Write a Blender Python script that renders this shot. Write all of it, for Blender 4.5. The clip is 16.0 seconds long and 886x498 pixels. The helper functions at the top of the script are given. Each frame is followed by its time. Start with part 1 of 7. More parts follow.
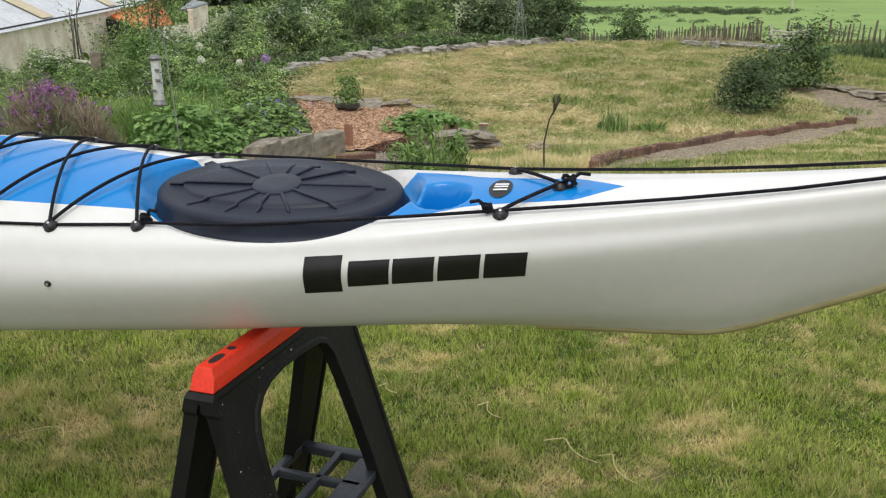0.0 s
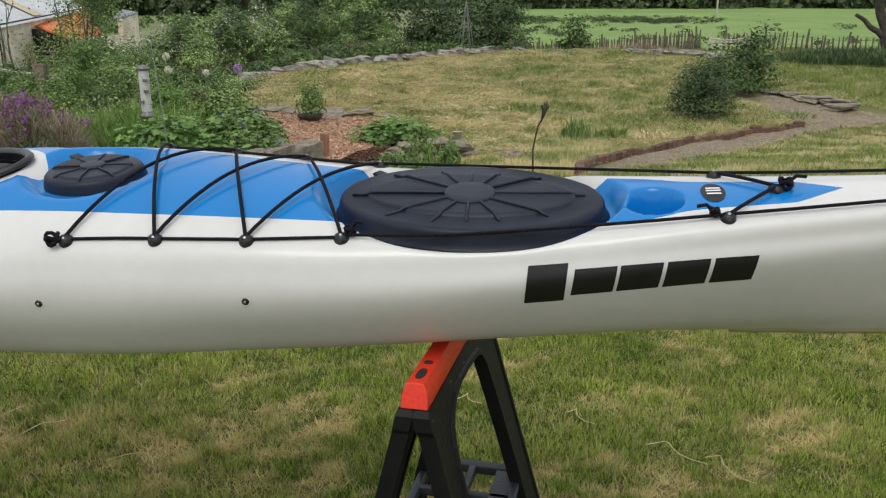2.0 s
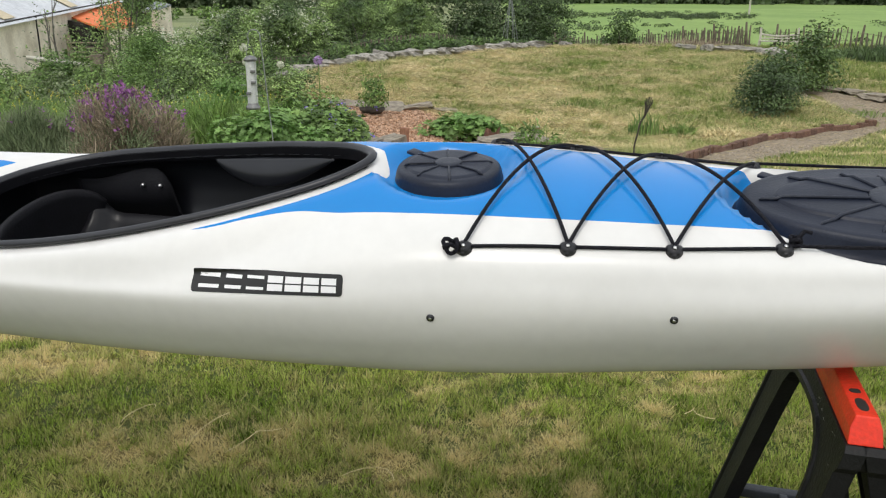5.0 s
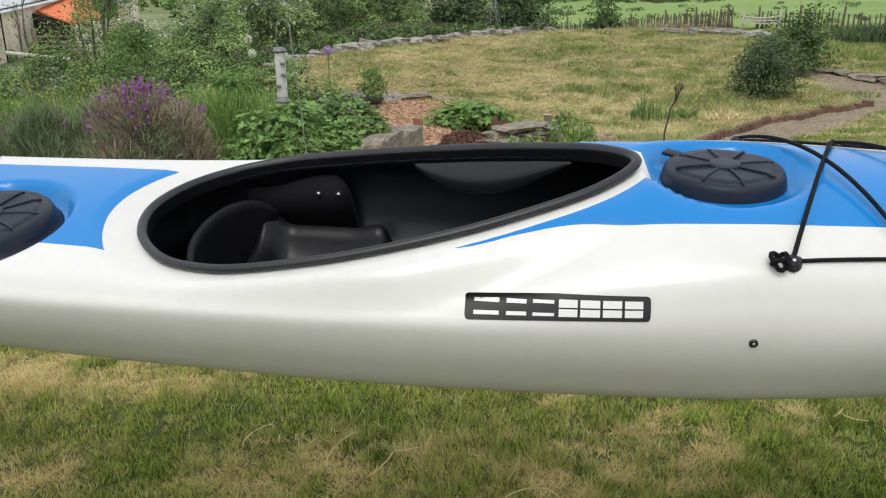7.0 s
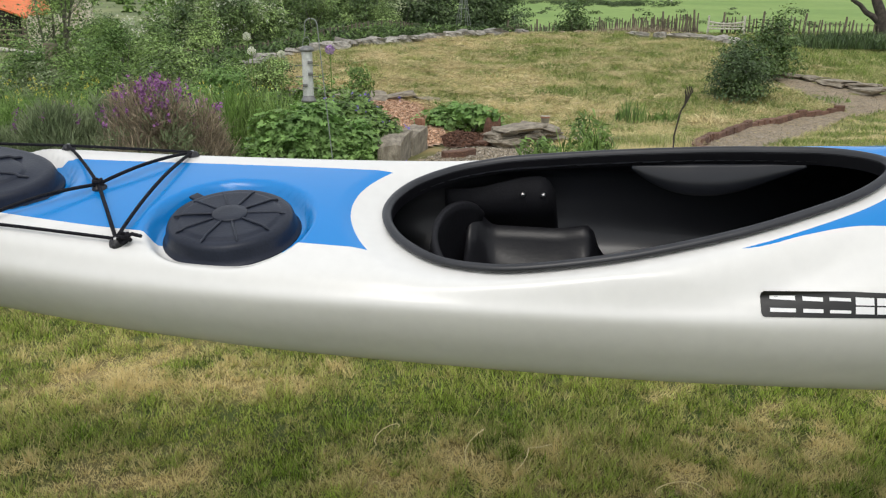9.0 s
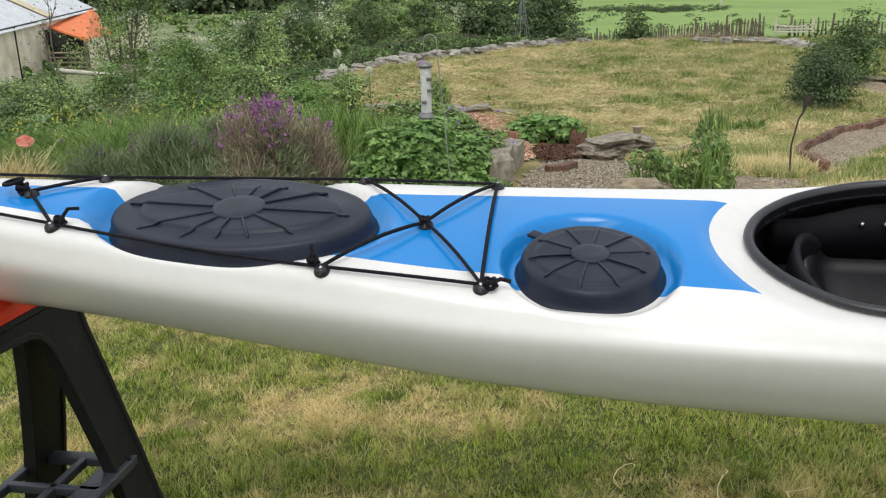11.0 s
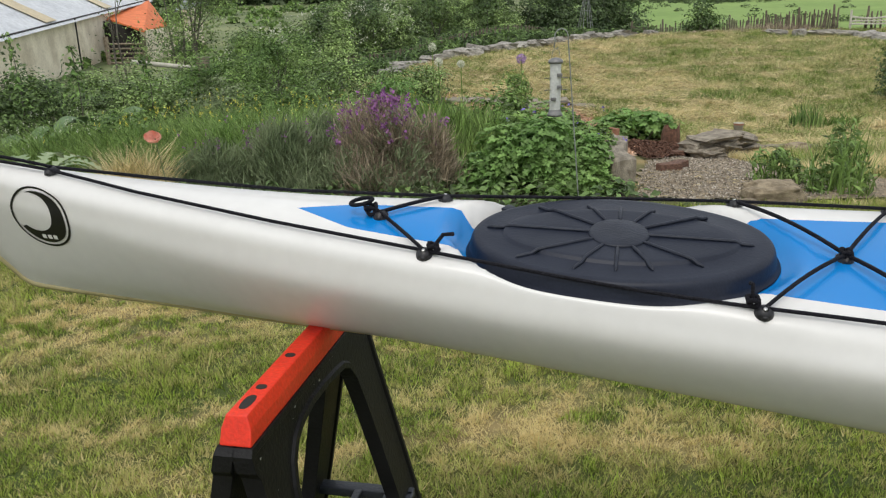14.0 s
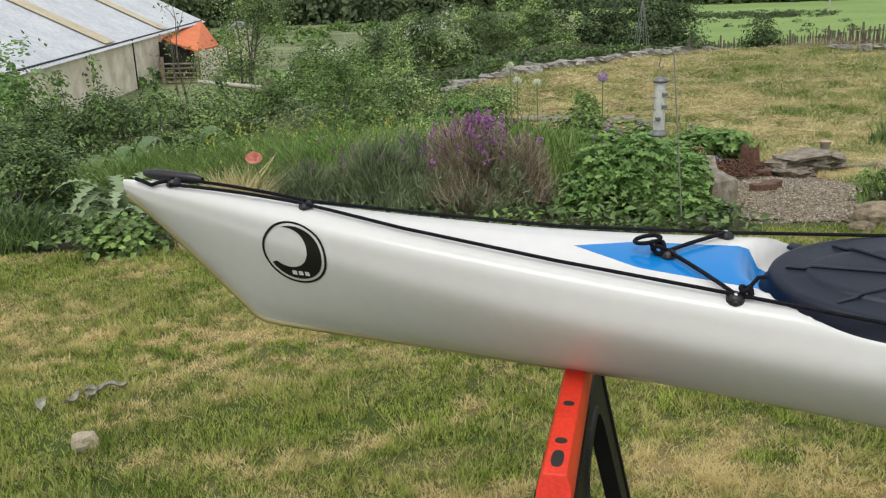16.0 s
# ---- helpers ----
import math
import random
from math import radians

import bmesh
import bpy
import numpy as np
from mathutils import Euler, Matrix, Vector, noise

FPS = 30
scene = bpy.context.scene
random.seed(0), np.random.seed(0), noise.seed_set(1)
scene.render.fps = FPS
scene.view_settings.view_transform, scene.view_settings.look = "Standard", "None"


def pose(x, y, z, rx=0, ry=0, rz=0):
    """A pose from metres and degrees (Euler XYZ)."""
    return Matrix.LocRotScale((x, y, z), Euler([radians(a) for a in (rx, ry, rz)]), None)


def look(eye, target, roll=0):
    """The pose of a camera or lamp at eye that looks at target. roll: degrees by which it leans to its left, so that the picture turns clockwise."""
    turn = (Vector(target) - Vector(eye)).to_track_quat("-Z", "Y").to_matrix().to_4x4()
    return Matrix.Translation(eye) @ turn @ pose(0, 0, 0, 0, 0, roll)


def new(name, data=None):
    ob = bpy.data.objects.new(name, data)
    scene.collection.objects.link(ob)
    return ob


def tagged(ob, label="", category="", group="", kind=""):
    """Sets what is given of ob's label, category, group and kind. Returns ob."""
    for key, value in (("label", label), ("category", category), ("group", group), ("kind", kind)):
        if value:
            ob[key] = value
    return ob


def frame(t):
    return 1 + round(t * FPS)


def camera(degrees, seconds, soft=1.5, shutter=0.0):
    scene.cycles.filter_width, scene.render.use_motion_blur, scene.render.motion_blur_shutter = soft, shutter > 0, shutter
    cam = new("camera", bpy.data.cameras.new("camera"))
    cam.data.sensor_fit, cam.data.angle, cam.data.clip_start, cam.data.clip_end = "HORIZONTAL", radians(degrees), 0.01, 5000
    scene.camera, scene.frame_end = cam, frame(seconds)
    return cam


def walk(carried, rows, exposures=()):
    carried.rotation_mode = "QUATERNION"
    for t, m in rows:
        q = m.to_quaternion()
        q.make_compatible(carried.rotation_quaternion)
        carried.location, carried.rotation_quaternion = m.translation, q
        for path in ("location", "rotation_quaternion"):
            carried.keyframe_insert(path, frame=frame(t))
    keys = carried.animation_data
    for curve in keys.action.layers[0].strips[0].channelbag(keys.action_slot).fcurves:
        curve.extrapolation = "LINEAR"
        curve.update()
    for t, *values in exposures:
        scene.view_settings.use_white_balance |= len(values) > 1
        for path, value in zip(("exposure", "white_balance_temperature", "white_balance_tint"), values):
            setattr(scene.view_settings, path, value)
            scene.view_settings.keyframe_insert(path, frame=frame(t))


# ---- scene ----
cam = camera(58.9, 16.0, soft=1.2)
METRES, EYE, TILT, LEAN, TURN = 3.9, 1.28, -16.5, 0.0, 0.0
ROWS = [
    (0.0, 0.0, 0.0, 0.0, 0.0, 0.0, -0.0),
    (0.5, -0.0238, 0.0067, 0.003, -1.34, 0.58, -0.15),
    (1.0, -0.0584, 0.0124, 0.0046, -3.24, 0.94, 0.1),
    (1.5, -0.0999, 0.0098, 0.0029, -5.09, 0.89, 1.32),
    (2.0, -0.126, 0.0117, 0.0014, -4.55, 0.58, 1.47),
    (2.5, -0.1525, 0.0316, 0.0055, -2.3, 0.58, 1.22),
    (3.0, -0.1837, 0.0461, 0.0118, -1.58, 0.22, 1.41),
    (3.5, -0.2095, 0.0554, 0.0157, -1.23, 0.02, 1.46),
    (6.0, -0.3607, 0.0791, 0.012, -4.06, 0.34, 0.23),
    (6.5, -0.3932, 0.1045, 0.0207, -3.69, -0.43, 1.09),
    (7.0, -0.4187, 0.1149, 0.0263, -5.02, -0.68, 2.11),
    (7.5, -0.4417, 0.1172, 0.0276, -5.57, -0.69, 1.33),
    (8.0, -0.4825, 0.1234, 0.0281, -7.19, -0.54, 1.05),
    (8.5, -0.5261, 0.1226, 0.029, -8.07, -0.69, 1.26),
    (9.0, -0.5525, 0.123, 0.0313, -8.33, -0.8, 2.03),
    (9.5, -0.5795, 0.1426, 0.0357, -6.85, 0.06, 2.16),
    (10.0, -0.616, 0.1643, 0.0436, -5.33, -0.0, 2.92),
    (12.5, -0.7677, 0.1805, 0.0561, -4.24, 0.37, 1.91),
    (13.0, -0.7893, 0.1982, 0.0607, -3.4, -0.07, 1.84),
    (13.5, -0.8148, 0.2121, 0.0699, -2.69, -0.2, 1.83),
    (14.0, -0.8345, 0.2207, 0.0734, -2.1, -0.37, 1.94),
    (14.5, -0.8608, 0.2274, 0.0784, -1.87, -0.42, 1.88),
    (15.0, -0.8933, 0.2366, 0.082, -1.85, -0.19, 2.08),
    (15.5, -0.9195, 0.2429, 0.0844, -0.92, 0.35, 1.94),
    (16.0, -0.9356, 0.2437, 0.0864, 0.89, 0.93, 1.59),
]
walk(cam, [(t, pose(0, 0, EYE, TILT, LEAN, TURN) @ pose(METRES * x, METRES * y, METRES * z, 90 + pitch, roll, yaw)) for t, x, y, z, yaw, pitch, roll in ROWS],
     [(0.0, 0.2), (1.0, 0.1), (2.0, -0.12), (2.5, -0.14), (3.5, 0.0), (6.0, 0.2), (6.5, 0.17), (8.0, 0.06), (10.0, 0.18), (12.5, 0.2), (14.0, 0.05), (15.0, 0.0), (16.0, 0.06)])

# ---- sky, sun ----
world = bpy.data.worlds.new("sky")
scene.world = world
world.use_nodes = True
wn = world.node_tree
bg = wn.nodes["Background"]
sky = wn.nodes.new("ShaderNodeTexSky")
sky.sky_type = "NISHITA"
sky.sun_disc = False
sky.sun_elevation, sky.sun_rotation = radians(58), radians(200)
sky.air_density, sky.dust_density, sky.ozone_density = 1.0, 6.0, 0.6
veil = wn.nodes.new("ShaderNodeMix")
veil.data_type = "RGBA"
veil.inputs[0].default_value = 0.8
veil.inputs[7].default_value = (9.6, 10.0, 10.4, 1)
wn.links.new(sky.outputs[0], veil.inputs[6])
wn.links.new(veil.outputs[2], bg.inputs[0])
bg.inputs[1].default_value = 0.1
sun = new("sun", bpy.data.lights.new("sun", "SUN"))
sun.data.energy, sun.data.angle, sun.data.color = 1.1, radians(25), (1.0, 0.97, 0.92)
sun.matrix_world = look((-2, -6, 12), (0, 1.2, 0))
scene.view_settings.exposure = 0.12


# ---- materials ----
def mat(name, a, b, scale=8.0, rough=0.6, fine=60.0, bump=0.15, metal=0.0, spec=0.5, island=0.0, obj=0.0, leafy=0.0, coat=0.0, c=None):
    """Two colours mixed by a broad noise, broken up by a fine one that also gives the relief."""
    m = bpy.data.materials.new(name)
    m.use_nodes = True
    nt = m.node_tree
    P = nt.nodes["Principled BSDF"]
    co = nt.nodes.new("ShaderNodeTexCoord")
    n1 = nt.nodes.new("ShaderNodeTexNoise")
    n1.inputs["Scale"].default_value, n1.inputs["Detail"].default_value = scale, 5
    n2 = nt.nodes.new("ShaderNodeTexNoise")
    n2.inputs["Scale"].default_value, n2.inputs["Detail"].default_value = fine, 4
    for n in (n1, n2):
        nt.links.new(co.outputs["Object"], n.inputs["Vector"])
    ramp = nt.nodes.new("ShaderNodeValToRGB")
    ramp.color_ramp.elements[0].position, ramp.color_ramp.elements[1].position = 0.35, 0.65
    ramp.color_ramp.elements[0].color, ramp.color_ramp.elements[1].color = (*a, 1), (*b, 1)
    nt.links.new(n1.outputs[0], ramp.inputs[0])
    col = ramp.outputs[0]

    def shade(value, amount):
        nonlocal col
        mr = nt.nodes.new("ShaderNodeMapRange")
        mr.inputs[3].default_value, mr.inputs[4].default_value = 1 - amount, 1 + amount
        nt.links.new(value, mr.inputs[0])
        hs = nt.nodes.new("ShaderNodeHueSaturation")
        nt.links.new(mr.outputs[0], hs.inputs["Value"])
        nt.links.new(col, hs.inputs["Color"])
        col = hs.outputs[0]
    shade(n2.outputs[0], 0.3 if bump > 0.05 else 0.05)
    if island:
        g = nt.nodes.new("ShaderNodeNewGeometry")
        shade(g.outputs["Random Per Island"], island)
        if c:
            gt = nt.nodes.new("ShaderNodeMath")
            gt.operation = "GREATER_THAN"
            gt.inputs[1].default_value = 0.78
            nt.links.new(g.outputs["Random Per Island"], gt.inputs[0])
            mx = nt.nodes.new("ShaderNodeMix")
            mx.data_type = "RGBA"
            mx.inputs[7].default_value = (*c, 1)
            nt.links.new(gt.outputs[0], mx.inputs[0])
            nt.links.new(col, mx.inputs[6])
            col = mx.outputs[2]
    if obj:
        oi = nt.nodes.new("ShaderNodeObjectInfo")
        shade(oi.outputs["Random"], obj)
    nt.links.new(col, P.inputs["Base Color"])
    P.inputs["Roughness"].default_value, P.inputs["Metallic"].default_value = rough, metal
    P.inputs["Specular IOR Level"].default_value = spec
    P.inputs["Coat Weight"].default_value = coat
    P.inputs["Coat Roughness"].default_value = 0.08
    if bump:
        bn = nt.nodes.new("ShaderNodeBump")
        bn.inputs["Strength"].default_value, bn.inputs["Distance"].default_value = bump, 0.01
        nt.links.new(n2.outputs[0], bn.inputs["Height"])
        nt.links.new(bn.outputs[0], P.inputs["Normal"])
    if leafy:
        tr = nt.nodes.new("ShaderNodeBsdfTranslucent")
        nt.links.new(col, tr.inputs[0])
        mixs = nt.nodes.new("ShaderNodeMixShader")
        mixs.inputs[0].default_value = leafy
        nt.links.new(P.outputs[0], mixs.inputs[1])
        nt.links.new(tr.outputs[0], mixs.inputs[2])
        nt.links.new(mixs.outputs[0], nt.nodes["Material Output"].inputs[0])
    return m


def grass_mat(name, green, green2, straw, rough=0.75, leafy=0.0, island=0.0, soil=None):
    """Grass colour: green to straw by the dry attribute, soil by the bare attribute, with broad and fine variation."""
    m = mat(name, green, green2, 2.2, rough, 90.0, 0.4, island=island, leafy=leafy, spec=0.2)
    nt = m.node_tree
    P = nt.nodes["Principled BSDF"]
    src = P.inputs["Base Color"].links[0].from_socket
    for key, colour in (("dry", straw), ("bare", soil)):
        if colour is None:
            continue
        at = nt.nodes.new("ShaderNodeAttribute")
        at.attribute_name = key
        mx = nt.nodes.new("ShaderNodeMix")
        mx.data_type = "RGBA"
        mx.inputs[7].default_value = (*colour, 1)
        nt.links.new(at.outputs["Fac"], mx.inputs[0])
        nt.links.new(src, mx.inputs[6])
        src = mx.outputs[2]
    nt.links.new(src, P.inputs["Base Color"])
    for n in nt.nodes:
        if n.type == "BSDF_TRANSLUCENT":
            nt.links.new(src, n.inputs[0])
    return m


def gelcoat_mat():
    """White gelcoat with blue deck panels, whose edge is the zero line of the blue attribute."""
    m = mat("gelcoat", (0.69, 0.685, 0.66), (0.73, 0.725, 0.7), 3.0, 0.24, 40.0, 0.0, spec=0.4, coat=0.12)
    nt = m.node_tree
    P = nt.nodes["Principled BSDF"]
    src = P.inputs["Base Color"].links[0].from_socket
    at = nt.nodes.new("ShaderNodeAttribute")
    at.attribute_name = "blue"
    gt = nt.nodes.new("ShaderNodeMath")
    gt.operation = "GREATER_THAN"
    gt.inputs[1].default_value = 0.0
    mx = nt.nodes.new("ShaderNodeMix")
    mx.data_type = "RGBA"
    mx.inputs[7].default_value = (0.004, 0.205, 0.58, 1)
    at2 = nt.nodes.new("ShaderNodeAttribute")
    at2.attribute_name = "rim_gap"
    low = nt.nodes.new("ShaderNodeMath")
    low.operation = "MINIMUM"
    nt.links.new(at.outputs["Fac"], low.inputs[0])
    nt.links.new(at2.outputs["Fac"], low.inputs[1])
    nt.links.new(low.outputs[0], gt.inputs[0])
    nt.links.new(gt.outputs[0], mx.inputs[0])
    nt.links.new(src, mx.inputs[6])
    nt.links.new(mx.outputs[2], P.inputs["Base Color"])
    return m


GEL = gelcoat_mat()
WHITE_GEL = mat("white_gelcoat", (0.69, 0.685, 0.66), (0.73, 0.725, 0.7), 3.0, 0.24, 40.0, 0.0, spec=0.4, coat=0.12)
RUBBER = mat("hatch_rubber", (0.011, 0.0145, 0.026), (0.019, 0.0235, 0.038), 9.0, 0.42, 220.0, 0.08, spec=0.25)
RUBBER_WORN = mat("worn_rubber", (0.011, 0.014, 0.024), (0.023, 0.028, 0.042), 20.0, 0.42, 260.0, 0.12, spec=0.3)
BLACK_GEL = mat("black_gelcoat", (0.009, 0.01, 0.013), (0.013, 0.014, 0.018), 6.0, 0.3, 60.0, 0.0, spec=0.4, coat=0.15)
RIM_BLACK = mat("coaming_black", (0.014, 0.015, 0.019), (0.022, 0.023, 0.028), 12.0, 0.38, 160.0, 0.05, spec=0.5)
SEAT_BLACK = mat("seat_black", (0.006, 0.006, 0.008), (0.009, 0.009, 0.011), 8.0, 0.36, 100.0, 0.05, spec=0.3)
PAD_BLACK = mat("foam_pad_black", (0.004, 0.004, 0.006), (0.007, 0.007, 0.01), 14.0, 0.7, 180.0, 0.15, spec=0.3)
CORD = mat("black_cord", (0.004, 0.004, 0.006), (0.018, 0.018, 0.024), 260.0, 0.75, 500.0, 0.5, spec=0.15)
FITTING = mat("black_plastic", (0.008, 0.008, 0.01), (0.014, 0.014, 0.017), 30.0, 0.4, 200.0, 0.1)
DECAL = mat("black_vinyl", (0.006, 0.006, 0.006), (0.01, 0.01, 0.01), 30.0, 0.45, 100.0, 0.0)
DECAL_WHITE = mat("white_vinyl", (0.78, 0.78, 0.78), (0.8, 0.8, 0.8), 30.0, 0.4, 100.0, 0.0)
STEEL = mat("stainless_steel", (0.5, 0.5, 0.5), (0.6, 0.6, 0.58), 40.0, 0.3, 200.0, 0.05, metal=1.0)
KEEL = mat("keel_gelcoat", (0.33, 0.29, 0.14), (0.42, 0.37, 0.2), 9.0, 0.4, 80.0, 0.05)
ORANGE = mat("orange_plastic", (0.74, 0.034, 0.014), (0.82, 0.046, 0.018), 9.0, 0.38, 150.0, 0.1)
TRESTLE = mat("black_trestle_plastic", (0.004, 0.004, 0.0045), (0.008, 0.008, 0.008), 16.0, 0.55, 150.0, 0.2, spec=0.25)
TRAY = mat("grey_tray_plastic", (0.022, 0.026, 0.036), (0.035, 0.04, 0.05), 16.0, 0.5, 150.0, 0.2)
DUST = mat("paint_splashes", (0.4, 0.4, 0.38), (0.5, 0.5, 0.48), 40.0, 0.8, 100.0, 0.1)
LAWN = grass_mat("lawn_ground", (0.045, 0.068, 0.014), (0.07, 0.095, 0.022), (0.3, 0.23, 0.1), soil=(0.07, 0.05, 0.03))
MOWN = grass_mat("mown_lawn", (0.072, 0.083, 0.024), (0.106, 0.11, 0.036), (0.3, 0.24, 0.12), soil=(0.07, 0.05, 0.03))
BLADE = grass_mat("grass_blades", (0.15, 0.245, 0.027), (0.315, 0.4, 0.07), (0.74, 0.62, 0.31), leafy=0.25, island=0.85)
ROUGH = grass_mat("rough_grass_ground", (0.075, 0.105, 0.028), (0.14, 0.15, 0.045), (0.29, 0.24, 0.11), soil=(0.14, 0.085, 0.05))
HAY = grass_mat("rough_grass_blades", (0.13, 0.215, 0.04), (0.26, 0.335, 0.085), (0.8, 0.68, 0.39), leafy=0.25, island=0.6)
STRANDS = mat("cut_hay_strands", (0.44, 0.36, 0.18), (0.64, 0.54, 0.31), 1.5, 0.85, 60.0, 0.1, island=0.4)
SOIL = mat("bed_soil", (0.04, 0.035, 0.02), (0.08, 0.07, 0.035), 2.0, 0.95, 30.0, 0.6)
FIELD = mat("pasture", (0.16, 0.26, 0.055), (0.21, 0.31, 0.075), 0.08, 0.9, 1.2, 0.2)
ROUGH_FIELD = mat("rough_pasture", (0.085, 0.12, 0.04), (0.21, 0.235, 0.1), 0.12, 0.9, 1.0, 0.3)
GRAVEL = mat("gravel", (0.17, 0.135, 0.09), (0.34, 0.27, 0.18), 18.0, 0.9, 45.0, 0.9)
CHIPS = mat("wood_chips", (0.4, 0.25, 0.16), (0.55, 0.38, 0.26), 12.0, 0.9, 40.0, 0.8)
CHIP_BITS = mat("loose_wood_chips", (0.42, 0.26, 0.16), (0.6, 0.42, 0.3), 12.0, 0.9, 40.0, 0.2, island=0.45)
PEBBLES = mat("loose_gravel_stones", (0.24, 0.21, 0.165), (0.44, 0.39, 0.315), 12.0, 0.9, 40.0, 0.2, island=0.5, c=(0.56, 0.51, 0.44))
BARK = mat("dark_bark_mulch", (0.08, 0.04, 0.025), (0.16, 0.08, 0.05), 25.0, 0.9, 60.0, 0.8, island=0.4)
STONE = mat("grey_slate", (0.17, 0.16, 0.14), (0.4, 0.375, 0.325), 5.0, 0.85, 30.0, 0.6, obj=0.25)
SANDSTONE = mat("pale_tan_stone", (0.36, 0.3, 0.2), (0.56, 0.49, 0.36), 14.0, 0.9, 60.0, 0.5)
KERB = mat("dark_kerb_stone", (0.16, 0.135, 0.1), (0.33, 0.29, 0.225), 5.0, 0.88, 30.0, 0.7)
STONE_WARM = mat("lichened_stone", (0.16, 0.125, 0.08), (0.33, 0.27, 0.18), 6.0, 0.88, 35.0, 0.7, obj=0.2)
BRICK = mat("old_red_brick", (0.1, 0.055, 0.04), (0.22, 0.12, 0.08), 9.0, 0.9, 50.0, 0.6, obj=0.25)
TERRACOTTA = mat("terracotta", (0.27, 0.13, 0.08), (0.36, 0.18, 0.11), 9.0, 0.85, 60.0, 0.3)
WOOD_GREY = mat("weathered_wood", (0.14, 0.11, 0.08), (0.28, 0.23, 0.17), 7.0, 0.85, 50.0, 0.5, obj=0.3)
WOOD_PALE = mat("pale_wood", (0.42, 0.4, 0.33), (0.52, 0.5, 0.42), 7.0, 0.8, 50.0, 0.3)
STICK = mat("fence_stakes", (0.075, 0.062, 0.046), (0.19, 0.16, 0.115), 5.0, 0.9, 40.0, 0.4, island=0.4)
TRUNK = mat("tree_bark", (0.09, 0.08, 0.065), (0.19, 0.17, 0.14), 9.0, 0.9, 50.0, 0.7)
BARK_DARK = mat("dark_tree_bark", (0.035, 0.03, 0.024), (0.08, 0.068, 0.054), 9.0, 0.9, 40.0, 0.7)
WIRE = mat("grey_wire", (0.2, 0.22, 0.2), (0.3, 0.32, 0.3), 30.0, 0.5, 100.0, 0.1, metal=0.3)
FEEDER = mat("feeder_plastic", (0.5, 0.52, 0.5), (0.62, 0.63, 0.6), 20.0, 0.35, 90.0, 0.1)
SEED = mat("bird_seed", (0.2, 0.16, 0.11), (0.45, 0.4, 0.3), 60.0, 0.9, 200.0, 0.3)
FEEDER_CAP = mat("feeder_metal", (0.16, 0.16, 0.16), (0.25, 0.25, 0.24), 30.0, 0.45, 100.0, 0.1, metal=0.5)
ROOF = mat("grey_roof_sheet", (0.5, 0.52, 0.55), (0.62, 0.64, 0.66), 0.5, 0.6, 4.0, 0.1)
ROOF_SLATE = mat("slate_roof", (0.16, 0.18, 0.19), (0.26, 0.28, 0.29), 1.0, 0.7, 5.0, 0.3)
ROOF_TAN = mat("yellowed_roof_light", (0.5, 0.42, 0.27), (0.58, 0.5, 0.34), 0.8, 0.6, 6.0, 0.1)
RUST = mat("orange_roof_sheet", (0.62, 0.14, 0.035), (0.75, 0.2, 0.06), 1.2, 0.7, 6.0, 0.2)
RENDER = mat("stained_lime_render", (0.6, 0.52, 0.4), (0.86, 0.78, 0.64), 0.8, 0.92, 9.0, 0.6)
# near-black for gutter and downpipe, and for shade painted into openings
DARK = mat("gutter_black_and_opening_shade", (0.02, 0.018, 0.016), (0.035, 0.03, 0.026), 2.0, 0.9, 9.0, 0.2)
L_BRIGHT = mat("bright_green_leaves", (0.15, 0.28, 0.07), (0.24, 0.38, 0.11), 3.0, 0.6, 50.0, 0.1, island=0.35, leafy=0.25)
L_FAR = mat("woodland_leaves", (0.055, 0.085, 0.035), (0.12, 0.165, 0.07), 0.12, 0.7, 2.0, 0.1, island=0.4, leafy=0.15)
L_HEDGE = mat("hedge_leaves", (0.066, 0.12, 0.034), (0.34, 0.47, 0.15), 1.0, 0.5, 50.0, 0.1, island=0.75, leafy=0.08)
L_MID = mat("green_leaves", (0.115, 0.205, 0.05), (0.21, 0.31, 0.085), 1.5, 0.6, 50.0, 0.1, island=0.65, leafy=0.2)
L_DARK = mat("dark_leaves", (0.056, 0.097, 0.033), (0.115, 0.175, 0.06), 1.2, 0.5, 50.0, 0.1, island=0.65, leafy=0.15)
L_LAUREL = mat("loose_shrub_leaves", (0.07, 0.125, 0.035), (0.15, 0.23, 0.07), 1.2, 0.5, 50.0, 0.1, island=0.4, leafy=0.15)
L_COVER = mat("undergrowth_leaves", (0.058, 0.107, 0.03), (0.158, 0.242, 0.07), 1.3, 0.55, 50.0, 0.1, island=0.75, leafy=0.12)
L_GREY = mat("grey_green_leaves", (0.15, 0.2, 0.095), (0.27, 0.32, 0.175), 3.0, 0.75, 50.0, 0.1, island=0.35, leafy=0.2)
L_SILVER = mat("silver_leaves", (0.21, 0.29, 0.145), (0.34, 0.41, 0.24), 3.0, 0.75, 50.0, 0.1, island=0.25, leafy=0.2)
L_LONG = mat("long_grass_leaves", (0.13, 0.23, 0.045), (0.24, 0.34, 0.095), 2.2, 0.65, 50.0, 0.1, island=0.5, leafy=0.25)
L_BROAD = mat("broad_dark_leaves", (0.07, 0.13, 0.045), (0.13, 0.21, 0.08), 2.0, 0.55, 50.0, 0.15, island=0.2, leafy=0.1)
L_TWIG = mat("dry_stems", (0.24, 0.19, 0.135), (0.42, 0.345, 0.25), 4.0, 0.9, 50.0, 0.1, island=0.45)
L_STRAW = mat("straw_stems", (0.55, 0.45, 0.22), (0.72, 0.62, 0.36), 4.0, 0.85, 50.0, 0.1, island=0.3)
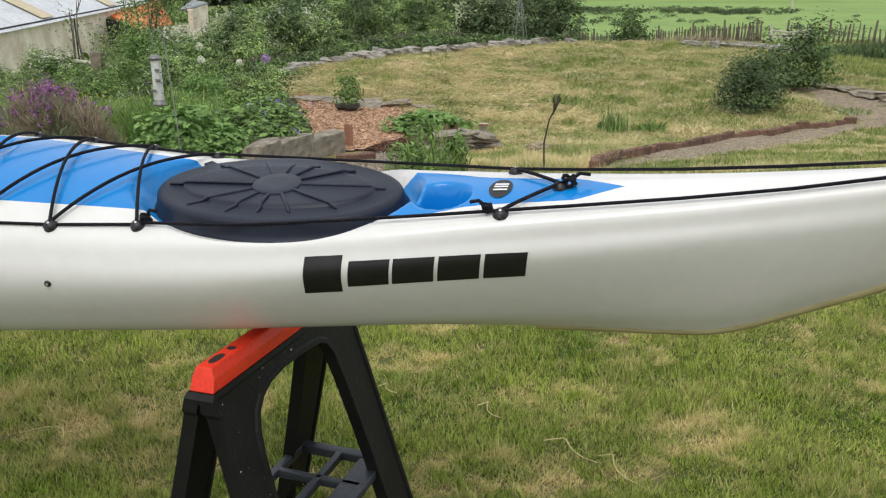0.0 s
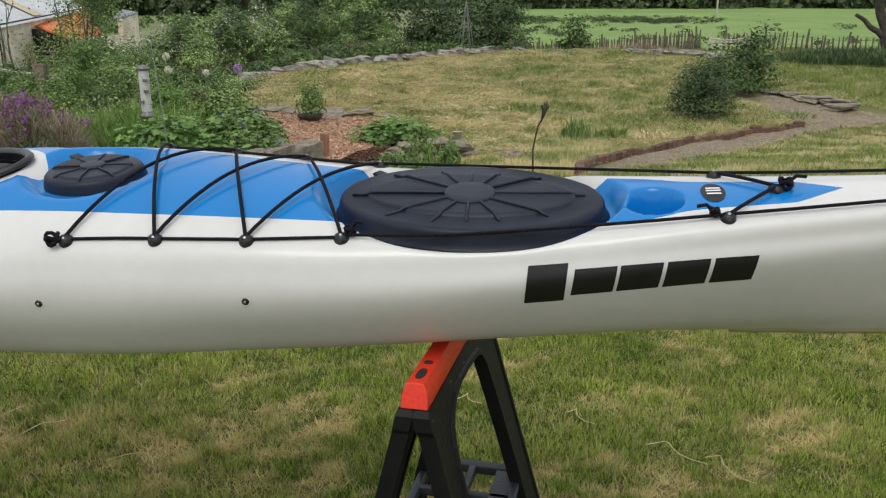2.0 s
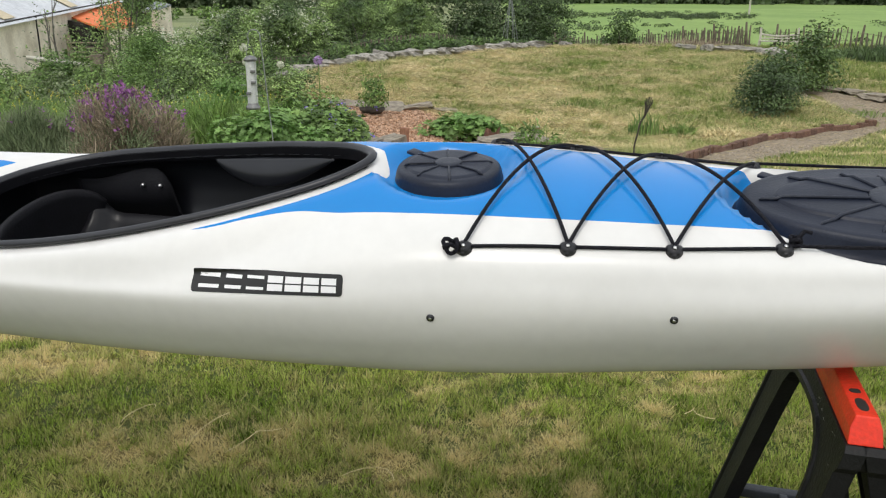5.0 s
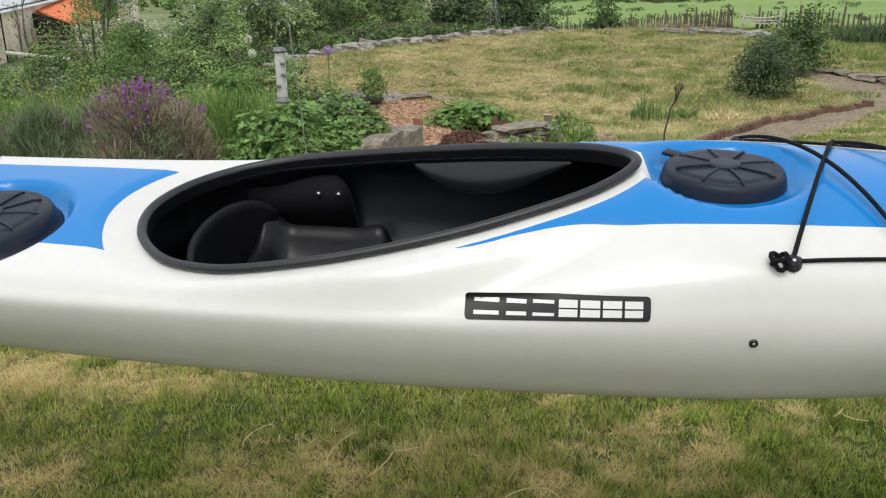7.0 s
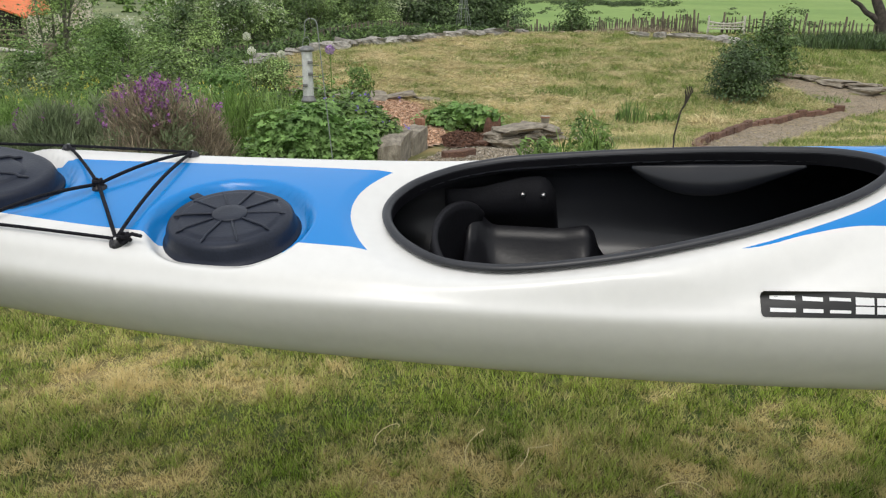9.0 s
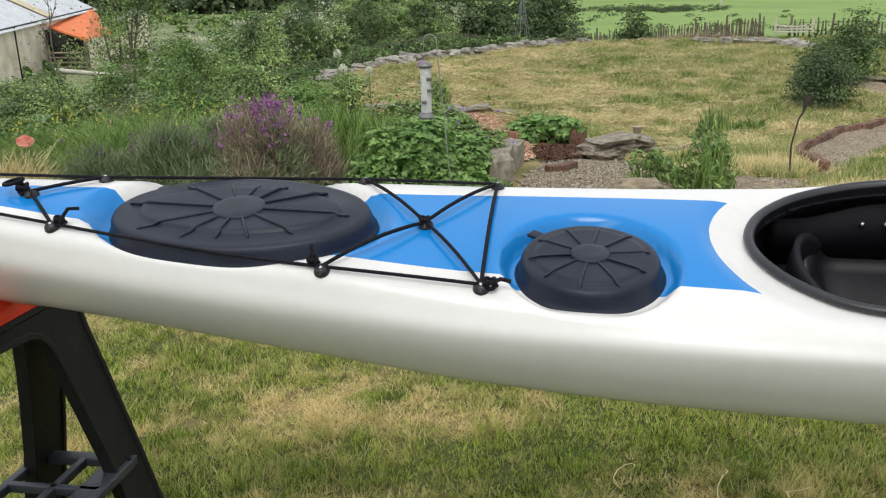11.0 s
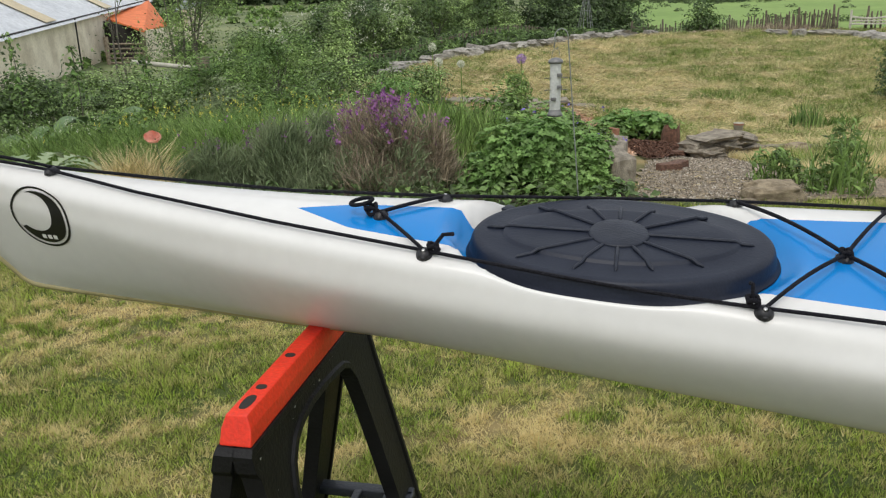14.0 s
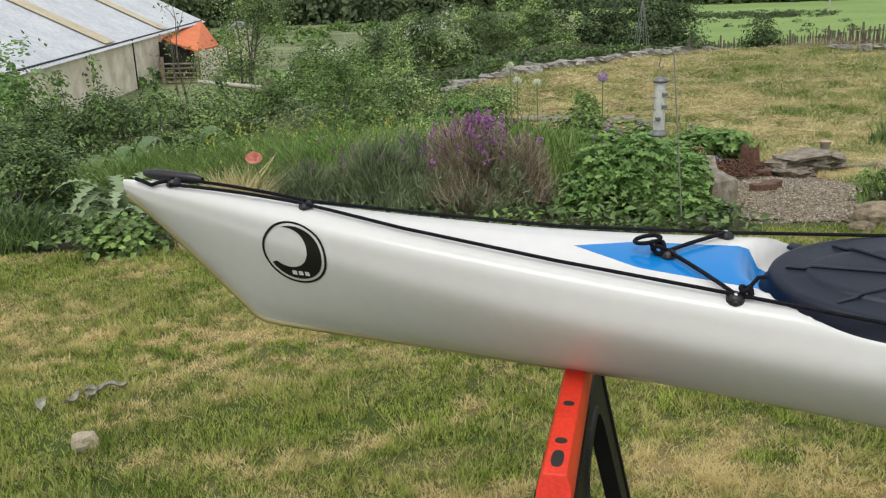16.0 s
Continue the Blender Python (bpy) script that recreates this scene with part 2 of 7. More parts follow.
P_PURPLE = mat("purple_petals", (0.2, 0.07, 0.21), (0.38, 0.16, 0.38), 9.0, 0.7, 60.0, 0.1, island=0.5, leafy=0.2)
P_VIOLET = mat("violet_petals", (0.2, 0.16, 0.5), (0.28, 0.22, 0.6), 9.0, 0.7, 60.0, 0.1, island=0.3, leafy=0.2)
P_LILAC = mat("lilac_petals", (0.36, 0.22, 0.45), (0.45, 0.3, 0.54), 9.0, 0.7, 60.0, 0.1, island=0.3)
P_WHITE = mat("white_petals", (0.62, 0.64, 0.5), (0.72, 0.73, 0.6), 9.0, 0.7, 60.0, 0.1, island=0.2, leafy=0.2)
P_PINK = mat("salmon_petals", (0.82, 0.38, 0.3), (0.9, 0.52, 0.43), 9.0, 0.6, 60.0, 0.1, island=0.2, leafy=0.3)
P_YELLOW = mat("yellow_petals", (0.7, 0.6, 0.06), (0.8, 0.72, 0.12), 9.0, 0.6, 60.0, 0.1, island=0.2)
DRY_LEAF = mat("dry_leaf", (0.2, 0.2, 0.15), (0.42, 0.4, 0.32), 25.0, 0.85, 80.0, 0.2)


# ---- helpers of this place ----
def mesh_np(name, verts, faces, material, smooth=True, attrs=None):
    me = bpy.data.meshes.new(name)
    verts = np.asarray(verts, dtype=np.float32)
    faces = np.asarray(faces, dtype=np.int32)
    k = faces.shape[1]
    me.vertices.add(len(verts))
    me.vertices.foreach_set("co", verts.ravel())
    me.loops.add(faces.size)
    me.loops.foreach_set("vertex_index", faces.ravel())
    me.polygons.add(len(faces))
    me.polygons.foreach_set("loop_start", np.arange(len(faces), dtype=np.int32) * k)
    me.polygons.foreach_set("use_smooth", np.full(len(faces), smooth))
    for key, values in (attrs or {}).items():
        a = me.attributes.new(key, "FLOAT", "POINT")
        a.data.foreach_set("value", np.asarray(values, dtype=np.float32))
    for m in material if isinstance(material, (list, tuple)) else [material]:
        me.materials.append(m)
    me.update(calc_edges=True)
    me.validate()
    return me


def thing(name, at, label, category, group="", kind="", turn=0.0):
    ob = new(name)
    ob.empty_display_size = 0.1
    ob.matrix_basis = at if isinstance(at, Matrix) else pose(*at, 0, 0, turn)
    return tagged(ob, label, category, group, kind)


def part(name, geo, material, parent, label="", smooth=True, bevel=0.0):
    """Links a bmesh, a mesh or a pair of vertices and faces as one mesh under a thing or under a part."""
    if isinstance(geo, bmesh.types.BMesh):
        if bevel:
            bmesh.ops.bevel(geo, geom=list(geo.edges), offset=bevel, segments=2, profile=0.6, affect="EDGES", clamp_overlap=True)
        me = bpy.data.meshes.new(name)
        for f in geo.faces:
            f.smooth = smooth
        geo.to_mesh(me)
        geo.free()
        me.materials.append(material)
    elif isinstance(geo, tuple):
        me = mesh_np(name, geo[0], geo[1], material, smooth)
    else:
        me = geo
    ob = new(name, me)
    ob.parent = parent
    if label:
        ob["label"] = label
    return ob


def box(sx, sy, sz, m=Matrix(), bm=None):
    bm = bm or bmesh.new()
    bmesh.ops.create_cube(bm, size=1.0, matrix=m @ Matrix.Diagonal((sx, sy, sz, 1)))
    return bm


def curve(*pairs):
    """A smooth curve that does not overshoot, through (x, y) pairs."""
    x = np.array([p[0] for p in pairs], float)
    y = np.array([p[1] for p in pairs], float)
    o = np.argsort(x)
    x, y = x[o], y[o]
    d = np.diff(y) / np.diff(x)
    s = np.zeros(len(x))
    s[1:-1] = np.where(d[:-1] * d[1:] > 0, 2 * d[:-1] * d[1:] / (d[:-1] + d[1:] + 1e-12), 0)
    s[0], s[-1] = d[0], d[-1]

    def f(q):
        q = np.clip(np.asarray(q, float), x[0], x[-1])
        i = np.clip(np.searchsorted(x, q) - 1, 0, len(d) - 1)
        h = x[i + 1] - x[i]
        t = (q - x[i]) / h
        return ((1 + 2 * t) * (1 - t) ** 2 * y[i] + t * (1 - t) ** 2 * h * s[i] + t * t * (3 - 2 * t) * y[i + 1] + t * t * (t - 1) * h * s[i + 1])
    return f


def step(a, b, t):
    t = np.clip((np.asarray(t, float) - a) / (b - a), 0, 1)
    return t * t * (3 - 2 * t)


def tube(points, r, seg=6):
    """Vertices and quads of a round cord along points; r may taper."""
    p = np.asarray(points, float)
    n = len(p)
    r = np.broadcast_to(np.asarray(r, float), n) if np.ndim(r) else np.full(n, float(r))
    t = np.gradient(p, axis=0)
    t /= np.linalg.norm(t, axis=1)[:, None] + 1e-12
    ref = np.array([0.0, 0, 1]) if abs(t[:, 2]).mean() < 0.8 else np.array([1.0, 0, 0])
    a = np.cross(t, ref)
    a /= np.linalg.norm(a, axis=1)[:, None] + 1e-12
    b = np.cross(t, a)
    ang = np.linspace(0, 2 * np.pi, seg, endpoint=False)
    v = p[:, None] + r[:, None, None] * (np.cos(ang)[None, :, None] * a[:, None] + np.sin(ang)[None, :, None] * b[:, None])
    i = np.arange(n - 1)[:, None] * seg
    j = np.arange(seg)[None]
    k = (j + 1) % seg
    f = np.stack([i + j, i + k, i + seg + k, i + seg + j], -1).reshape(-1, 4)
    v = v.reshape(-1, 3)
    return v, f


def merged(items):
    vs, fs, o = [], [], 0
    for v, f in items:
        vs.append(np.asarray(v))
        fs.append(np.asarray(f) + o)
        o += len(v)
    return np.vstack(vs), np.vstack(fs)


def arc(a, b, sag, n=12):
    """Points from a to b, bowed by sag along z."""
    s = np.linspace(0, 1, n)[:, None]
    p = np.asarray(a, float) * (1 - s) + np.asarray(b, float) * s
    p[:, 2] += sag * 4 * (s * (1 - s))[:, 0]
    return p


def lathe(profile, seg=24):
    """A round body from (radius, height) pairs."""
    pr = np.asarray(profile, float)
    ang = np.linspace(0, 2 * np.pi, seg, endpoint=False)
    v = np.stack([pr[:, None, 0] * np.cos(ang), pr[:, None, 0] * np.sin(ang), np.repeat(pr[:, 1:], seg, 1)], -1).reshape(-1, 3)
    i = np.arange(len(pr) - 1)[:, None] * seg
    j = np.arange(seg)[None]
    k = (j + 1) % seg
    return v, np.stack([i + j, i + k, i + seg + k, i + seg + j], -1).reshape(-1, 4)


def leaf_quads(pos, normal, size, rng, narrow=0.6, fold=0.25):
    """A folded leaf of two triangles pairs at each place."""
    n = len(pos)
    normal = normal / (np.linalg.norm(normal, axis=1)[:, None] + 1e-9)
    r = rng.normal(size=(n, 3))
    a = np.cross(normal, r)
    a /= np.linalg.norm(a, axis=1)[:, None] + 1e-9
    b = np.cross(normal, a)
    s = (size * rng.uniform(0.6, 1.3, n))[:, None]
    v = np.stack([pos - a * s * 0.5, pos + b * s * narrow * 0.5 + normal * s * fold * 0.5, pos + a * s * 0.5, pos - b * s * narrow * 0.5 + normal * s * fold * 0.5], 1).reshape(-1, 3)
    return v, (np.arange(n)[:, None] * 4 + np.array([[0, 1, 2, 3]])).astype(int)


def lobed_leaves(pos, normal, size, rng):
    """A five-lobed cupped leaf of five quads at each place."""
    n = len(pos)
    normal = normal / (np.linalg.norm(normal, axis=1)[:, None] + 1e-9)
    a = np.cross(normal, rng.normal(size=(n, 3)))
    a /= np.linalg.norm(a, axis=1)[:, None] + 1e-9
    b = np.cross(normal, a)
    s = (size * rng.uniform(0.6, 1.25, n))[:, None]
    ring = [pos - normal * s * 0.1]
    for k in range(11):
        ang = -2.5 + 0.5 * k
        r = 0.54 if k % 2 else 0.3
        ring.append(pos + s * r * (math.cos(ang) * a + math.sin(ang) * b) + normal * s * (0.06 if k % 2 else 0.0))
    v = np.stack(ring, 1).reshape(-1, 3)
    f = np.array([[0, 1 + 2 * k, 2 + 2 * k, 3 + 2 * k] for k in range(5)])
    return v, (np.arange(n)[:, None, None] * 12 + f[None]).reshape(-1, 4)


def slivers(pos, along, length, width, rng):
    """A thin straw or twig, one quad each, lying along a direction."""
    n = len(pos)
    along = along / (np.linalg.norm(along, axis=1)[:, None] + 1e-9)
    side = np.cross(along, rng.normal(size=(n, 3)))
    side *= (np.asarray(width) * 0.5 * rng.uniform(0.6, 1.3, n) / (np.linalg.norm(side, axis=1) + 1e-9))[:, None]
    half = along * (np.asarray(length) * 0.5 * rng.uniform(0.5, 1.3, n))[:, None]
    v = np.stack([pos - half - side, pos - half + side, pos + half + side * 0.5, pos + half - side * 0.5], 1).reshape(-1, 3)
    return v, (np.arange(n)[:, None] * 4 + np.array([[0, 1, 2, 3]])).astype(int)


def lobed(n, radii, rng, lobes=9, spread=0.62, lobe=0.5, base=0.0):
    """Places on the outside of a lumpy crown of those radii, standing on z = base, with outward directions."""
    radii = np.asarray(radii, float)
    c = rng.normal(size=(lobes, 3))
    c /= np.linalg.norm(c, axis=1)[:, None]
    c[:, 2] = np.abs(c[:, 2]) * 0.9 - 0.1
    c *= spread * rng.uniform(0.75, 1.1, (lobes, 1))
    lr = lobe * rng.uniform(0.7, 1.25, lobes)
    k = rng.integers(0, lobes, n)
    d = rng.normal(size=(n, 3))
    d /= np.linalg.norm(d, axis=1)[:, None]
    d[:, 2] = np.where(d[:, 2] < -0.3, -d[:, 2], d[:, 2])
    rad = lr[k] * rng.uniform(0.5, 1.08, n) ** 0.6
    p = c[k] + d * rad[:, None]
    p = p * radii
    p[:, 2] += base + radii[2] * 0.42
    low, high = np.quantile(p[:, 2], (0.06, 0.995))
    p[:, 2] = base + (p[:, 2] - low) * 1.55 * radii[2] / (high - low)
    ok = p[:, 2] > base + 0.01
    return p[ok], (d / radii)[ok] / np.linalg.norm((d / radii)[ok], axis=1)[:, None]


def blades(pos, height, width, lean, rng, bend=0.5):
    """A grass blade of two quads' length (three triangles as two quads) at each place."""
    n = len(pos)
    ang = rng.uniform(0, 2 * np.pi, n)
    side = np.stack([np.cos(ang), np.sin(ang), np.zeros(n)], 1)
    la = rng.uniform(0, 2 * np.pi, n)
    out = np.stack([np.cos(la), np.sin(la), np.zeros(n)], 1) * (np.asarray(lean) * rng.uniform(0.2, 1.0, n))[:, None]
    h = (np.asarray(height) * rng.uniform(0.5, 1.2, n))[:, None]
    w = (np.asarray(width) * rng.uniform(0.7, 1.3, n))[:, None]
    up = np.array([0, 0, 1.0])
    mid = pos + up * h * 0.55 + out * h * (0.5 - 0.25 * bend)
    tip = pos + up * (h[:, 0] * (1 - 0.2 * np.asarray(lean)))[:, None] + out * h
    v = np.stack([pos - side * w * 0.5, pos + side * w * 0.5, mid + side * w * 0.4, mid - side * w * 0.4, tip + side * w * 0.08, tip - side * w * 0.08], 1).reshape(-1, 3)
    i = np.arange(n)[:, None, None] * 6
    f = (i + np.array([[[0, 1, 2, 3], [3, 2, 4, 5]]])).reshape(-1, 4)
    return v, f


def hashed(ix, iy, seed):
    h = np.sin(ix * 127.1 + iy * 311.7 + seed * 74.7) * 43758.5453
    return h - np.floor(h)


def vnoise(x, y, seed=0):
    ix, iy = np.floor(x), np.floor(y)
    fx, fy = x - ix, y - iy
    fx, fy = fx * fx * (3 - 2 * fx), fy * fy * (3 - 2 * fy)
    a, b = hashed(ix, iy, seed), hashed(ix + 1, iy, seed)
    c, d = hashed(ix, iy + 1, seed), hashed(ix + 1, iy + 1, seed)
    return (a * (1 - fx) + b * fx) * (1 - fy) + (c * (1 - fx) + d * fx) * fy


def fbm(x, y, seed=0):
    return 0.5 * vnoise(x, y, seed) + 0.3 * vnoise(2.1 * x, 2.1 * y, seed + 1) + 0.2 * vnoise(4.3 * x, 4.3 * y, seed + 2)


# ---- ground ----
def ground_z(x, y):
    """Level lawn, garden falling to the path, rough bank rising to the dry-stone wall, pasture beyond."""
    x, y = np.asarray(x, float), np.asarray(y, float)
    z = -0.5 * step(5.0, 12.2, y) * (0.45 + 0.55 * step(-3, 1.5, x))
    z = z + 0.09 * np.maximum(0, np.minimum(y, 24.0) - 13.0) * (0.35 + 0.65 * step(-5, 0, x))
    z = z - 1.3 * step(24.4, 31, y)
    z = z - 1.2 * step(8, 22, y) * step(5, 11, -x)
    z = z + 0.043 * np.maximum(0, np.minimum(y, 330) - 42)
    return z


def bumpy(x, y):
    z = ground_z(x, y)
    z = z + 0.03 * (fbm(x * 0.9, y * 0.9, 3) - 0.5) * step(0.5, 5, y) + 0.16 * (fbm(x * 0.5, y * 0.5, 5) - 0.5) * step(12.5, 15, y) * step(26, 23, y) + 0.11 * (fbm(x * 1.9, y * 1.9, 6) - 0.5) * step(10.4, 12.5, y) * step(26, 23, y)
    return z


def dryness(x, y):
    """How dry and straw-coloured the grass is, 0 to 1."""
    d = step(0.52, 0.74, fbm(x * 2.6 + 7, y * 3.6 + 3, 11)) * 0.85 * step(0.36, 0.7, fbm(x * 14, y * 17, 12))
    for cx, cy, rx, ry, k in ((-4.75, 4.3, 1.0, 0.4, 0.8), (-1.85, 2.45, 0.35, 0.18, 0.8), (-1.1, 2.3, 0.2, 0.12, 0.8), (-5.9, 4.6, 0.6, 0.4, 0.7), (-2.9, 3.2, 0.5, 0.3, 0.6), (-1.9, 3.9, 0.5, 0.25, 0.6), (-2.7, 2.5, 0.3, 0.15, 0.6), (-1.3, 2.15, 0.25, 0.1, 0.6), (-3.6, 3.1, 0.4, 0.2, 0.5)):
        d = np.maximum(d, 0.85 * k * np.exp(-((x - cx) / rx) ** 2 - ((y - cy) / ry) ** 2) * (2.1 * step(0.34, 0.68, fbm(x * 11, y * 13, 2))))
    bank = 0.1 + 1.0 * step(0.34, 0.66, 0.5 * fbm(x * 0.55, y * 0.75, 21) + 0.5 * fbm(x * 1.5, y * 1.3, 22)) * (0.35 + fbm(x * 2.8, y * 2.8, 31))
    bank = bank * (1 - 0.45 * step(2.0, 6.5, x)) * (1 - 0.6 * step(8.0, 10.0, x))
    d = np.where(y > 6.3, np.clip(bank, 0, 1), d)
    far = np.maximum(step(-4.5, -6.5, y), np.maximum(step(-8, -11, x), step(6.0, 8.0, x) * (y < 6)))
    d = d * (1 - far) + 0.22 * far
    return np.clip(d, 0, 1)


def bareness(x, y):
    b = 0 * x
    for cx, cy, r, k in ((-1.53, 2.9, 0.11, 0.9), (-1.48, 2.2, 0.12, 0.6), (-2.3, 2.62, 0.1, 0.5), (-0.9, 2.9, 0.08, 0.4)):
        b = np.maximum(b, k * np.exp(-((x - cx) ** 2 + (1.6 * (y - cy)) ** 2) / r ** 2))
    b = np.maximum(b, 0.7 * step(0.64, 0.78, fbm(x * 1.1 + 3, y * 1.5, 41)) * (y > 12.5))
    b = np.maximum(b, 0.5 * step(0.4, 0.75, dryness(x, y)) * step(0.5, 0.66, fbm(x * 8 + 1, y * 9, 44)) * (y < 6))
    return np.clip(b, 0, 1)


def axis(*spans):
    out = []
    for a, b, s in spans:
        out.extend(np.arange(a, b, s))
    return np.array(out)


WALL_X, WALL_Y = [-4.7, -3.83, -2.74, -1.15, 0.35, 2.07, 3.7], [17.9, 18.35, 19.6, 20.7, 22.4, 23.75, 24.3]


def build_ground():
    gx = axis((-420, -60, 40), (-60, -20, 4), (-20, -9, 0.5), (-9, 6, 0.12), (6, 20, 0.4), (20, 60, 4), (60, 421, 40))
    gy = axis((-60, -20, 8), (-20, -6, 1.0), (-6, 0.8, 0.14), (0.8, 6.4, 0.08), (6.4, 26, 0.2), (26, 60, 1.5), (60, 160, 8), (160, 521, 40))
    X, Y = np.meshgrid(gx, gy, indexing="ij")
    Z = bumpy(X, Y)
    ny = len(gy)
    i, j = np.meshgrid(np.arange(len(gx) - 1), np.arange(ny - 1), indexing="ij")
    f = np.stack([i * ny + j, (i + 1) * ny + j, (i + 1) * ny + j + 1, i * ny + j + 1], -1).reshape(-1, 4)
    v = np.stack([X, Y, Z], -1).reshape(-1, 3)
    me = mesh_np("ground", v, f, [LAWN, SOIL, ROUGH, FIELD, ROUGH_FIELD, MOWN], True, {"dry": dryness(v[:, 0], v[:, 1]), "bare": bareness(v[:, 0], v[:, 1])})
    c = v[f].mean(1)
    x, y = c[:, 0], c[:, 1]
    wob = 0.35 * (vnoise(x * 1.5, y * 1.5, 9) - 0.5)
    edge = np.where(x < -1.6, 5.95 + 0.3 * step(-3, -1.7, x), 40) + wob * 0.5
    mi = np.zeros(len(f), int)
    mi[(y < 1.72) | ((x > 5.2) & (y < 6))] = 5
    mi[(y > edge)] = 1
    mi[(y > 7.2 + 0.5 * wob) & (x > 1.0)] = 2
    mi[(y > 14.3 + wob) & (x > -4.5 + wob)] = 2
    mi[(y > np.interp(x, WALL_X, WALL_Y) + 0.35) & (x < 3.7)] = 1
    mi[(y > 26 + wob)] = 3
    mi[(y > 26) & (x < 3 + 0.12 * (y - 26))] = 4
    me.polygons.foreach_set("material_index", mi.astype(np.int32))
    tagged(new("ground", me), "mown lawn, planting beds and pasture with dry straw patches", "ground", kind="structure")


build_ground()


def short_blades(pos, height, width, lean, rng):
    """One tapered, leaning blade at each place."""
    n = len(pos)
    ang, la = rng.uniform(0, 2 * np.pi, n), rng.uniform(0, 2 * np.pi, n)
    side = np.stack([np.cos(ang), np.sin(ang), np.zeros(n)], 1) * (width * rng.uniform(0.7, 1.3, n))[:, None] * 0.5
    tip = pos + np.stack([np.cos(la), np.sin(la), np.zeros(n)], 1) * (height * lean * rng.uniform(0.1, 1.0, n))[:, None] + np.array([0, 0, 1.0]) * (height * rng.uniform(0.5, 1.15, n))[:, None]
    v = np.stack([pos - side, pos + side, tip], 1).reshape(-1, 3)
    return v, (np.arange(n)[:, None] * 3 + np.array([[0, 1, 2]])).astype(int)


VERGE_X, VERGE_Y = [-1.0, 0.4, 1.1, 1.6, 3.2, 5.2, 6.9, 9.0, 16.0], [6.2, 6.2, 7.0, 7.55, 9.3, 11.45, 12.95, 13.85, 13.4]
BANK_X, BANK_Y = [-1.0, 0.3, 0.9, 1.3, 2.1, 2.95, 4.3, 5.65, 6.98, 7.3, 9.4, 16.0], [14.5, 11.2, 10.5, 10.3, 10.0, 10.35, 11.85, 12.82, 13.4, 17.4, 15.0, 15.0]


def lawn_blades():
    rng = np.random.default_rng(4)
    # tufts of about a dozen blades each
    m = 122000
    ty = 1.75 + 4.4 * rng.uniform(0, 1, m) ** 1.5
    tx = -1.85 + (3.55 + 0.52 * (ty - 1.75)) * rng.uniform(-1, 1, m)
    ok = (ty < np.where(tx < -1.6, 5.98, 7.0)) & (rng.uniform(0, 1, m) > 0.4 * bareness(tx, ty))
    tx, ty = tx[ok], ty[ok]
    m = len(tx)
    tall, tone = rng.uniform(0.55, 1.35, m), rng.normal(0, 0.13, m)
    k = np.repeat(np.arange(m), 10)
    a, r = rng.uniform(0, 2 * np.pi, len(k)), np.abs(rng.normal(0, 0.0115, len(k)))
    x, y = tx[k] + r * np.cos(a), ty[k] + r * np.sin(a)
    d = dryness(x, y)
    tuft = 0.55 * fbm(x * 4.5, y * 5.5, 61) + 0.45 * fbm(x * 17, y * 19, 62)
    p = np.stack([x, y, bumpy(x, y) - 0.004], 1)
    h = (0.013 + 0.072 * tuft ** 2.0) * tall[k] * (1 - 0.4 * d)
    v, f = short_blades(p, h, 0.0033 + 0.0005 * y, 0.75 + 0.9 * d, rng)
    v = v.reshape(-1, 3, 3)
    v[:, 2, :2] += (np.stack([np.cos(a), np.sin(a)], 1) * (r * 25 * h)[:, None])
    v = v.reshape(-1, 3)
    hue = 0.12 * step(0.35, 0.7, fbm(x * 2.2 + 5, y * 2.6, 91)) + 0.25 * step(0.5, 0.75, fbm(x * 13 + 2, y * 15, 92))
    dd = np.clip(d * 1.05 + hue + tone[k] + 0.15 * rng.uniform(0, 1, len(p)) ** 2 + rng.normal(0, 0.1, len(p)) + 0.5 * (rng.uniform(0, 1, len(p)) > 0.94), 0, 1)
    tagged(new("lawn_grass", mesh_np("lawn_grass", v, f, BLADE, False, {"dry": np.repeat(dd, 3)})), "short uneven green lawn grass with straw patches", "grass", kind="stuff")
    n = 40000
    x, y = rng.uniform(-8, 5.5, n), rng.uniform(-3.5, 1.9, n)
    d = dryness(x, y)
    p = np.stack([x, y, bumpy(x, y) - 0.004], 1)
    v, f = short_blades(p, 0.03 + 0.04 * fbm(x * 4.5, y * 5.5, 61), np.full(n, 0.011), 1.0 + 0.9 * d, rng)
    tagged(new("lawn_grass", mesh_np("lawn_grass", v, f, BLADE, False, {"dry": np.repeat(np.clip(d * 1.1 + rng.normal(0.12, 0.16, n), 0, 1), 3)})), "short green lawn grass where the walk goes", "grass", kind="stuff")
    n = 130000
    x = rng.uniform(-1.6, 15, n)
    y = 5.9 + 7.8 * rng.uniform(0, 1, n)
    ok = (y < np.interp(x, VERGE_X, VERGE_Y)) & (y > 5.9) & (x < 1.5 + y * 0.9)
    x, y = x[ok], y[ok]
    p = np.stack([x, y, bumpy(x, y)], 1)
    t = fbm(x * 2.5, y * 2.5, 81)
    v, f = short_blades(p, 0.025 + 0.1 * t ** 1.8, 0.005 + 0.0008 * y, np.full(len(p), 1.0), rng)
    dd = np.clip(0.08 + 0.75 * step(0.45, 0.68, fbm(x * 1.6, y * 2.2, 83)) + rng.normal(0, 0.22, len(p)), 0, 1)
    tagged(new("verge_grass", mesh_np("verge_grass", v, f, HAY, False, {"dry": np.repeat(dd, 3)})), "straggling grass along the gravel path", "grass", kind="stuff")
    n = 430000
    x, y = rng.uniform(-5, 18, n), 9.9 + 15 * rng.uniform(0, 1, n) ** 1.1
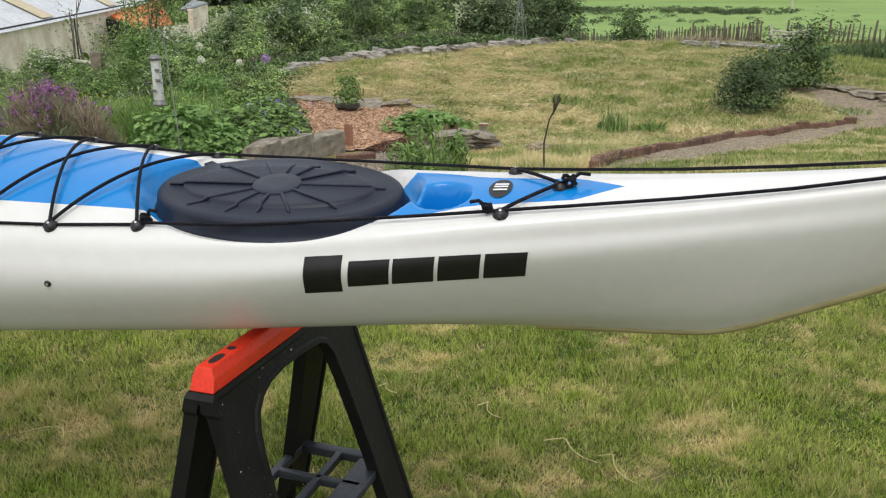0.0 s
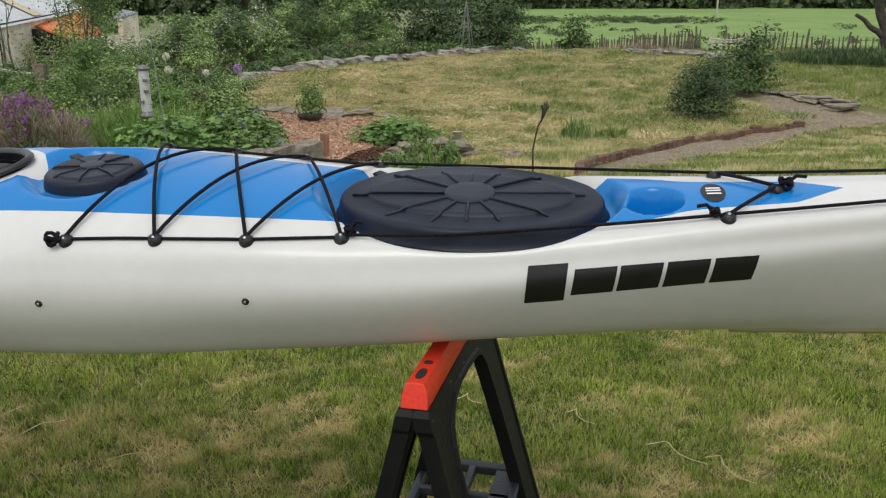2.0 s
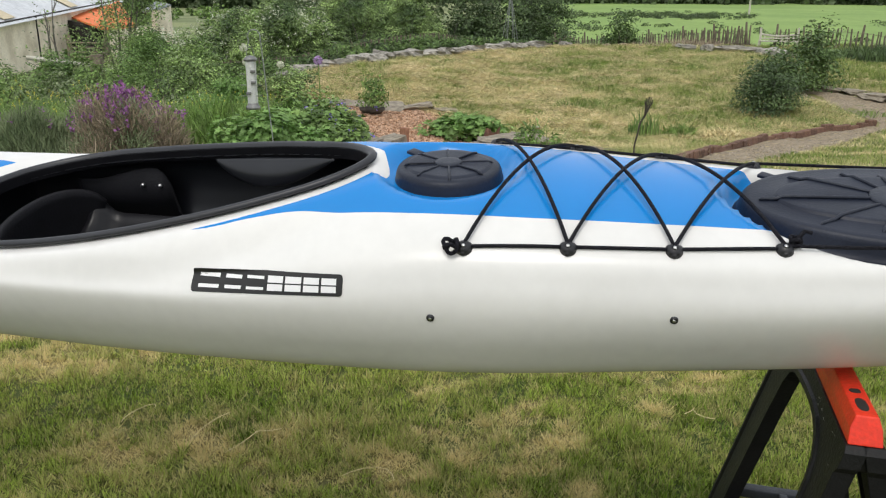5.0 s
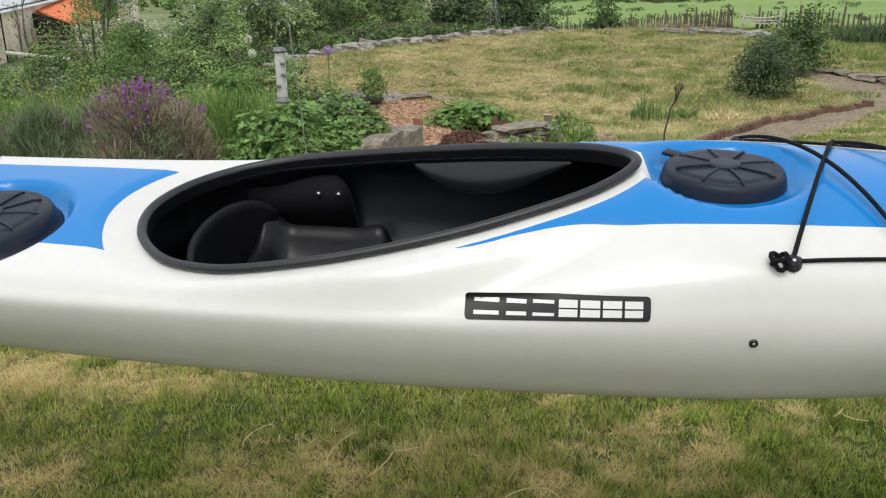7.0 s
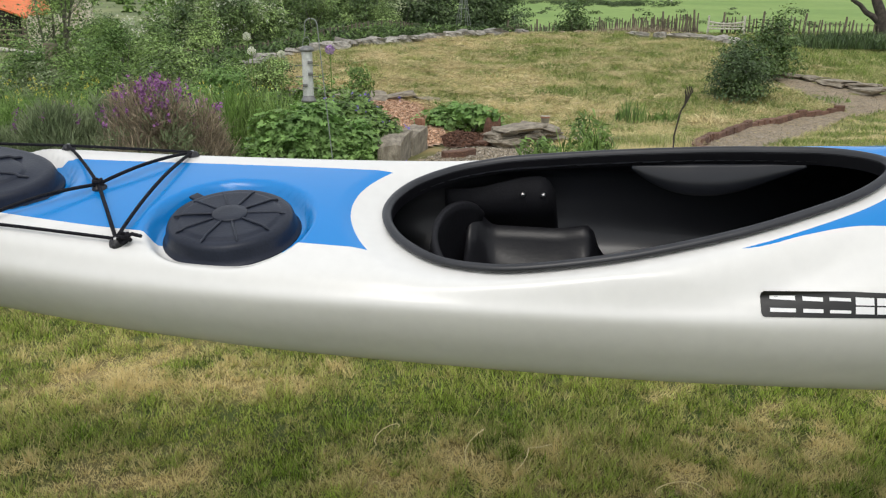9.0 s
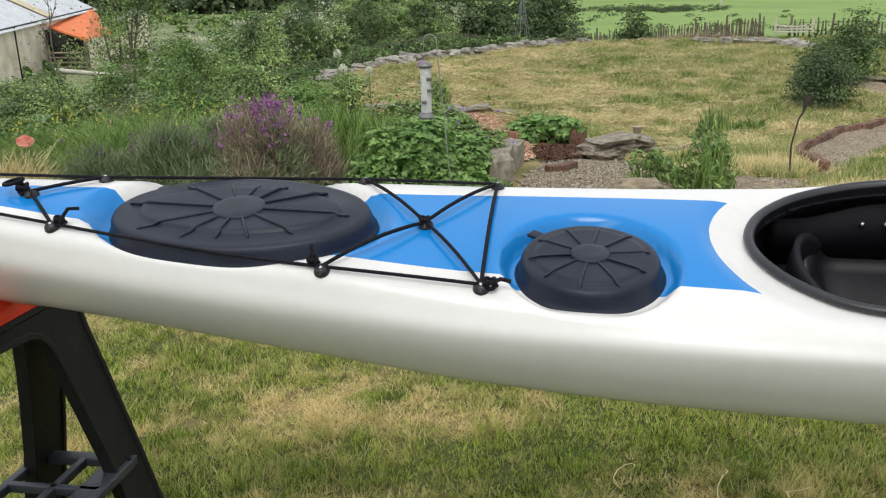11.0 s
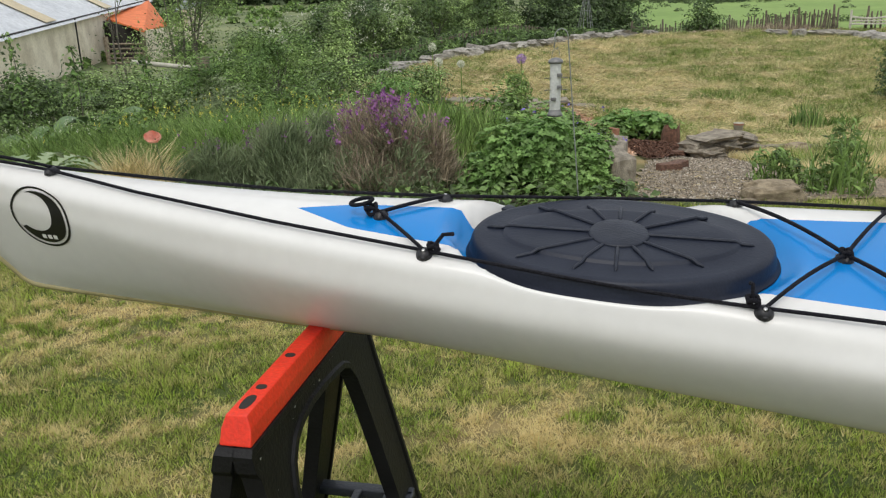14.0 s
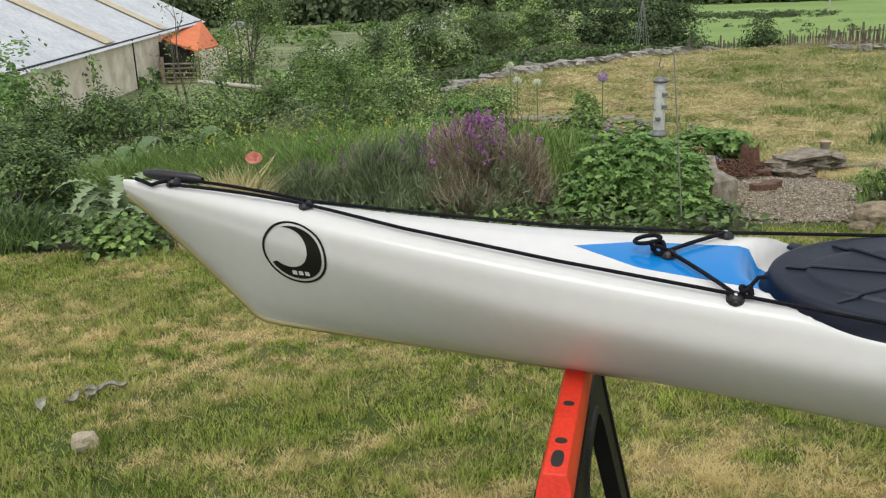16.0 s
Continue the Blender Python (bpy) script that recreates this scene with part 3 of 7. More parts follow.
    ok = (x > -4.3 + 0.1 * (y - 14)) & (y > np.interp(x, BANK_X, BANK_Y)) & (x < 1.5 + y * 0.7) & ((x > 3.7) | (y < np.interp(x, WALL_X, WALL_Y) + 0.1))
    x, y = x[ok], y[ok]
    d = dryness(x, y)
    p = np.stack([x, y, bumpy(x, y) - 0.01], 1)
    t = fbm(x * 1.6, y * 1.6, 71)
    v, f = short_blades(p, 0.05 + 0.2 * t ** 1.5 * (1 - 0.55 * d), np.full(len(p), 0.015), 1.2 + 1.6 * d, rng)
    dd = np.clip(0.85 * d + rng.normal(0, 0.3, len(p)) + 1.5 * (fbm(x * 3.4, y * 4, 95) - 0.5), 0, 1)
    tagged(new("rough_grass", mesh_np("rough_grass", v, f, HAY, False, {"dry": np.repeat(dd, 3)})), "roughly cut dry grass and hay on the bank", "grass", kind="stuff")
    # wisps of cut hay lying in loose swathes
    n = 420000
    x, y = rng.uniform(-4.5, 9.5, n), 10.2 + 14.3 * rng.uniform(0, 1, n) ** 1.1
    swathe = fbm(x * 1.3 + 0.6 * y, y * 2.4, 97)
    ok = (y > np.interp(x, BANK_X, BANK_Y)) & ((x > 3.7) | (y < np.interp(x, WALL_X, WALL_Y))) & (x > -4.3 + 0.1 * (y - 14))
    ok &= rng.uniform(0, 1, n) < (0.03 + 0.55 * step(0.47, 0.7, swathe)) * (1 - 0.6 * step(3.0, 7.0, x))
    x, y = x[ok], y[ok]
    a = rng.normal(0.3, 1.3, len(x)) + 5.0 * fbm(x * 0.9, y * 0.9, 98)
    p = np.stack([x, y, bumpy(x, y) + 0.03 + 0.06 * rng.uniform(0, 1, len(x))], 1)
    along = np.stack([np.cos(a), np.sin(a), rng.normal(0, 0.22, len(x))], 1)
    tagged(new("cut_hay", mesh_np("cut_hay", *slivers(p, along, 0.13, 0.0065, rng), STRANDS, False)), "pale wisps of cut hay on the bank", "hay", kind="stuff")
    # straw blown over the gravel path and its edges
    n = 5000
    x, y = rng.uniform(-1.5, 9, n), rng.uniform(6.3, 14, n)
    ok = np.abs(y - np.interp(x, VERGE_X, VERGE_Y) - 0.6) < 0.9
    x, y = x[ok], y[ok]
    p = np.stack([x, y, bumpy(x, y) + 0.03], 1)
    a = rng.uniform(0, 6.28, len(x))
    tagged(new("blown_straw", mesh_np("blown_straw", *slivers(p, np.stack([np.cos(a), np.sin(a), rng.normal(0, 0.1, len(x))], 1), 0.07, 0.004, rng), STRANDS, False)), "bits of straw scattered on the gravel path", "straw", kind="stuff")
    # grass between the gravel and the slate edging
    n = 34000
    x, y = rng.uniform(0.15, 2.9, n), rng.uniform(6.9, 10.5, n)
    ok = (y > np.interp(x, [0.15, 0.9, 1.5, 2.0, 2.95], [7.3, 6.9, 7.5, 8.95, 10.3])) & (fbm(x * 3, y * 3, 19) > 0.33)
    x, y = x[ok], y[ok]
    p = np.stack([x, y, bumpy(x, y)], 1)
    v, f = short_blades(p, 0.04 + 0.2 * fbm(x * 2.2, y * 2.2, 18) ** 1.6, np.full(len(p), 0.011), np.full(len(p), 1.0), rng)
    dd = np.clip(0.15 + 0.8 * step(0.42, 0.66, fbm(x * 1.4, y * 1.8, 17)) + rng.normal(0, 0.25, len(p)), 0, 1)
    tagged(new("edge_grass", mesh_np("edge_grass", v, f, HAY, False, {"dry": np.repeat(dd, 3)})), "rough grass between the gravel and the slate edging", "grass", kind="stuff")


lawn_blades()

# ---- sea kayak: u from stern to bow, b across, n up from its own waterline ----
K_POSE = pose(-2.3054, 1.9836, 0.901, 0, 0, -13.68) @ pose(0, 0, 0, 14.0, 0, 0)
K_BEAM = curve((-1.985, 0.006), (-1.93, 0.018), (-1.75, 0.038), (-1.6, 0.055), (-1.2, 0.1), (-0.935, 0.136), (-0.43, 0.205), (-0.17, 0.235), (0.3, 0.266), (0.85, 0.28), (1.15, 0.277), (1.35, 0.268), (1.675, 0.238), (2.16, 0.184), (2.5, 0.128), (2.9, 0.073), (3.14, 0.043), (3.35, 0.018), (3.42, 0.006))
K_GIRTH = curve((-1.985, 0.18), (-1.9, 0.148), (-1.65, 0.08), (-1.2, 0.008), (-0.6, -0.03), (0, -0.046), (0.5, -0.046), (0.9, -0.044), (1.4, -0.044), (1.9, -0.036), (2.13, -0.02), (2.3, -0.008), (2.6, 0.018), (2.8, 0.04), (3.14, 0.092), (3.42, 0.175))
K_KEEL = curve((-1.985, 0.165), (-1.94, 0.12), (-1.895, 0.066), (-1.84, -0.006), (-1.8, -0.058), (-1.779, -0.086), (-1.764, -0.0955), (-1.74, -0.1), (-1.5, -0.125), (-1.2, -0.158), (-0.85, -0.187), (-0.5, -0.215), (-0.15, -0.24), (0.3, -0.262), (0.8, -0.275), (1.25, -0.27), (1.68, -0.25), (2.0, -0.234), (2.35, -0.215), (2.6, -0.2), (2.85, -0.185), (2.91, -0.17), (3.0, -0.128), (3.14, -0.057), (3.3, 0.055), (3.42, 0.165))
K_DECK = curve((-1.985, 0.196), (-1.9, 0.19), (-1.64, 0.15), (-1.17, 0.09), (-0.93, 0.07), (-0.6, 0.045), (-0.27, 0.024), (0.1, 0.018), (0.28, 0.01), (0.7, 0.045), (1.0, 0.09), (1.2, 0.112), (1.4, 0.105), (1.67, 0.085), (1.84, 0.073), (2.05, 0.062), (2.3, 0.075), (2.58, 0.093), (2.8, 0.113), (3.13, 0.155), (3.42, 0.195))
K_EDGE = curve((-1.985, 0.19), (-1.9, 0.178), (-1.64, 0.132), (-1.17, 0.075), (-0.93, 0.058), (-0.43, 0.03), (-0.17, 0.012), (0.3, -0.002), (0.8, 0.005), (1.15, 0.045), (1.34, 0.056), (1.67, 0.047), (1.84, 0.042), (2.16, 0.048), (2.5, 0.073), (2.8, 0.1), (3.13, 0.142), (3.42, 0.185))
K_VEE = curve((-1.985, 1), (-1.2, 0.9), (-0.6, 0.45), (0.1, 0.05), (1.2, 0.0), (1.8, 0.2), (2.3, 0.6), (2.8, 1), (3.42, 1))
RIM = [(0.262, 0.0), (0.273, 0.06), (0.308, 0.123), (0.372, 0.181), (0.45, 0.211), (0.53, 0.22), (0.69, 0.207), (0.86, 0.172), (0.986, 0.13), (1.075, 0.09), (1.132, 0.042), (1.15, 0.0)]
# hatches: u, b, half length, half width, height of the lid's top, slopes along u and b
LIDS = {"bow": (2.045, 0.007, 0.25, 0.142, 0.063, 0.0, 0.0, 0.037), "fore": (1.282, 0.008, 0.094, 0.09, 0.1, 0.0, -0.07, 0.026), "day": (0.0, -0.087, 0.111, 0.109, 0.0226, 0.0, 0.0, 0.036), "stern": (-0.631, 0.011, 0.243, 0.14, 0.047, -0.02, 0.0, 0.038)}



def rim_height(u):
    s = np.clip((np.asarray(u, float) - 0.35) / 0.82, 0, 1)
    return 0.004 + 0.118 * s ** 1.4


def closed_outline(n=120, inset=0.0):
    pts = np.array(RIM + [(u, -b) for u, b in RIM[-2:0:-1]])
    m = len(pts)
    q = np.linspace(0, m, n, endpoint=False)
    i = q.astype(int)
    t = (q - i)[:, None]
    p0, p1, p2, p3 = (pts[(i + k) % m] for k in (-1, 0, 1, 2))
    c = 0.5 * (2 * p1 + (p2 - p0) * t + (2 * p0 - 5 * p1 + 4 * p2 - p3) * t ** 2 + (3 * p1 - p0 - 3 * p2 + p3) * t ** 3)
    tan = np.roll(c, -1, 0) - np.roll(c, 1, 0)
    nor = np.stack([-tan[:, 1], tan[:, 0]], 1)
    nor /= np.linalg.norm(nor, axis=1)[:, None]
    out = c - np.array([0.65, 0])
    nor *= np.sign((nor * out).sum(1))[:, None]
    return c - nor * inset, nor


RIM_C, RIM_N = closed_outline()


def rim_distance(u, b):
    """Signed distance outside the cockpit rim, and the index of its nearest point."""
    d = np.stack([u, b], -1)[..., None, :] - RIM_C
    r = np.linalg.norm(d, axis=-1)
    k = r.argmin(-1)
    near = np.take_along_axis(d, k[..., None, None], -2)[..., 0, :]
    s = (near * RIM_N[k]).sum(-1)
    s = np.where(np.abs(s) > 0.03, np.sign(s) * r.min(-1), s)
    return s, k


def controls(u):
    B, G, K, D, E, V = K_BEAM(u), K_GIRTH(u), K_KEEL(u), K_DECK(u), K_EDGE(u), K_VEE(u)
    mix = lambda a, c: a * (1 - V) + c * V
    pts = [(0 * u, D), (0.42 * B, D - 0.26 * (D - E)), (0.79 * B, E), ((0.935 - 0.03 * V * (u > 1.2)) * B, G + 0.56 * (E - G)), (B, G), (mix(0.955, 0.84) * B, G + mix(0.32, 0.32) * (K - G)), (mix(0.79, 0.55) * B, G + mix(0.685, 0.665) * (K - G)), (mix(0.45, 0.24) * B, G + mix(0.88, 0.89) * (K - G)), (0 * u, K)]
    return np.stack([np.stack(p, -1) for p in pts], 1)


def half_section(u, per=10):
    """Points from the deck's middle over the gunwale to the keel, for every station."""
    c = controls(np.atleast_1d(np.asarray(u, float)))
    flip = np.array([-1, 1])
    c = np.concatenate([c[:, 1:2] * flip, c, c[:, -2:-1] * flip], 1)
    out = []
    for s in range(8):
        t = np.linspace(0, 1, per, endpoint=False)[None, :, None]
        p0, p1, p2, p3 = (c[:, s + k][:, None] for k in range(4))
        out.append(0.5 * (2 * p1 + (p2 - p0) * t + (2 * p0 - 5 * p1 + 4 * p2 - p3) * t ** 2 + (3 * p1 - p0 - 3 * p2 + p3) * t ** 3))
    out.append(c[:, -2][:, None])
    return np.concatenate(out, 1)


def moulded(u, b, n):
    """The deck's height with its hatch recesses and the fairing up to the coaming."""
    d, _ = rim_distance(u, b)
    inboard = 1 - step(0.84, 0.985, np.abs(b) / K_BEAM(u))
    w = (1 - step(0.012, 0.085, d)) * inboard
    n = n * (1 - w) + (rim_height(u) - 0.014) * w
    for cu, cb, ru, rb, h, su, sb, deep in LIDS.values():
        r = np.sqrt(((u - cu) / (ru + 0.012)) ** 2 + ((b - cb) / (rb + 0.012)) ** 2)
        away = (1 - 1 / np.maximum(r, 1e-3)) * np.hypot(u - cu, b - cb)
        edge_a, edge_b = (0.72, 0.94) if ru > 0.2 else (0.76, 0.95)
        w = (1 - step(0.006, 0.034 if ru > 0.2 else 0.03, away)) * (1 - step(edge_a, edge_b, -b / K_BEAM(u))) * inboard
        n = n * (1 - w) + (h - deep + su * (u - cu) + sb * (b - cb)) * w
    r = np.sqrt(((u - 2.38) / 0.056) ** 2 + ((b + 0.02) / 0.049) ** 2)
    return n - 0.07 * (1 - step(0.55, 1.02, r))


def deck_height(u, b):
    u, b = np.atleast_1d(np.asarray(u, float)), np.atleast_1d(np.asarray(b, float))
    sec = half_section(u)[:, :41]
    n = np.array([np.interp(abs(bb), s[:, 0], s[:, 1]) for s, bb in zip(sec, b)])
    return moulded(u, b, n)


def side_breadth(u, n):
    """Half breadth of the hull's side at the height n."""
    sec = half_section(np.atleast_1d(u))[:, 25:]
    return np.array([np.interp(nn, s[::-1, 1], s[::-1, 0]) for s, nn in zip(sec, np.atleast_1d(n))])


W_FORE = curve((0.86, 0.193), (0.885, 0.1905), (0.97, 0.168), (1.06, 0.154), (1.22, 0.154), (1.384, 0.149), (1.64, 0.128), (1.8, 0.115), (2.1, 0.098), (2.29, 0.096), (2.36, 0.085), (2.4, 0.073), (2.43, 0.062), (2.47, 0.055), (2.62, 0.042))
W_AFT = curve((-1.075, 0.042), (-0.87, 0.068), (-0.6, 0.097), (-0.36, 0.122), (-0.16, 0.139), (0.26, 0.153))


def blue_field(u, b):
    d, _ = rim_distance(u, b)
    a = np.abs(b)
    fore = np.minimum(np.where(u > 2.62, 0.042 * (2.70 - u) / 0.08, W_FORE(u)) - a, u - 0.86)
    aft = np.minimum(np.where(u < -1.075, 0.042 * (u + 1.178) / 0.103, W_AFT(u)) - a, 0.3 - u)
    return np.maximum(fore, aft), d - np.where(u > 0.6, 0.02, 0.057)


def build_kayak():
    root = thing("sea_kayak", K_POSE, "white composite sea kayak with blue deck panels on two trestles", "kayak")
    U = np.unique(np.concatenate([np.linspace(-1.985, 3.42, 330), np.linspace(-1.985, -1.7, 40), np.linspace(2.85, 3.42, 40), np.linspace(2.31, 2.47, 40), np.linspace(-0.19, 0.23, 60)]))
    sec = half_section(U)
    nu = len(U)

    def strip(near_far):
        """Quads of a grid whose second axis runs across."""
        k = near_far
        i, j = np.meshgrid(np.arange(nu - 1), np.arange(k - 1), indexing="ij")
        return np.stack([i * k + j, (i + 1) * k + j, (i + 1) * k + j + 1, i * k + j + 1], -1).reshape(-1, 4)
    # deck
    d = sec[:, :41]
    grid = np.concatenate([d[:, ::-1] * np.array([-1, 1]), d[:, 1:]], 1)
    uu = np.repeat(U[:, None], 81, 1)
    bb, nn = grid[..., 0], grid[..., 1]
    nn = moulded(uu, bb, nn)
    hole_d, hole_k = rim_distance(uu, bb)
    inner = RIM_C - RIM_N * 0.0158
    v = np.stack([uu, bb, nn], -1).reshape(-1, 3)
    f = strip(81)
    hd, hk = hole_d.reshape(-1) + 0.0158, hole_k.reshape(-1)
    keep = hd[f].mean(1) > 0
    f2 = f[keep]
    used = np.zeros(len(v), bool)
    used[f2.ravel()] = True
    snap = used & (hd < 0)
    v[snap, :2] = inner[hk[snap]]
    v[snap, 2] = rim_height(v[snap, 0]) - 0.014
    blue, gap = blue_field(v[:, 0], v[:, 1])
    deck_me = mesh_np("deck", v, f2, GEL, True, {"blue": blue, "rim_gap": gap})
    part("deck", deck_me, GEL, root, "glossy white deck with bright blue panels")
    under = v * np.array([1, 0.955, 1]) - np.array([0, 0, 0.008])
    pick = (v[f2][:, :, 0].min(1) > 0.205) & (v[f2][:, :, 0].max(1) < 1.63)
    # hull
    h = sec[:, 40:]
    hull = np.concatenate([h * np.array([-1, 1]), h[:, -2::-1]], 1)
    k = hull.shape[1]
    hv = np.stack([np.repeat(U[:, None], k, 1), hull[..., 0], hull[..., 1]], -1).reshape(-1, 3)
    hf = strip(k)[:, ::-1]
    hull_me = mesh_np("hull", hv, hf, WHITE_GEL, True)
    part("hull", hull_me, WHITE_GEL, root, "glossy white hull")
    # one smooth turn over the gunwale, where deck and hull are bonded

    def vertex_normals(me):
        a = np.zeros(len(me.vertices) * 3, np.float32)
        me.vertex_normals.foreach_get("vector", a)
        return a.reshape(-1, 3)
    dn, hn = vertex_normals(deck_me), vertex_normals(hull_me)
    dn, hn = dn.reshape(nu, 81, 3), hn.reshape(nu, k, 3)
    for di, hi in ((0, 0), (80, k - 1)):
        m2 = dn[:, di] + hn[:, hi]
        m2 /= np.linalg.norm(m2, axis=1)[:, None] + 1e-9
        dn[:, di] = m2
        hn[:, hi] = m2
    deck_me.normals_split_custom_set_from_vertices(dn.reshape(-1, 3))
    hull_me.normals_split_custom_set_from_vertices(hn.reshape(-1, 3))
    # black inside of the cockpit
    lin = np.stack([np.repeat(U[:, None], k, 1), hull[..., 0] * 0.965, hull[..., 1] + 0.012 * step(0.2, -0.1, hull[..., 1])], -1).reshape(-1, 3)
    hp = (lin[hf][:, :, 0].min(1) > 0.205) & (lin[hf][:, :, 0].max(1) < 1.63)
    lv, lf = merged([(under, f2[pick]), (lin, hf[hp])])
    part("cockpit_liner", (lv, lf), BLACK_GEL, root, "glossy black cockpit interior")
    for u0 in (0.215, 1.62):
        s = half_section([u0])[0] * np.array([0.97, 1]) - np.array([0, 0.002])
        s[:41, 1] = np.minimum(s[:41, 1], moulded(0 * s[:41, 0] + u0, s[:41, 0], s[:41, 1]) - 0.006)
        ring = np.concatenate([s, s[-2:0:-1] * np.array([-1, 1])])
        bm = bmesh.new()
        bm.faces.new([bm.verts.new((u0, p[0], p[1])) for p in ring])
        part("bulkhead", bm, BLACK_GEL, root)
    # coaming
    prof = [(-0.018, -0.008), (-0.0155, -0.001), (-0.009, 0.002), (-0.003, 0.0), (0.0, -0.004), (-0.001, -0.008), (-0.005, -0.01), (-0.012, -0.012), (-0.0135, -0.03)]
    cu = rim_height(RIM_C[:, 0])
    ring = np.stack([np.concatenate([RIM_C + RIM_N * a, (cu + z)[:, None]], 1) for a, z in prof], 1)
    m, q = ring.shape[:2]
    i, j = np.meshgrid(np.arange(m), np.arange(q - 1), indexing="ij")
    cf = np.stack([i * q + j, ((i + 1) % m) * q + j, ((i + 1) % m) * q + j + 1, i * q + j + 1], -1).reshape(-1, 4)
    part("coaming", (ring.reshape(-1, 3), cf), RIM_BLACK, root, "black moulded cockpit rim")
    wall = np.stack([np.concatenate([RIM_C + RIM_N * a, (cu + z)[:, None]], 1) for a, z in ((-0.0178, -0.006), (-0.018, -0.018), (-0.0175, -0.03))], 1)
    i, j = np.meshgrid(np.arange(m), np.arange(2), indexing="ij")
    part("coaming_wall", (wall.reshape(-1, 3), np.stack([i * 3 + j, ((i + 1) % m) * 3 + j, ((i + 1) % m) * 3 + j + 1, i * 3 + j + 1], -1).reshape(-1, 4)), SEAT_BLACK, root)
    # seat, back band, hip plates
    su, sv = np.meshgrid(np.linspace(0.41, 0.70, 24), np.linspace(-1, 1, 25), indexing="ij")
    sb = sv * (0.176 - 0.012 * (su - 0.41) / 0.29)
    bowl = np.exp(-((su - 0.57) / 0.085) ** 2 - (sv / 0.72) ** 4)
    sn = -0.196 + 0.07 * np.abs(sv) ** 5 - 0.03 * bowl + 0.02 * step(0.6, 0.66, su) * (1 - 0.5 * np.abs(sv)) - 0.07 * step(0.665, 0.7, su) + 0.05 * step(0.47, 0.41, su)
    gi, gj = np.meshgrid(np.arange(23), np.arange(24), indexing="ij")
    sf = np.stack([gi * 25 + gj, (gi + 1) * 25 + gj, (gi + 1) * 25 + gj + 1, gi * 25 + gj + 1], -1).reshape(-1, 4)
    seat = part("seat", (np.stack([su, sb, sn], -1).reshape(-1, 3), sf), SEAT_BLACK, root, "moulded glossy black seat pan")
    so = seat.modifiers.new("thick", "SOLIDIFY")
    so.thickness = 0.006
    a = np.linspace(-1.25, 1.25, 25)
    hh = np.linspace(0, 1, 9)
    A, H = np.meshgrid(a, hh, indexing="ij")
    lens = np.clip(1 - np.abs(A / 1.3) ** 3, 0, 1) ** 0.5
    bv = np.stack([0.485 - 0.12 * np.cos(A) - 0.008 * np.sin(np.pi * H), 0.176 * np.sin(A), -0.125 + 0.083 * (2 * H - 1) * lens], -1).reshape(-1, 3)
    gi, gj = np.meshgrid(np.arange(24), np.arange(8), indexing="ij")
    bf = np.stack([gi * 9 + gj, (gi + 1) * 9 + gj, (gi + 1) * 9 + gj + 1, gi * 9 + gj + 1], -1).reshape(-1, 4)
    bk = part("back_band", (bv, bf), PAD_BLACK, root, "padded black back band")
    so = bk.modifiers.new("thick", "SOLIDIFY")
    so.thickness = 0.011
    for side in (-1, 1):
        t = np.linspace(0, 1, 21)
        round_end = np.clip(1 - np.clip((t - 0.8) / 0.2, 0, 1) ** 2.5, 0, 1) ** 0.5
        top = -0.155 + (0.095 + 0.032 * step(0.15, 0.8, t)) * round_end
        pv = np.concatenate([np.stack([0.36 + 0.245 * t, side * (0.21 + 0.004 * t), top], 1), np.stack([0.36 + 0.245 * t, side * (0.214 + 0 * t), 0 * t - 0.155], 1)])
        pf = np.array([[q2, q2 + 1, q2 + 22, q2 + 21] for q2 in range(20)])
        pl = part("hip_plate", (pv, pf), PAD_BLACK, root, "black moulded hip plate")
        so = pl.modifiers.new("thick", "SOLIDIFY")
        so.thickness = 0.004
        for bu in (0.525, 0.568):
            bm = bmesh.new()
            bmesh.ops.create_uvsphere(bm, u_segments=10, v_segments=6, radius=0.006, matrix=pose(bu, side * 0.207, -0.07))
            part("bolt", bm, STEEL, pl, "bright steel bolt")

    # thigh braces under the rim
    for side in (-1, 1):
        s, t = np.meshgrid(np.linspace(0, 1, 33), np.linspace(0, 1, 11), indexing="ij")
        bu = 0.74 + 0.30 * s
        rb = np.interp(bu, [p[0] for p in RIM], [p[1] for p in RIM]) - 0.02
        drop = np.sin(np.pi * s ** 0.85)
        q = np.stack([bu, side * (rb - 0.022 * drop * np.sin(np.pi * t * 0.62)), rim_height(bu) - 0.03 - 0.055 * drop * t], -1).reshape(-1, 3)
        gi, gj = np.meshgrid(np.arange(32), np.arange(10), indexing="ij")
        br = part("thigh_brace", (q, np.stack([gi * 11 + gj, (gi + 1) * 11 + gj, (gi + 1) * 11 + gj + 1, gi * 11 + gj + 1], -1).reshape(-1, 4)), BLACK_GEL, root, "glossy black thigh brace")
        so = br.modifiers.new("thick", "SOLIDIFY")
        so.thickness = 0.005

    # hatch lids
    def lid(key, ribs, hub, ring, turn):
        """A rubber cover: raised hub and middle, radial ribs, a deep skirt with a lip."""
        cu, cb, ru, rb, h, su, sb = LIDS[key][:7]
        ob = new("hatch_lid")
        ob.parent = root
        seg = 96
        ang = np.linspace(0, 2 * np.pi, seg, endpoint=False)
        rise = 0.0055 if ru > 0.2 else 0.0035
        rows = [(0.0, None, rise)] + [(k, None, rise) for k in (0.3, 0.6, 0.9)]
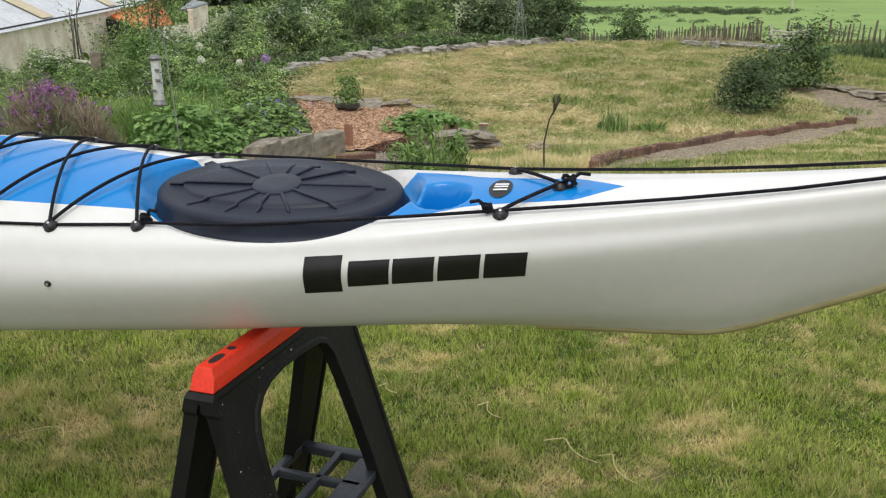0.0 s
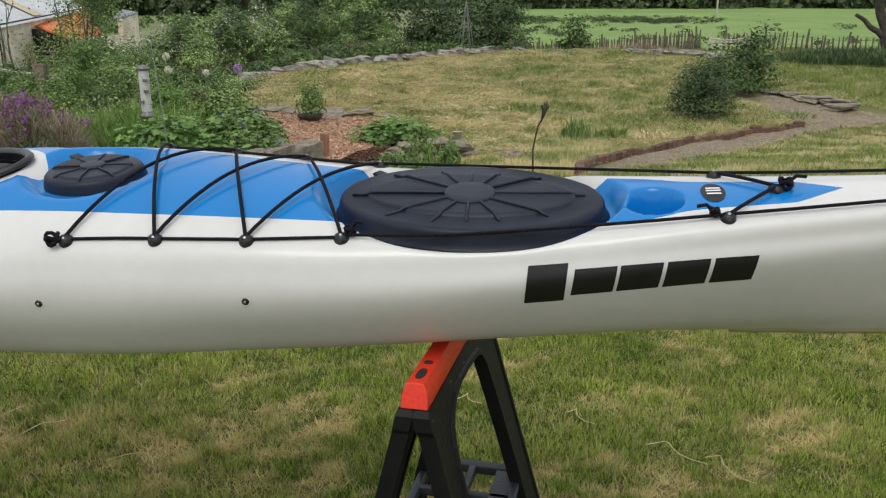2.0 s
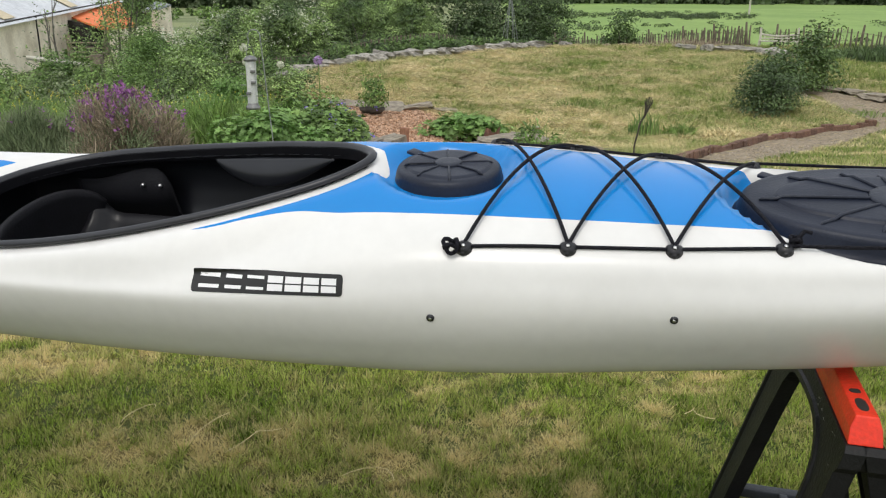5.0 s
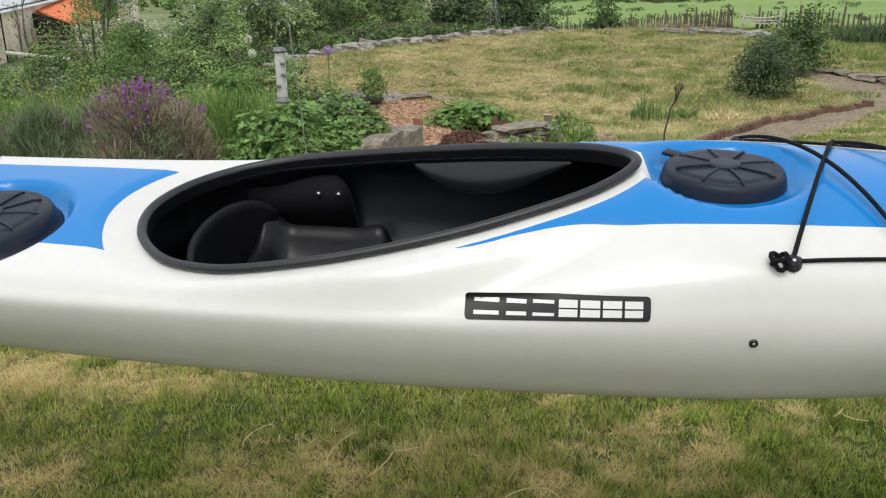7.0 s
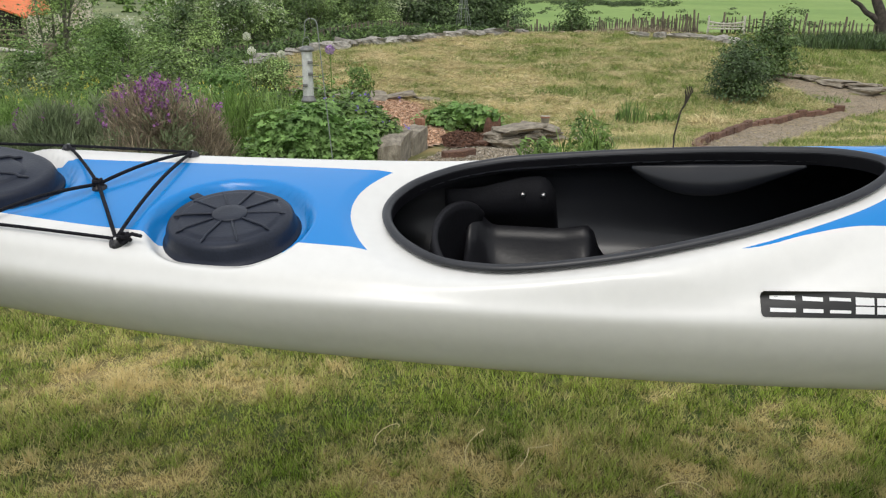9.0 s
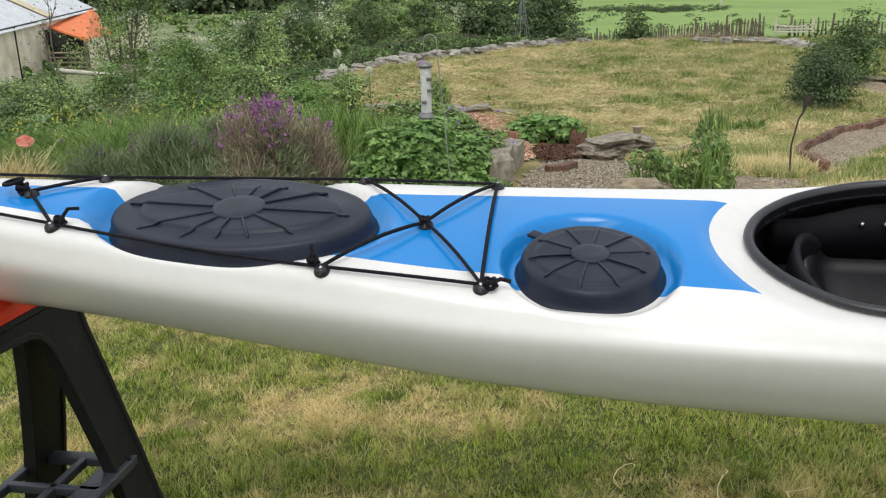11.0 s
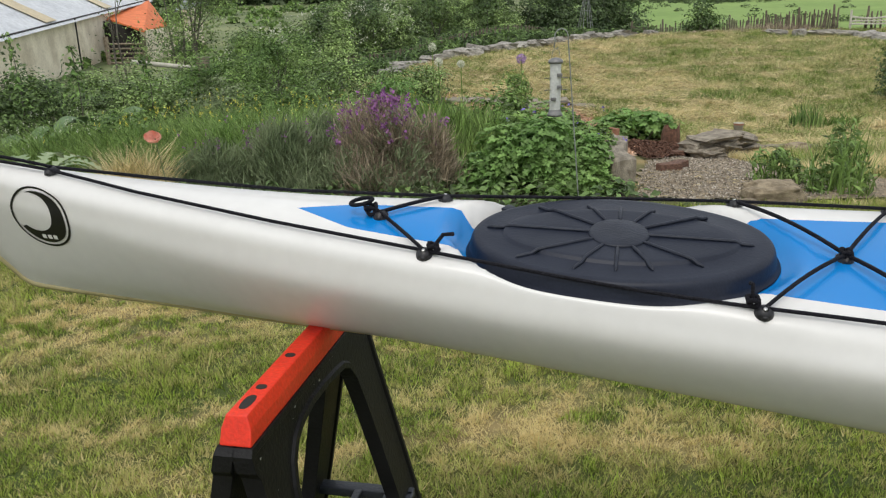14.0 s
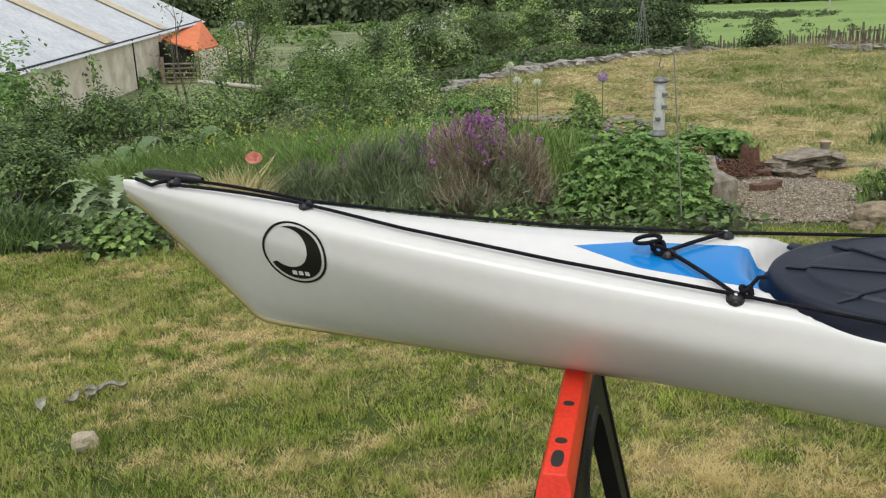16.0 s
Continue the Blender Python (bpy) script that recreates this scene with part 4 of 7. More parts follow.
        rows += [(1, -ring - 0.003, rise), (1, -ring, rise * 0.85), (1, -ring + 0.003, rise * 0.2), (1, -ring + 0.005, 0.0), (1, -0.014, 0.0), (1, -0.007, -0.0006), (1, -0.003, -0.0025), (1, 0.0, -0.006), (1, 0.002, -0.011), (1, 0.005, -0.024), (1, 0.007, -0.032), (1, 0.011, -0.0335), (1, 0.0125, -0.036), (1, 0.011, -0.039), (1, 0.002, -0.042)]
        pts = []
        for k, off, z in rows:
            du, db = ((ru - ring) * k, (rb - ring) * k) if off is None else (ru + off, rb + off)
            wave = 0.0006 * np.sin(3 * ang + 1) + 0.0005 * np.sin(5 * ang)
            pts.append(np.stack([cu + du * np.cos(ang), cb + db * np.sin(ang), h + z + wave + su * du * np.cos(ang) + sb * db * np.sin(ang)], 1))
        v = np.concatenate(pts)
        i, j = np.meshgrid(np.arange(len(rows) - 1), np.arange(seg), indexing="ij")
        f = np.stack([i * seg + j, i * seg + (j + 1) % seg, (i + 1) * seg + (j + 1) % seg, (i + 1) * seg + j], -1).reshape(-1, 4)
        part("lid_cover", (v, f), RUBBER, ob, "matt black rubber hatch cover")
        hv2, hf2 = lathe([(0, 0.0055), (hub * 0.5, 0.0055), (hub * 0.9, 0.005), (hub * 0.97, 0.004), (hub, 0.0022), (hub, -0.004)], 40)
        hv2 = hv2 * np.array([1.04, 0.96, 1]) + np.array([cu, cb, h + rise - 0.001])
        hv2[:, 2] += su * (hv2[:, 0] - cu) + sb * (hv2[:, 1] - cb)
        part("lid_hub", (hv2, hf2), RUBBER_WORN, ob)
        for r in range(ribs):
            a = 2 * np.pi * r / ribs + turn
            du, db = np.cos(a), np.sin(a)
            edge = 1 / math.hypot(du / ru, db / rb)
            lip = edge - ring * 1.05
            end = edge - (0.032 if ru > 0.2 else 0.012) * (1.0 + 0.3 * math.sin(7.0 * r))
            q = np.array([hub * 0.97, hub * 1.1, lip * 0.6 + hub * 0.4, lip - 0.004, lip + 0.006, (lip + end) / 2 + 0.003, end - 0.003, end])
            z = np.array([rise, rise, rise, rise, 0.0008, 0.0004, 0.0002, -0.0015]) + 0.0014
            line = np.stack([cu + q * du, cb + q * db, h + z + su * q * du + sb * q * db], 1)
            wide = 0.003 if ru > 0.2 else 0.0021
            part("lid_rib", tube(line, np.array([0.7, 1, 1, 1, 1.05, 1, 0.95, 0.4]) * wide, 8), RUBBER_WORN, ob)
        # pull tab
        bm = box(0.03, 0.02, 0.006, pose(cu - (ru + 0.004) * 0.76, cb + (rb + 0.004) * 0.66, h - 0.006, 0, 0, 145))
        part("pull_tab", bm, RUBBER, ob, bevel=0.002)
        return ob
    lid("bow", 12, 0.047, 0.055, 0.06)
    lid("stern", 12, 0.047, 0.055, -0.05)
    lid("fore", 8, 0.024, 0.02, 0.2)
    lid("day", 10, 0.031, 0.024, 0.12)

    # deck fittings
    CL_B = {1.344: 0.213, 1.507: 0.197, 1.67: 0.18, 1.837: 0.156, 2.498: 0.085, -0.17: 0.18, -0.43: 0.164, -0.935: 0.095}

    def on_deck(u, b, up=0.0):
        n = deck_height(u, b)
        return np.stack([np.atleast_1d(u) + 0 * n, np.atleast_1d(b) + 0 * n, n + up], 1)
    bm = bmesh.new()
    for q in range(3):
        a = q * 2 * math.pi / 3 + 0.5
        bmesh.ops.create_uvsphere(bm, u_segments=12, v_segments=6, radius=0.007, matrix=pose(0.009 * math.cos(a), 0.009 * math.sin(a), 0.003))
    v0, f0 = lathe([(0.005, 0.014), (0.01, 0.012), (0.013, 0.007), (0.015, 0.0)], 16)
    fit_mesh = bpy.data.meshes.new("deck_fitting")
    base = bmesh.new()
    base.from_mesh(mesh_np("fit", v0, f0, FITTING))
    tmp = bpy.data.meshes.new("lobes")
    bm.to_mesh(tmp)
    bm.free()
    base.from_mesh(tmp)
    for fc in base.faces:
        fc.smooth = True
    base.to_mesh(fit_mesh)
    base.free()
    fit_mesh.materials.append(FITTING)
    bv0, bf0 = lathe([(0.0, 0.0155), (0.0028, 0.0155), (0.0036, 0.014), (0.0036, 0.011)], 12)
    bolt_mesh = mesh_np("bolt", bv0, bf0, STEEL)
    places = [(u, s * b) for u, b in CL_B.items() for s in (-1, 1)] + [(2.59, 0.0), (-1.03, 0.0), (-1.637, 0.0), (-0.285, 0.0), (-1.885, 0.0)]
    for u, b in places:
        p = on_deck(u, b)[0]
        tilt = math.degrees(math.atan2(deck_height(u, b + 0.012)[0] - deck_height(u, b - 0.012)[0], 0.024))
        o = part("deck_fitting", fit_mesh, FITTING, root, "black plastic deck fitting")
        o.matrix_basis = pose(*p, max(-40, min(40, tilt)), 0, 0) @ Matrix.Diagonal((0.92, 0.92, 0.8, 1))
        if b:
            part("bolt", bolt_mesh, STEEL, o, "steel bolt")

    # lines and shock cord
    def laid(points, lift=0.009, n=16, over=0.0):
        """A cord from place to place over the deck, taut across hollows."""
        out = []
        for (u0, b0), (u1, b1) in zip(points[:-1], points[1:]):
            s = np.linspace(0, 1, n)
            u, b = u0 + (u1 - u0) * s, b0 + (b1 - b0) * s
            z = deck_height(u, b) + lift
            chord = z[0] * (1 - s) + z[-1] * s
            bow = np.max((z - chord)[2:-2] / (4 * s * (1 - s))[2:-2])
            out.append(np.stack([u, b, chord + max(bow, 0.0) * 4 * s * (1 - s) + over * np.sin(np.pi * s)], 1)[: n if (u1, b1) == points[-1] else n - 1])
        return np.concatenate(out)

    def cord(points, r=0.0034, lift=0.009, name="shock_cord", over=0.0):
        part(name, tube(laid(points, lift, over=over), r, 6), CORD, root)

    def over_lid(key, ua, ub, side):
        """A deck line from fitting to fitting, drawn tight against a lid's shoulder."""
        cu2, cb2, _, rb2, h2 = LIDS[key][:5]
        a, z = on_deck(ua, side * CL_B[ua], 0.009)[0], on_deck(ub, side * CL_B[ub], 0.009)[0]
        t2 = np.linspace(0, 1, 15)[:, None]
        mid = np.array([cu2, cb2 + side * (rb2 + 0.0045), h2 - 0.004])
        s2 = (cu2 - ua) / (ub - ua)
        bend = (mid - a - (z - a) * s2) * (1 - np.abs((t2 - s2) / np.where(t2 < s2, s2, 1 - s2)) ** 1.6)
        part("deck_line", tube(a + (z - a) * t2 + bend, 0.003, 6), CORD, root)
    c = [1.344, 1.507, 1.67, 1.837]
    for q in range(3):
        for s in (-1, 1):
            cord([(c[q], s * CL_B[c[q]]), (c[q + 1], -s * CL_B[c[q + 1]])], over=0.004)
    for s in (-1, 1):
        cord([(-0.43, s * 0.164), (-0.285, 0.0), (-0.17, -s * 0.18)], over=0.004)
        cord([(-0.935, s * 0.095), (-1.03, 0.0)])
        cord([(2.498, s * 0.085), (2.59, 0.0)])
        cord([(-1.885, s * 0.012), (-1.637, s * 0.006), (-1.46, s * 0.029), (-1.2, s * 0.058), (-0.935, s * 0.095)], 0.003, name="deck_line")
        over_lid("stern", -0.935, -0.43, s)
        cord([(-0.43, s * 0.164), (-0.17, s * 0.18)], 0.003, name="deck_line")
        cord([(1.344, s * 0.213), (1.507, s * 0.197), (1.67, s * 0.18), (1.837, s * 0.156)], 0.003, 0.004, "deck_line")
        over_lid("bow", 1.837, 2.498, s)
        cord([(2.498, s * 0.085), (2.605, s * 0.074), (2.79, s * 0.057), (2.955, s * 0.043), (3.2, s * 0.018), (3.3, 0.0)], 0.003, name="deck_line")
    cord([(-0.17, -0.18), (-0.17, 0.18)], over=0.004)

    # knots and loose tails beside some fittings
    def knot(u, b, r=0.012, tail=None):
        p = on_deck(u, b, 0.012)[0]
        t = np.linspace(0, 4 * np.pi, 30)
        line = np.stack([p[0] + r * 0.8 * np.sin(t) * (1 + 0.2 * np.cos(2.5 * t)), p[1] + r * 0.8 * np.cos(t * 1.0), p[2] + r * 0.6 * np.sin(1.5 * t)], 1)
        items = [tube(line, 0.0036, 6)]
        if tail:
            items.append(tube(np.array([p, p + np.array([tail[0] * 0.5, tail[1] * 0.5, tail[2] + 0.004]), p + np.array(tail)]), 0.0033, 6))
        part("cord_knot", merged(items), CORD, root)
    knot(1.325, -0.22, 0.014)
    knot(1.852, -0.148, 0.009, (0.022, 0.006, 0.012))
    knot(2.475, -0.082, 0.008, (-0.03, 0.002, 0.008))
    knot(2.605, 0.004, 0.012, (0.035, 0.012, 0.008))
    knot(-0.155, -0.18, 0.01, (0.032, 0.0, 0.004))
    knot(-0.445, -0.155, 0.009, (-0.004, 0.015, 0.02))
    knot(-0.92, -0.09, 0.009, (0.03, 0.02, 0.014))
    knot(-1.045, 0.004, 0.012)
    knot(-0.285, 0.0, 0.009)
    p = on_deck(-1.05, 0.006, 0.016)[0]
    t = np.linspace(0, 2 * np.pi, 20)
    part("cord_loop", tube(np.stack([p[0] - 0.012 + 0.02 * np.cos(t), p[1] + 0.012 * np.sin(t), p[2] + 0.008 + 0.004 * np.cos(t)], 1), 0.0034, 6), CORD, root)
    # carrying toggles
    for ue, s in ((-1.90, 1),):
        p = on_deck(ue, 0.02, 0.03)[0]
        line = np.stack([np.linspace(ue - 0.055, ue + 0.06, 9), 0.022 + 0 * np.linspace(0, 1, 9), p[2] - 0.012 * np.linspace(0, 1, 9)], 1)
        part("carry_toggle", tube(line, np.array([0.005, 0.0095, 0.0105, 0.0105, 0.0105, 0.0105, 0.0105, 0.0095, 0.005]), 10), FITTING, root, "black plastic carrying toggle")
        cord([(-1.955, -0.006), (-1.92, -0.014), (-1.885, -0.005)], 0.0036)
    # keel strip at the stern and the bow
    for a, b2 in ((-1.985, -1.05), (2.55, 3.42)):
        q = np.linspace(a, b2, 80)
        line = np.stack([q, 0 * q, K_KEEL(q) + 0.002], 1)
        part("keel_strip", tube(line, np.full(80, 0.008 if a < 0 else 0.0105), 8), KEEL, root, "yellowed keel seam")

    # markings on the side that faces the lawn
    def on_side(u, n, off=0.0012):
        return np.stack([u, -side_breadth(u, n) - off, n], 1)

    def patch(name, corners, material, label="", nu2=10, nn2=4, off=0.0012, parent=root):
        """A vinyl patch between four (u, n) corners: lower left, lower right, upper right, upper left."""
        a, b3, c3, d3 = (np.array(x, float) for x in corners)
        s, t = np.meshgrid(np.linspace(0, 1, nu2), np.linspace(0, 1, nn2), indexing="ij")
        s, t = s[..., None], t[..., None]
        q = ((1 - s) * (1 - t) * a + s * (1 - t) * b3 + s * t * c3 + (1 - s) * t * d3).reshape(-1, 2)
        gi, gj = np.meshgrid(np.arange(nu2 - 1), np.arange(nn2 - 1), indexing="ij")
        f = np.stack([gi * nn2 + gj, (gi + 1) * nn2 + gj, (gi + 1) * nn2 + gj + 1, gi * nn2 + gj + 1], -1).reshape(-1, 4)
        return part(name, (on_side(q[:, 0], q[:, 1], off), f), material, parent, label)

    def word(x0, n0, x1, n1, hgt, blocks, lean):
        """A row of slanted plain blocks along a rising line."""
        for i0, i1, lo, hi in blocks:
            f = lambda s: (x0 + (x1 - x0) * s, n0 + (n1 - n0) * s)
            (ua, na), (ub, nb) = f(i0), f(i1)
            patch("marking", [(ua, na + lo * hgt), (ub, nb + lo * hgt), (ub + lean * hgt, nb + hi * hgt), (ua + lean * hgt, na + hi * hgt)], DECAL, "black vinyl marking block", 10, 12)
    X0, N0, X1, N1 = 2.16, -0.0405, 2.545, -0.02
    word(X0, N0, X1, N1, 0.05, [(0.0, 0.175, -0.22, 1.2)] + [(a, a + 0.185, 0.0, 1.0) for a in (0.205, 0.405, 0.608, 0.812)], 0.12)
    # black plate with pale plain bars
    pu0, pu1, pn0, pn1 = 0.886, 1.152, -0.0225, 0.0085
    cx, cy = (pu0 + pu1) / 2, (pn0 + pn1) / 2
    sx, sy = (pu1 - pu0) / 2, (pn1 - pn0) / 2
    rr = 0.006
    gx = np.concatenate([np.linspace(-sx, -sx + rr, 8), np.linspace(-sx + rr, sx - rr, 33)[1:-1], np.linspace(sx - rr, sx, 8)])
    half = sy - rr + np.sqrt(np.maximum(0, rr ** 2 - np.maximum(0, np.abs(gx) - (sx - rr)) ** 2))
    px = np.repeat(gx[:, None], 9, 1)
    py = half[:, None] * np.linspace(-1, 1, 9)[None]
    face = on_side((cx + px).ravel(), (cy + py + 0.032 * (cx + px - pu0)).ravel(), 0.0012)
    gi, gj = np.meshgrid(np.arange(len(gx) - 1), np.arange(8), indexing="ij")
    f = np.stack([gi * 9 + gj, (gi + 1) * 9 + gj, (gi + 1) * 9 + gj + 1, gi * 9 + gj + 1], -1).reshape(-1, 4)
    part("name_plate", (face, f), DECAL, root, "black vinyl plate with pale bars")
    for a, b4, lo, hi in ((0.05, 0.19, 0.2, 0.34), (0.05, 0.19, 0.62, 0.76), (0.23, 0.34, 0.2, 0.34), (0.23, 0.34, 0.62, 0.76), (0.375, 0.49, 0.2, 0.32), (0.375, 0.49, 0.66, 0.78), (0.515, 0.615, 0.18, 0.47), (0.515, 0.615, 0.53, 0.82), (0.63, 0.735, 0.18, 0.47), (0.63, 0.735, 0.53, 0.82), (0.75, 0.85, 0.18, 0.47), (0.75, 0.85, 0.53, 0.82), (0.865, 0.96, 0.18, 0.47), (0.865, 0.96, 0.53, 0.82)):
        ua, ub = pu0 + (pu1 - pu0) * a, pu0 + (pu1 - pu0) * b4
        na, nb = pn0 + (pn1 - pn0) * lo, pn0 + (pn1 - pn0) * hi
        patch("plate_bar", [(ua, na + 0.032 * (ua - pu0)), (ub, na + 0.032 * (ub - pu0)), (ub, nb + 0.032 * (ub - pu0)), (ua, nb + 0.032 * (ua - pu0))], DECAL_WHITE, "", off=0.0022)
    # round mark at the stern: a ring and a wave-like crescent
    lu, ln, lr = -1.652, 0.082, 0.062
    t = np.linspace(0, 2 * np.pi, 48, endpoint=False)
    rr = np.concatenate([on_side(lu + r * np.cos(t), ln + r * np.sin(t), 0.0012) for r in (lr, lr * 0.965, lr * 0.93)])
    gi, gj = np.meshgrid(np.arange(2), np.arange(48), indexing="ij")
    f = np.stack([gi * 48 + gj, (gi + 1) * 48 + gj, (gi + 1) * 48 + (gj + 1) % 48, gi * 48 + (gj + 1) % 48], -1).reshape(-1, 4)
    part("round_mark", (rr, f), DECAL, root, "black ring marking")
    s = np.linspace(0, 1, 26)
    a1 = np.radians(112 - 268 * s)
    ray_d = np.stack([np.cos(a1), np.sin(a1)], 1)
    off_c = np.array([-0.2, 0.17])
    along = ray_d @ off_c
    outer = 0.85 * ray_d
    innr = ray_d * np.minimum(0.845, along + np.sqrt(np.maximum(0, along ** 2 - off_c @ off_c + 0.62 ** 2)))[:, None]
    cres = np.concatenate([on_side(lu + lr * (outer * (1 - w) + innr * w)[:, 0], ln + lr * (outer * (1 - w) + innr * w)[:, 1], 0.0012) for w in np.linspace(0, 1, 6)])
    gi, gj = np.meshgrid(np.arange(5), np.arange(25), indexing="ij")
    f = np.stack([gi * 26 + gj, (gi + 1) * 26 + gj, (gi + 1) * 26 + gj + 1, gi * 26 + gj + 1], -1).reshape(-1, 4)
    part("wave_mark", (cres, f), DECAL, root, "black crescent marking")
    for k in range(3):
        u0 = lu - 0.012 + 0.0125 * k
        patch("mark_bar", [(u0, ln - 0.0435), (u0 + 0.009, ln - 0.0435), (u0 + 0.009, ln - 0.0345), (u0, ln - 0.0345)], DECAL_WHITE, "", 3, 3, 0.0022)
    # side screws
    for u, n in ((1.296, -0.043), (1.675, -0.038)):
        b5 = -side_breadth(u, n)[0]
        v1, f1 = lathe([(0.002, 0.002), (0.005, 0.0022), (0.0063, 0.001), (0.0067, -0.002)], 16)
        o = part("side_screw", (v1, f1), FITTING, root, "small steel screw with dark washer")
        part("screw_head", lathe([(0, 0.003), (0.002, 0.0032), (0.003, 0.002), (0.003, -0.002)], 12), STEEL, o)
        o.matrix_basis = pose(u, b5 - 0.001, n, 96, 0, 0)
    # small oval badge on the fore deck
    t = np.linspace(0, 2 * np.pi, 28, endpoint=False)
    bad = [on_deck(2.484 + k * 0.021 * np.cos(t), 0.002 + k * 0.037 * np.sin(t), 0.0015) for k in (0.02, 0.5, 1.0)]
    gi, gj = np.meshgrid(np.arange(2), np.arange(28), indexing="ij")
    f = np.stack([gi * 28 + gj, (gi + 1) * 28 + gj, (gi + 1) * 28 + (gj + 1) % 28, gi * 28 + (gj + 1) % 28], -1).reshape(-1, 4)
    part("oval_badge", (np.concatenate(bad), f), DECAL, root, "black oval badge with pale bars")
    for db in (0.014, 0.004, -0.008):
        q = np.array([[2.472, db - 0.003], [2.497, db - 0.003], [2.497, db + 0.003], [2.472, db + 0.003]])
        part("badge_bar", (on_deck(q[:, 0], q[:, 1], 0.003), [[0, 1, 2, 3]]), DECAL_WHITE, root)
    return root


build_kayak()


# ---- folding trestles ----
def trestle(at_u, near_v, top_z, splay, turn):
    """A folding plastic trestle: orange cap, two arched leg frames, a slotted tray."""
    c = Matrix.Rotation(radians(-13.68), 4, "Z")
    origin = c @ (Vector((at_u - 0.0065, near_v, 0)) + Matrix.Rotation(radians(turn), 4, "Z") @ Vector((0, 0.345, 0))) + Vector((-2.325, 1.903, 0))
    gz0 = float(bumpy(origin.x, origin.y))
    root = thing("trestle", pose(origin.x, origin.y, gz0, 0, 0, turn - 13.68), "black plastic folding trestle with an orange top rail under the kayak", "trestle", "trestles under the kayak")
    H = top_z - gz0
    L, F = 0.345, 0.225
    # orange cap: a trapezoid rail with sloping ends; its slots are only dark discs
    bm = bmesh.new()
    prof = [(-0.0255, -0.045), (0.0255, -0.045), (0.0235, -0.02), (0.0165, 0.0), (-0.0165, 0.0), (-0.0235, -0.02)]
    loops = [[bm.verts.new((x, v + inward * (z + 0.045), H + z)) for x, z in prof] for v, inward in ((-L - 0.004, 0.3), (F, -0.3))]
    for k in range(6):
        bm.faces.new((loops[0][k], loops[1][k], loops[1][(k + 1) % 6], loops[0][(k + 1) % 6]))
    bm.faces.new(loops[0])
    bm.faces.new(loops[1][::-1])
    bmesh.ops.recalc_face_normals(bm, faces=bm.faces)
    cap = part("top_rail", bm, ORANGE, root, "scuffed orange plastic top rail", smooth=False, bevel=0.0025)
    # no holes cut: near-black discs on the rail paint the shade in its slots
    for v, l in ((-L + 0.05, 0.046), (-L + 0.1, 0.016), (-L + 0.22, 0.016), (F - 0.1, 0.016), (F - 0.05, 0.046)):
        sv, sf = lathe([(0.0, 0.0015), (0.008, 0.0015), (0.009, 0.0005), (0.009, -0.002)], 20)
        sv = np.sign(sv) * np.abs(sv / 0.009) ** np.array([0.8, 0.8, 1]) * 0.009 * np.array([1, l / 0.018, 1]) + np.array([0, v, H - 0.0005])
        part("slot", (sv, sf), DARK, cap, "near-black disc as the shade of an opening", smooth=False)
    # leg frames: two legs under a deep rail, with rounded inner corners and a raised lip
    hh = H - 0.045
    near_edge = [(-0.352, 0.0), (-0.361, 0.01), (-0.362, 0.036), (-0.354, 0.048), (-0.357, 0.16), (-0.366, 0.4), (-0.376, hh)]
    arch = [(-0.268, hh), (-0.265, 0.45), (-0.262, 0.25), (-0.259, 0.17), (-0.252, 0.12), (-0.238, 0.088), (-0.213, 0.066), (-0.178, 0.052), (-0.125, 0.045), (-0.06, 0.046), (0.0, 0.05), (0.04, 0.055), (0.063, 0.066), (0.082, 0.095), (0.098, 0.17), (0.112, 0.26), (0.13, 0.39), (0.15, hh)]
    far_edge = [(0.275, hh), (0.252, 0.4), (0.234, 0.22), (0.22, 0.1), (0.215, 0.0)]
    outline = near_edge + arch + far_edge
    for side in (-1, 1):
        bm = bmesh.new()
        rows = [[bm.verts.new((side * (0.0125 + splay * d / hh + out), v, H - 0.045 - d)) for v, d in outline] for out in (-0.016, 0.016)]
        m = len(outline)
        for k in range(m):
            bm.faces.new((rows[0][k], rows[0][(k + 1) % m], rows[1][(k + 1) % m], rows[1][k]))
        faces = [bm.faces.new(rows[0]), bm.faces.new(rows[1][::-1])]
        bmesh.ops.recalc_face_normals(bm, faces=bm.faces)
        bmesh.ops.inset_region(bm, faces=faces, thickness=0.011, depth=0.0, use_even_offset=True)
        bmesh.ops.inset_region(bm, faces=faces, thickness=0.004, depth=-0.005, use_even_offset=True)
        bmesh.ops.triangulate(bm, faces=faces)
        fr = part("leg_frame", bm, TRESTLE, root, "black leg frame with paint splashes", smooth=False)
        bv = fr.modifiers.new("soft_edges", "BEVEL")
        bv.width, bv.segments, bv.limit_method, bv.angle_limit = 0.006, 2, "ANGLE", radians(50)
        rng = np.random.default_rng(5 + side)
        splash = []
        for k in range(30):
            v, d = (rng.uniform(-0.36, 0.05), rng.uniform(0.002, 0.03)) if k < 22 else (rng.uniform(-0.36, -0.27), rng.uniform(0.04, 0.3))
            splash.append((v, d, 0.0004 + 0.0022 * rng.uniform() ** 2.5))
        items = []
        for v, d, r in splash:
            a = np.linspace(0, 2 * np.pi, 6, endpoint=False)
            ring = np.stack([0 * a + side * (0.0125 + splay * d / hh + 0.0125), v + r * np.cos(a) * 1.6, H - 0.045 - d + r * np.sin(a)], 1)
            items.append((ring, np.array([[0, 1, 2, 3], [0, 3, 4, 5]])))
        part("paint_splash", merged(items), DUST, fr, "pale paint splashes")
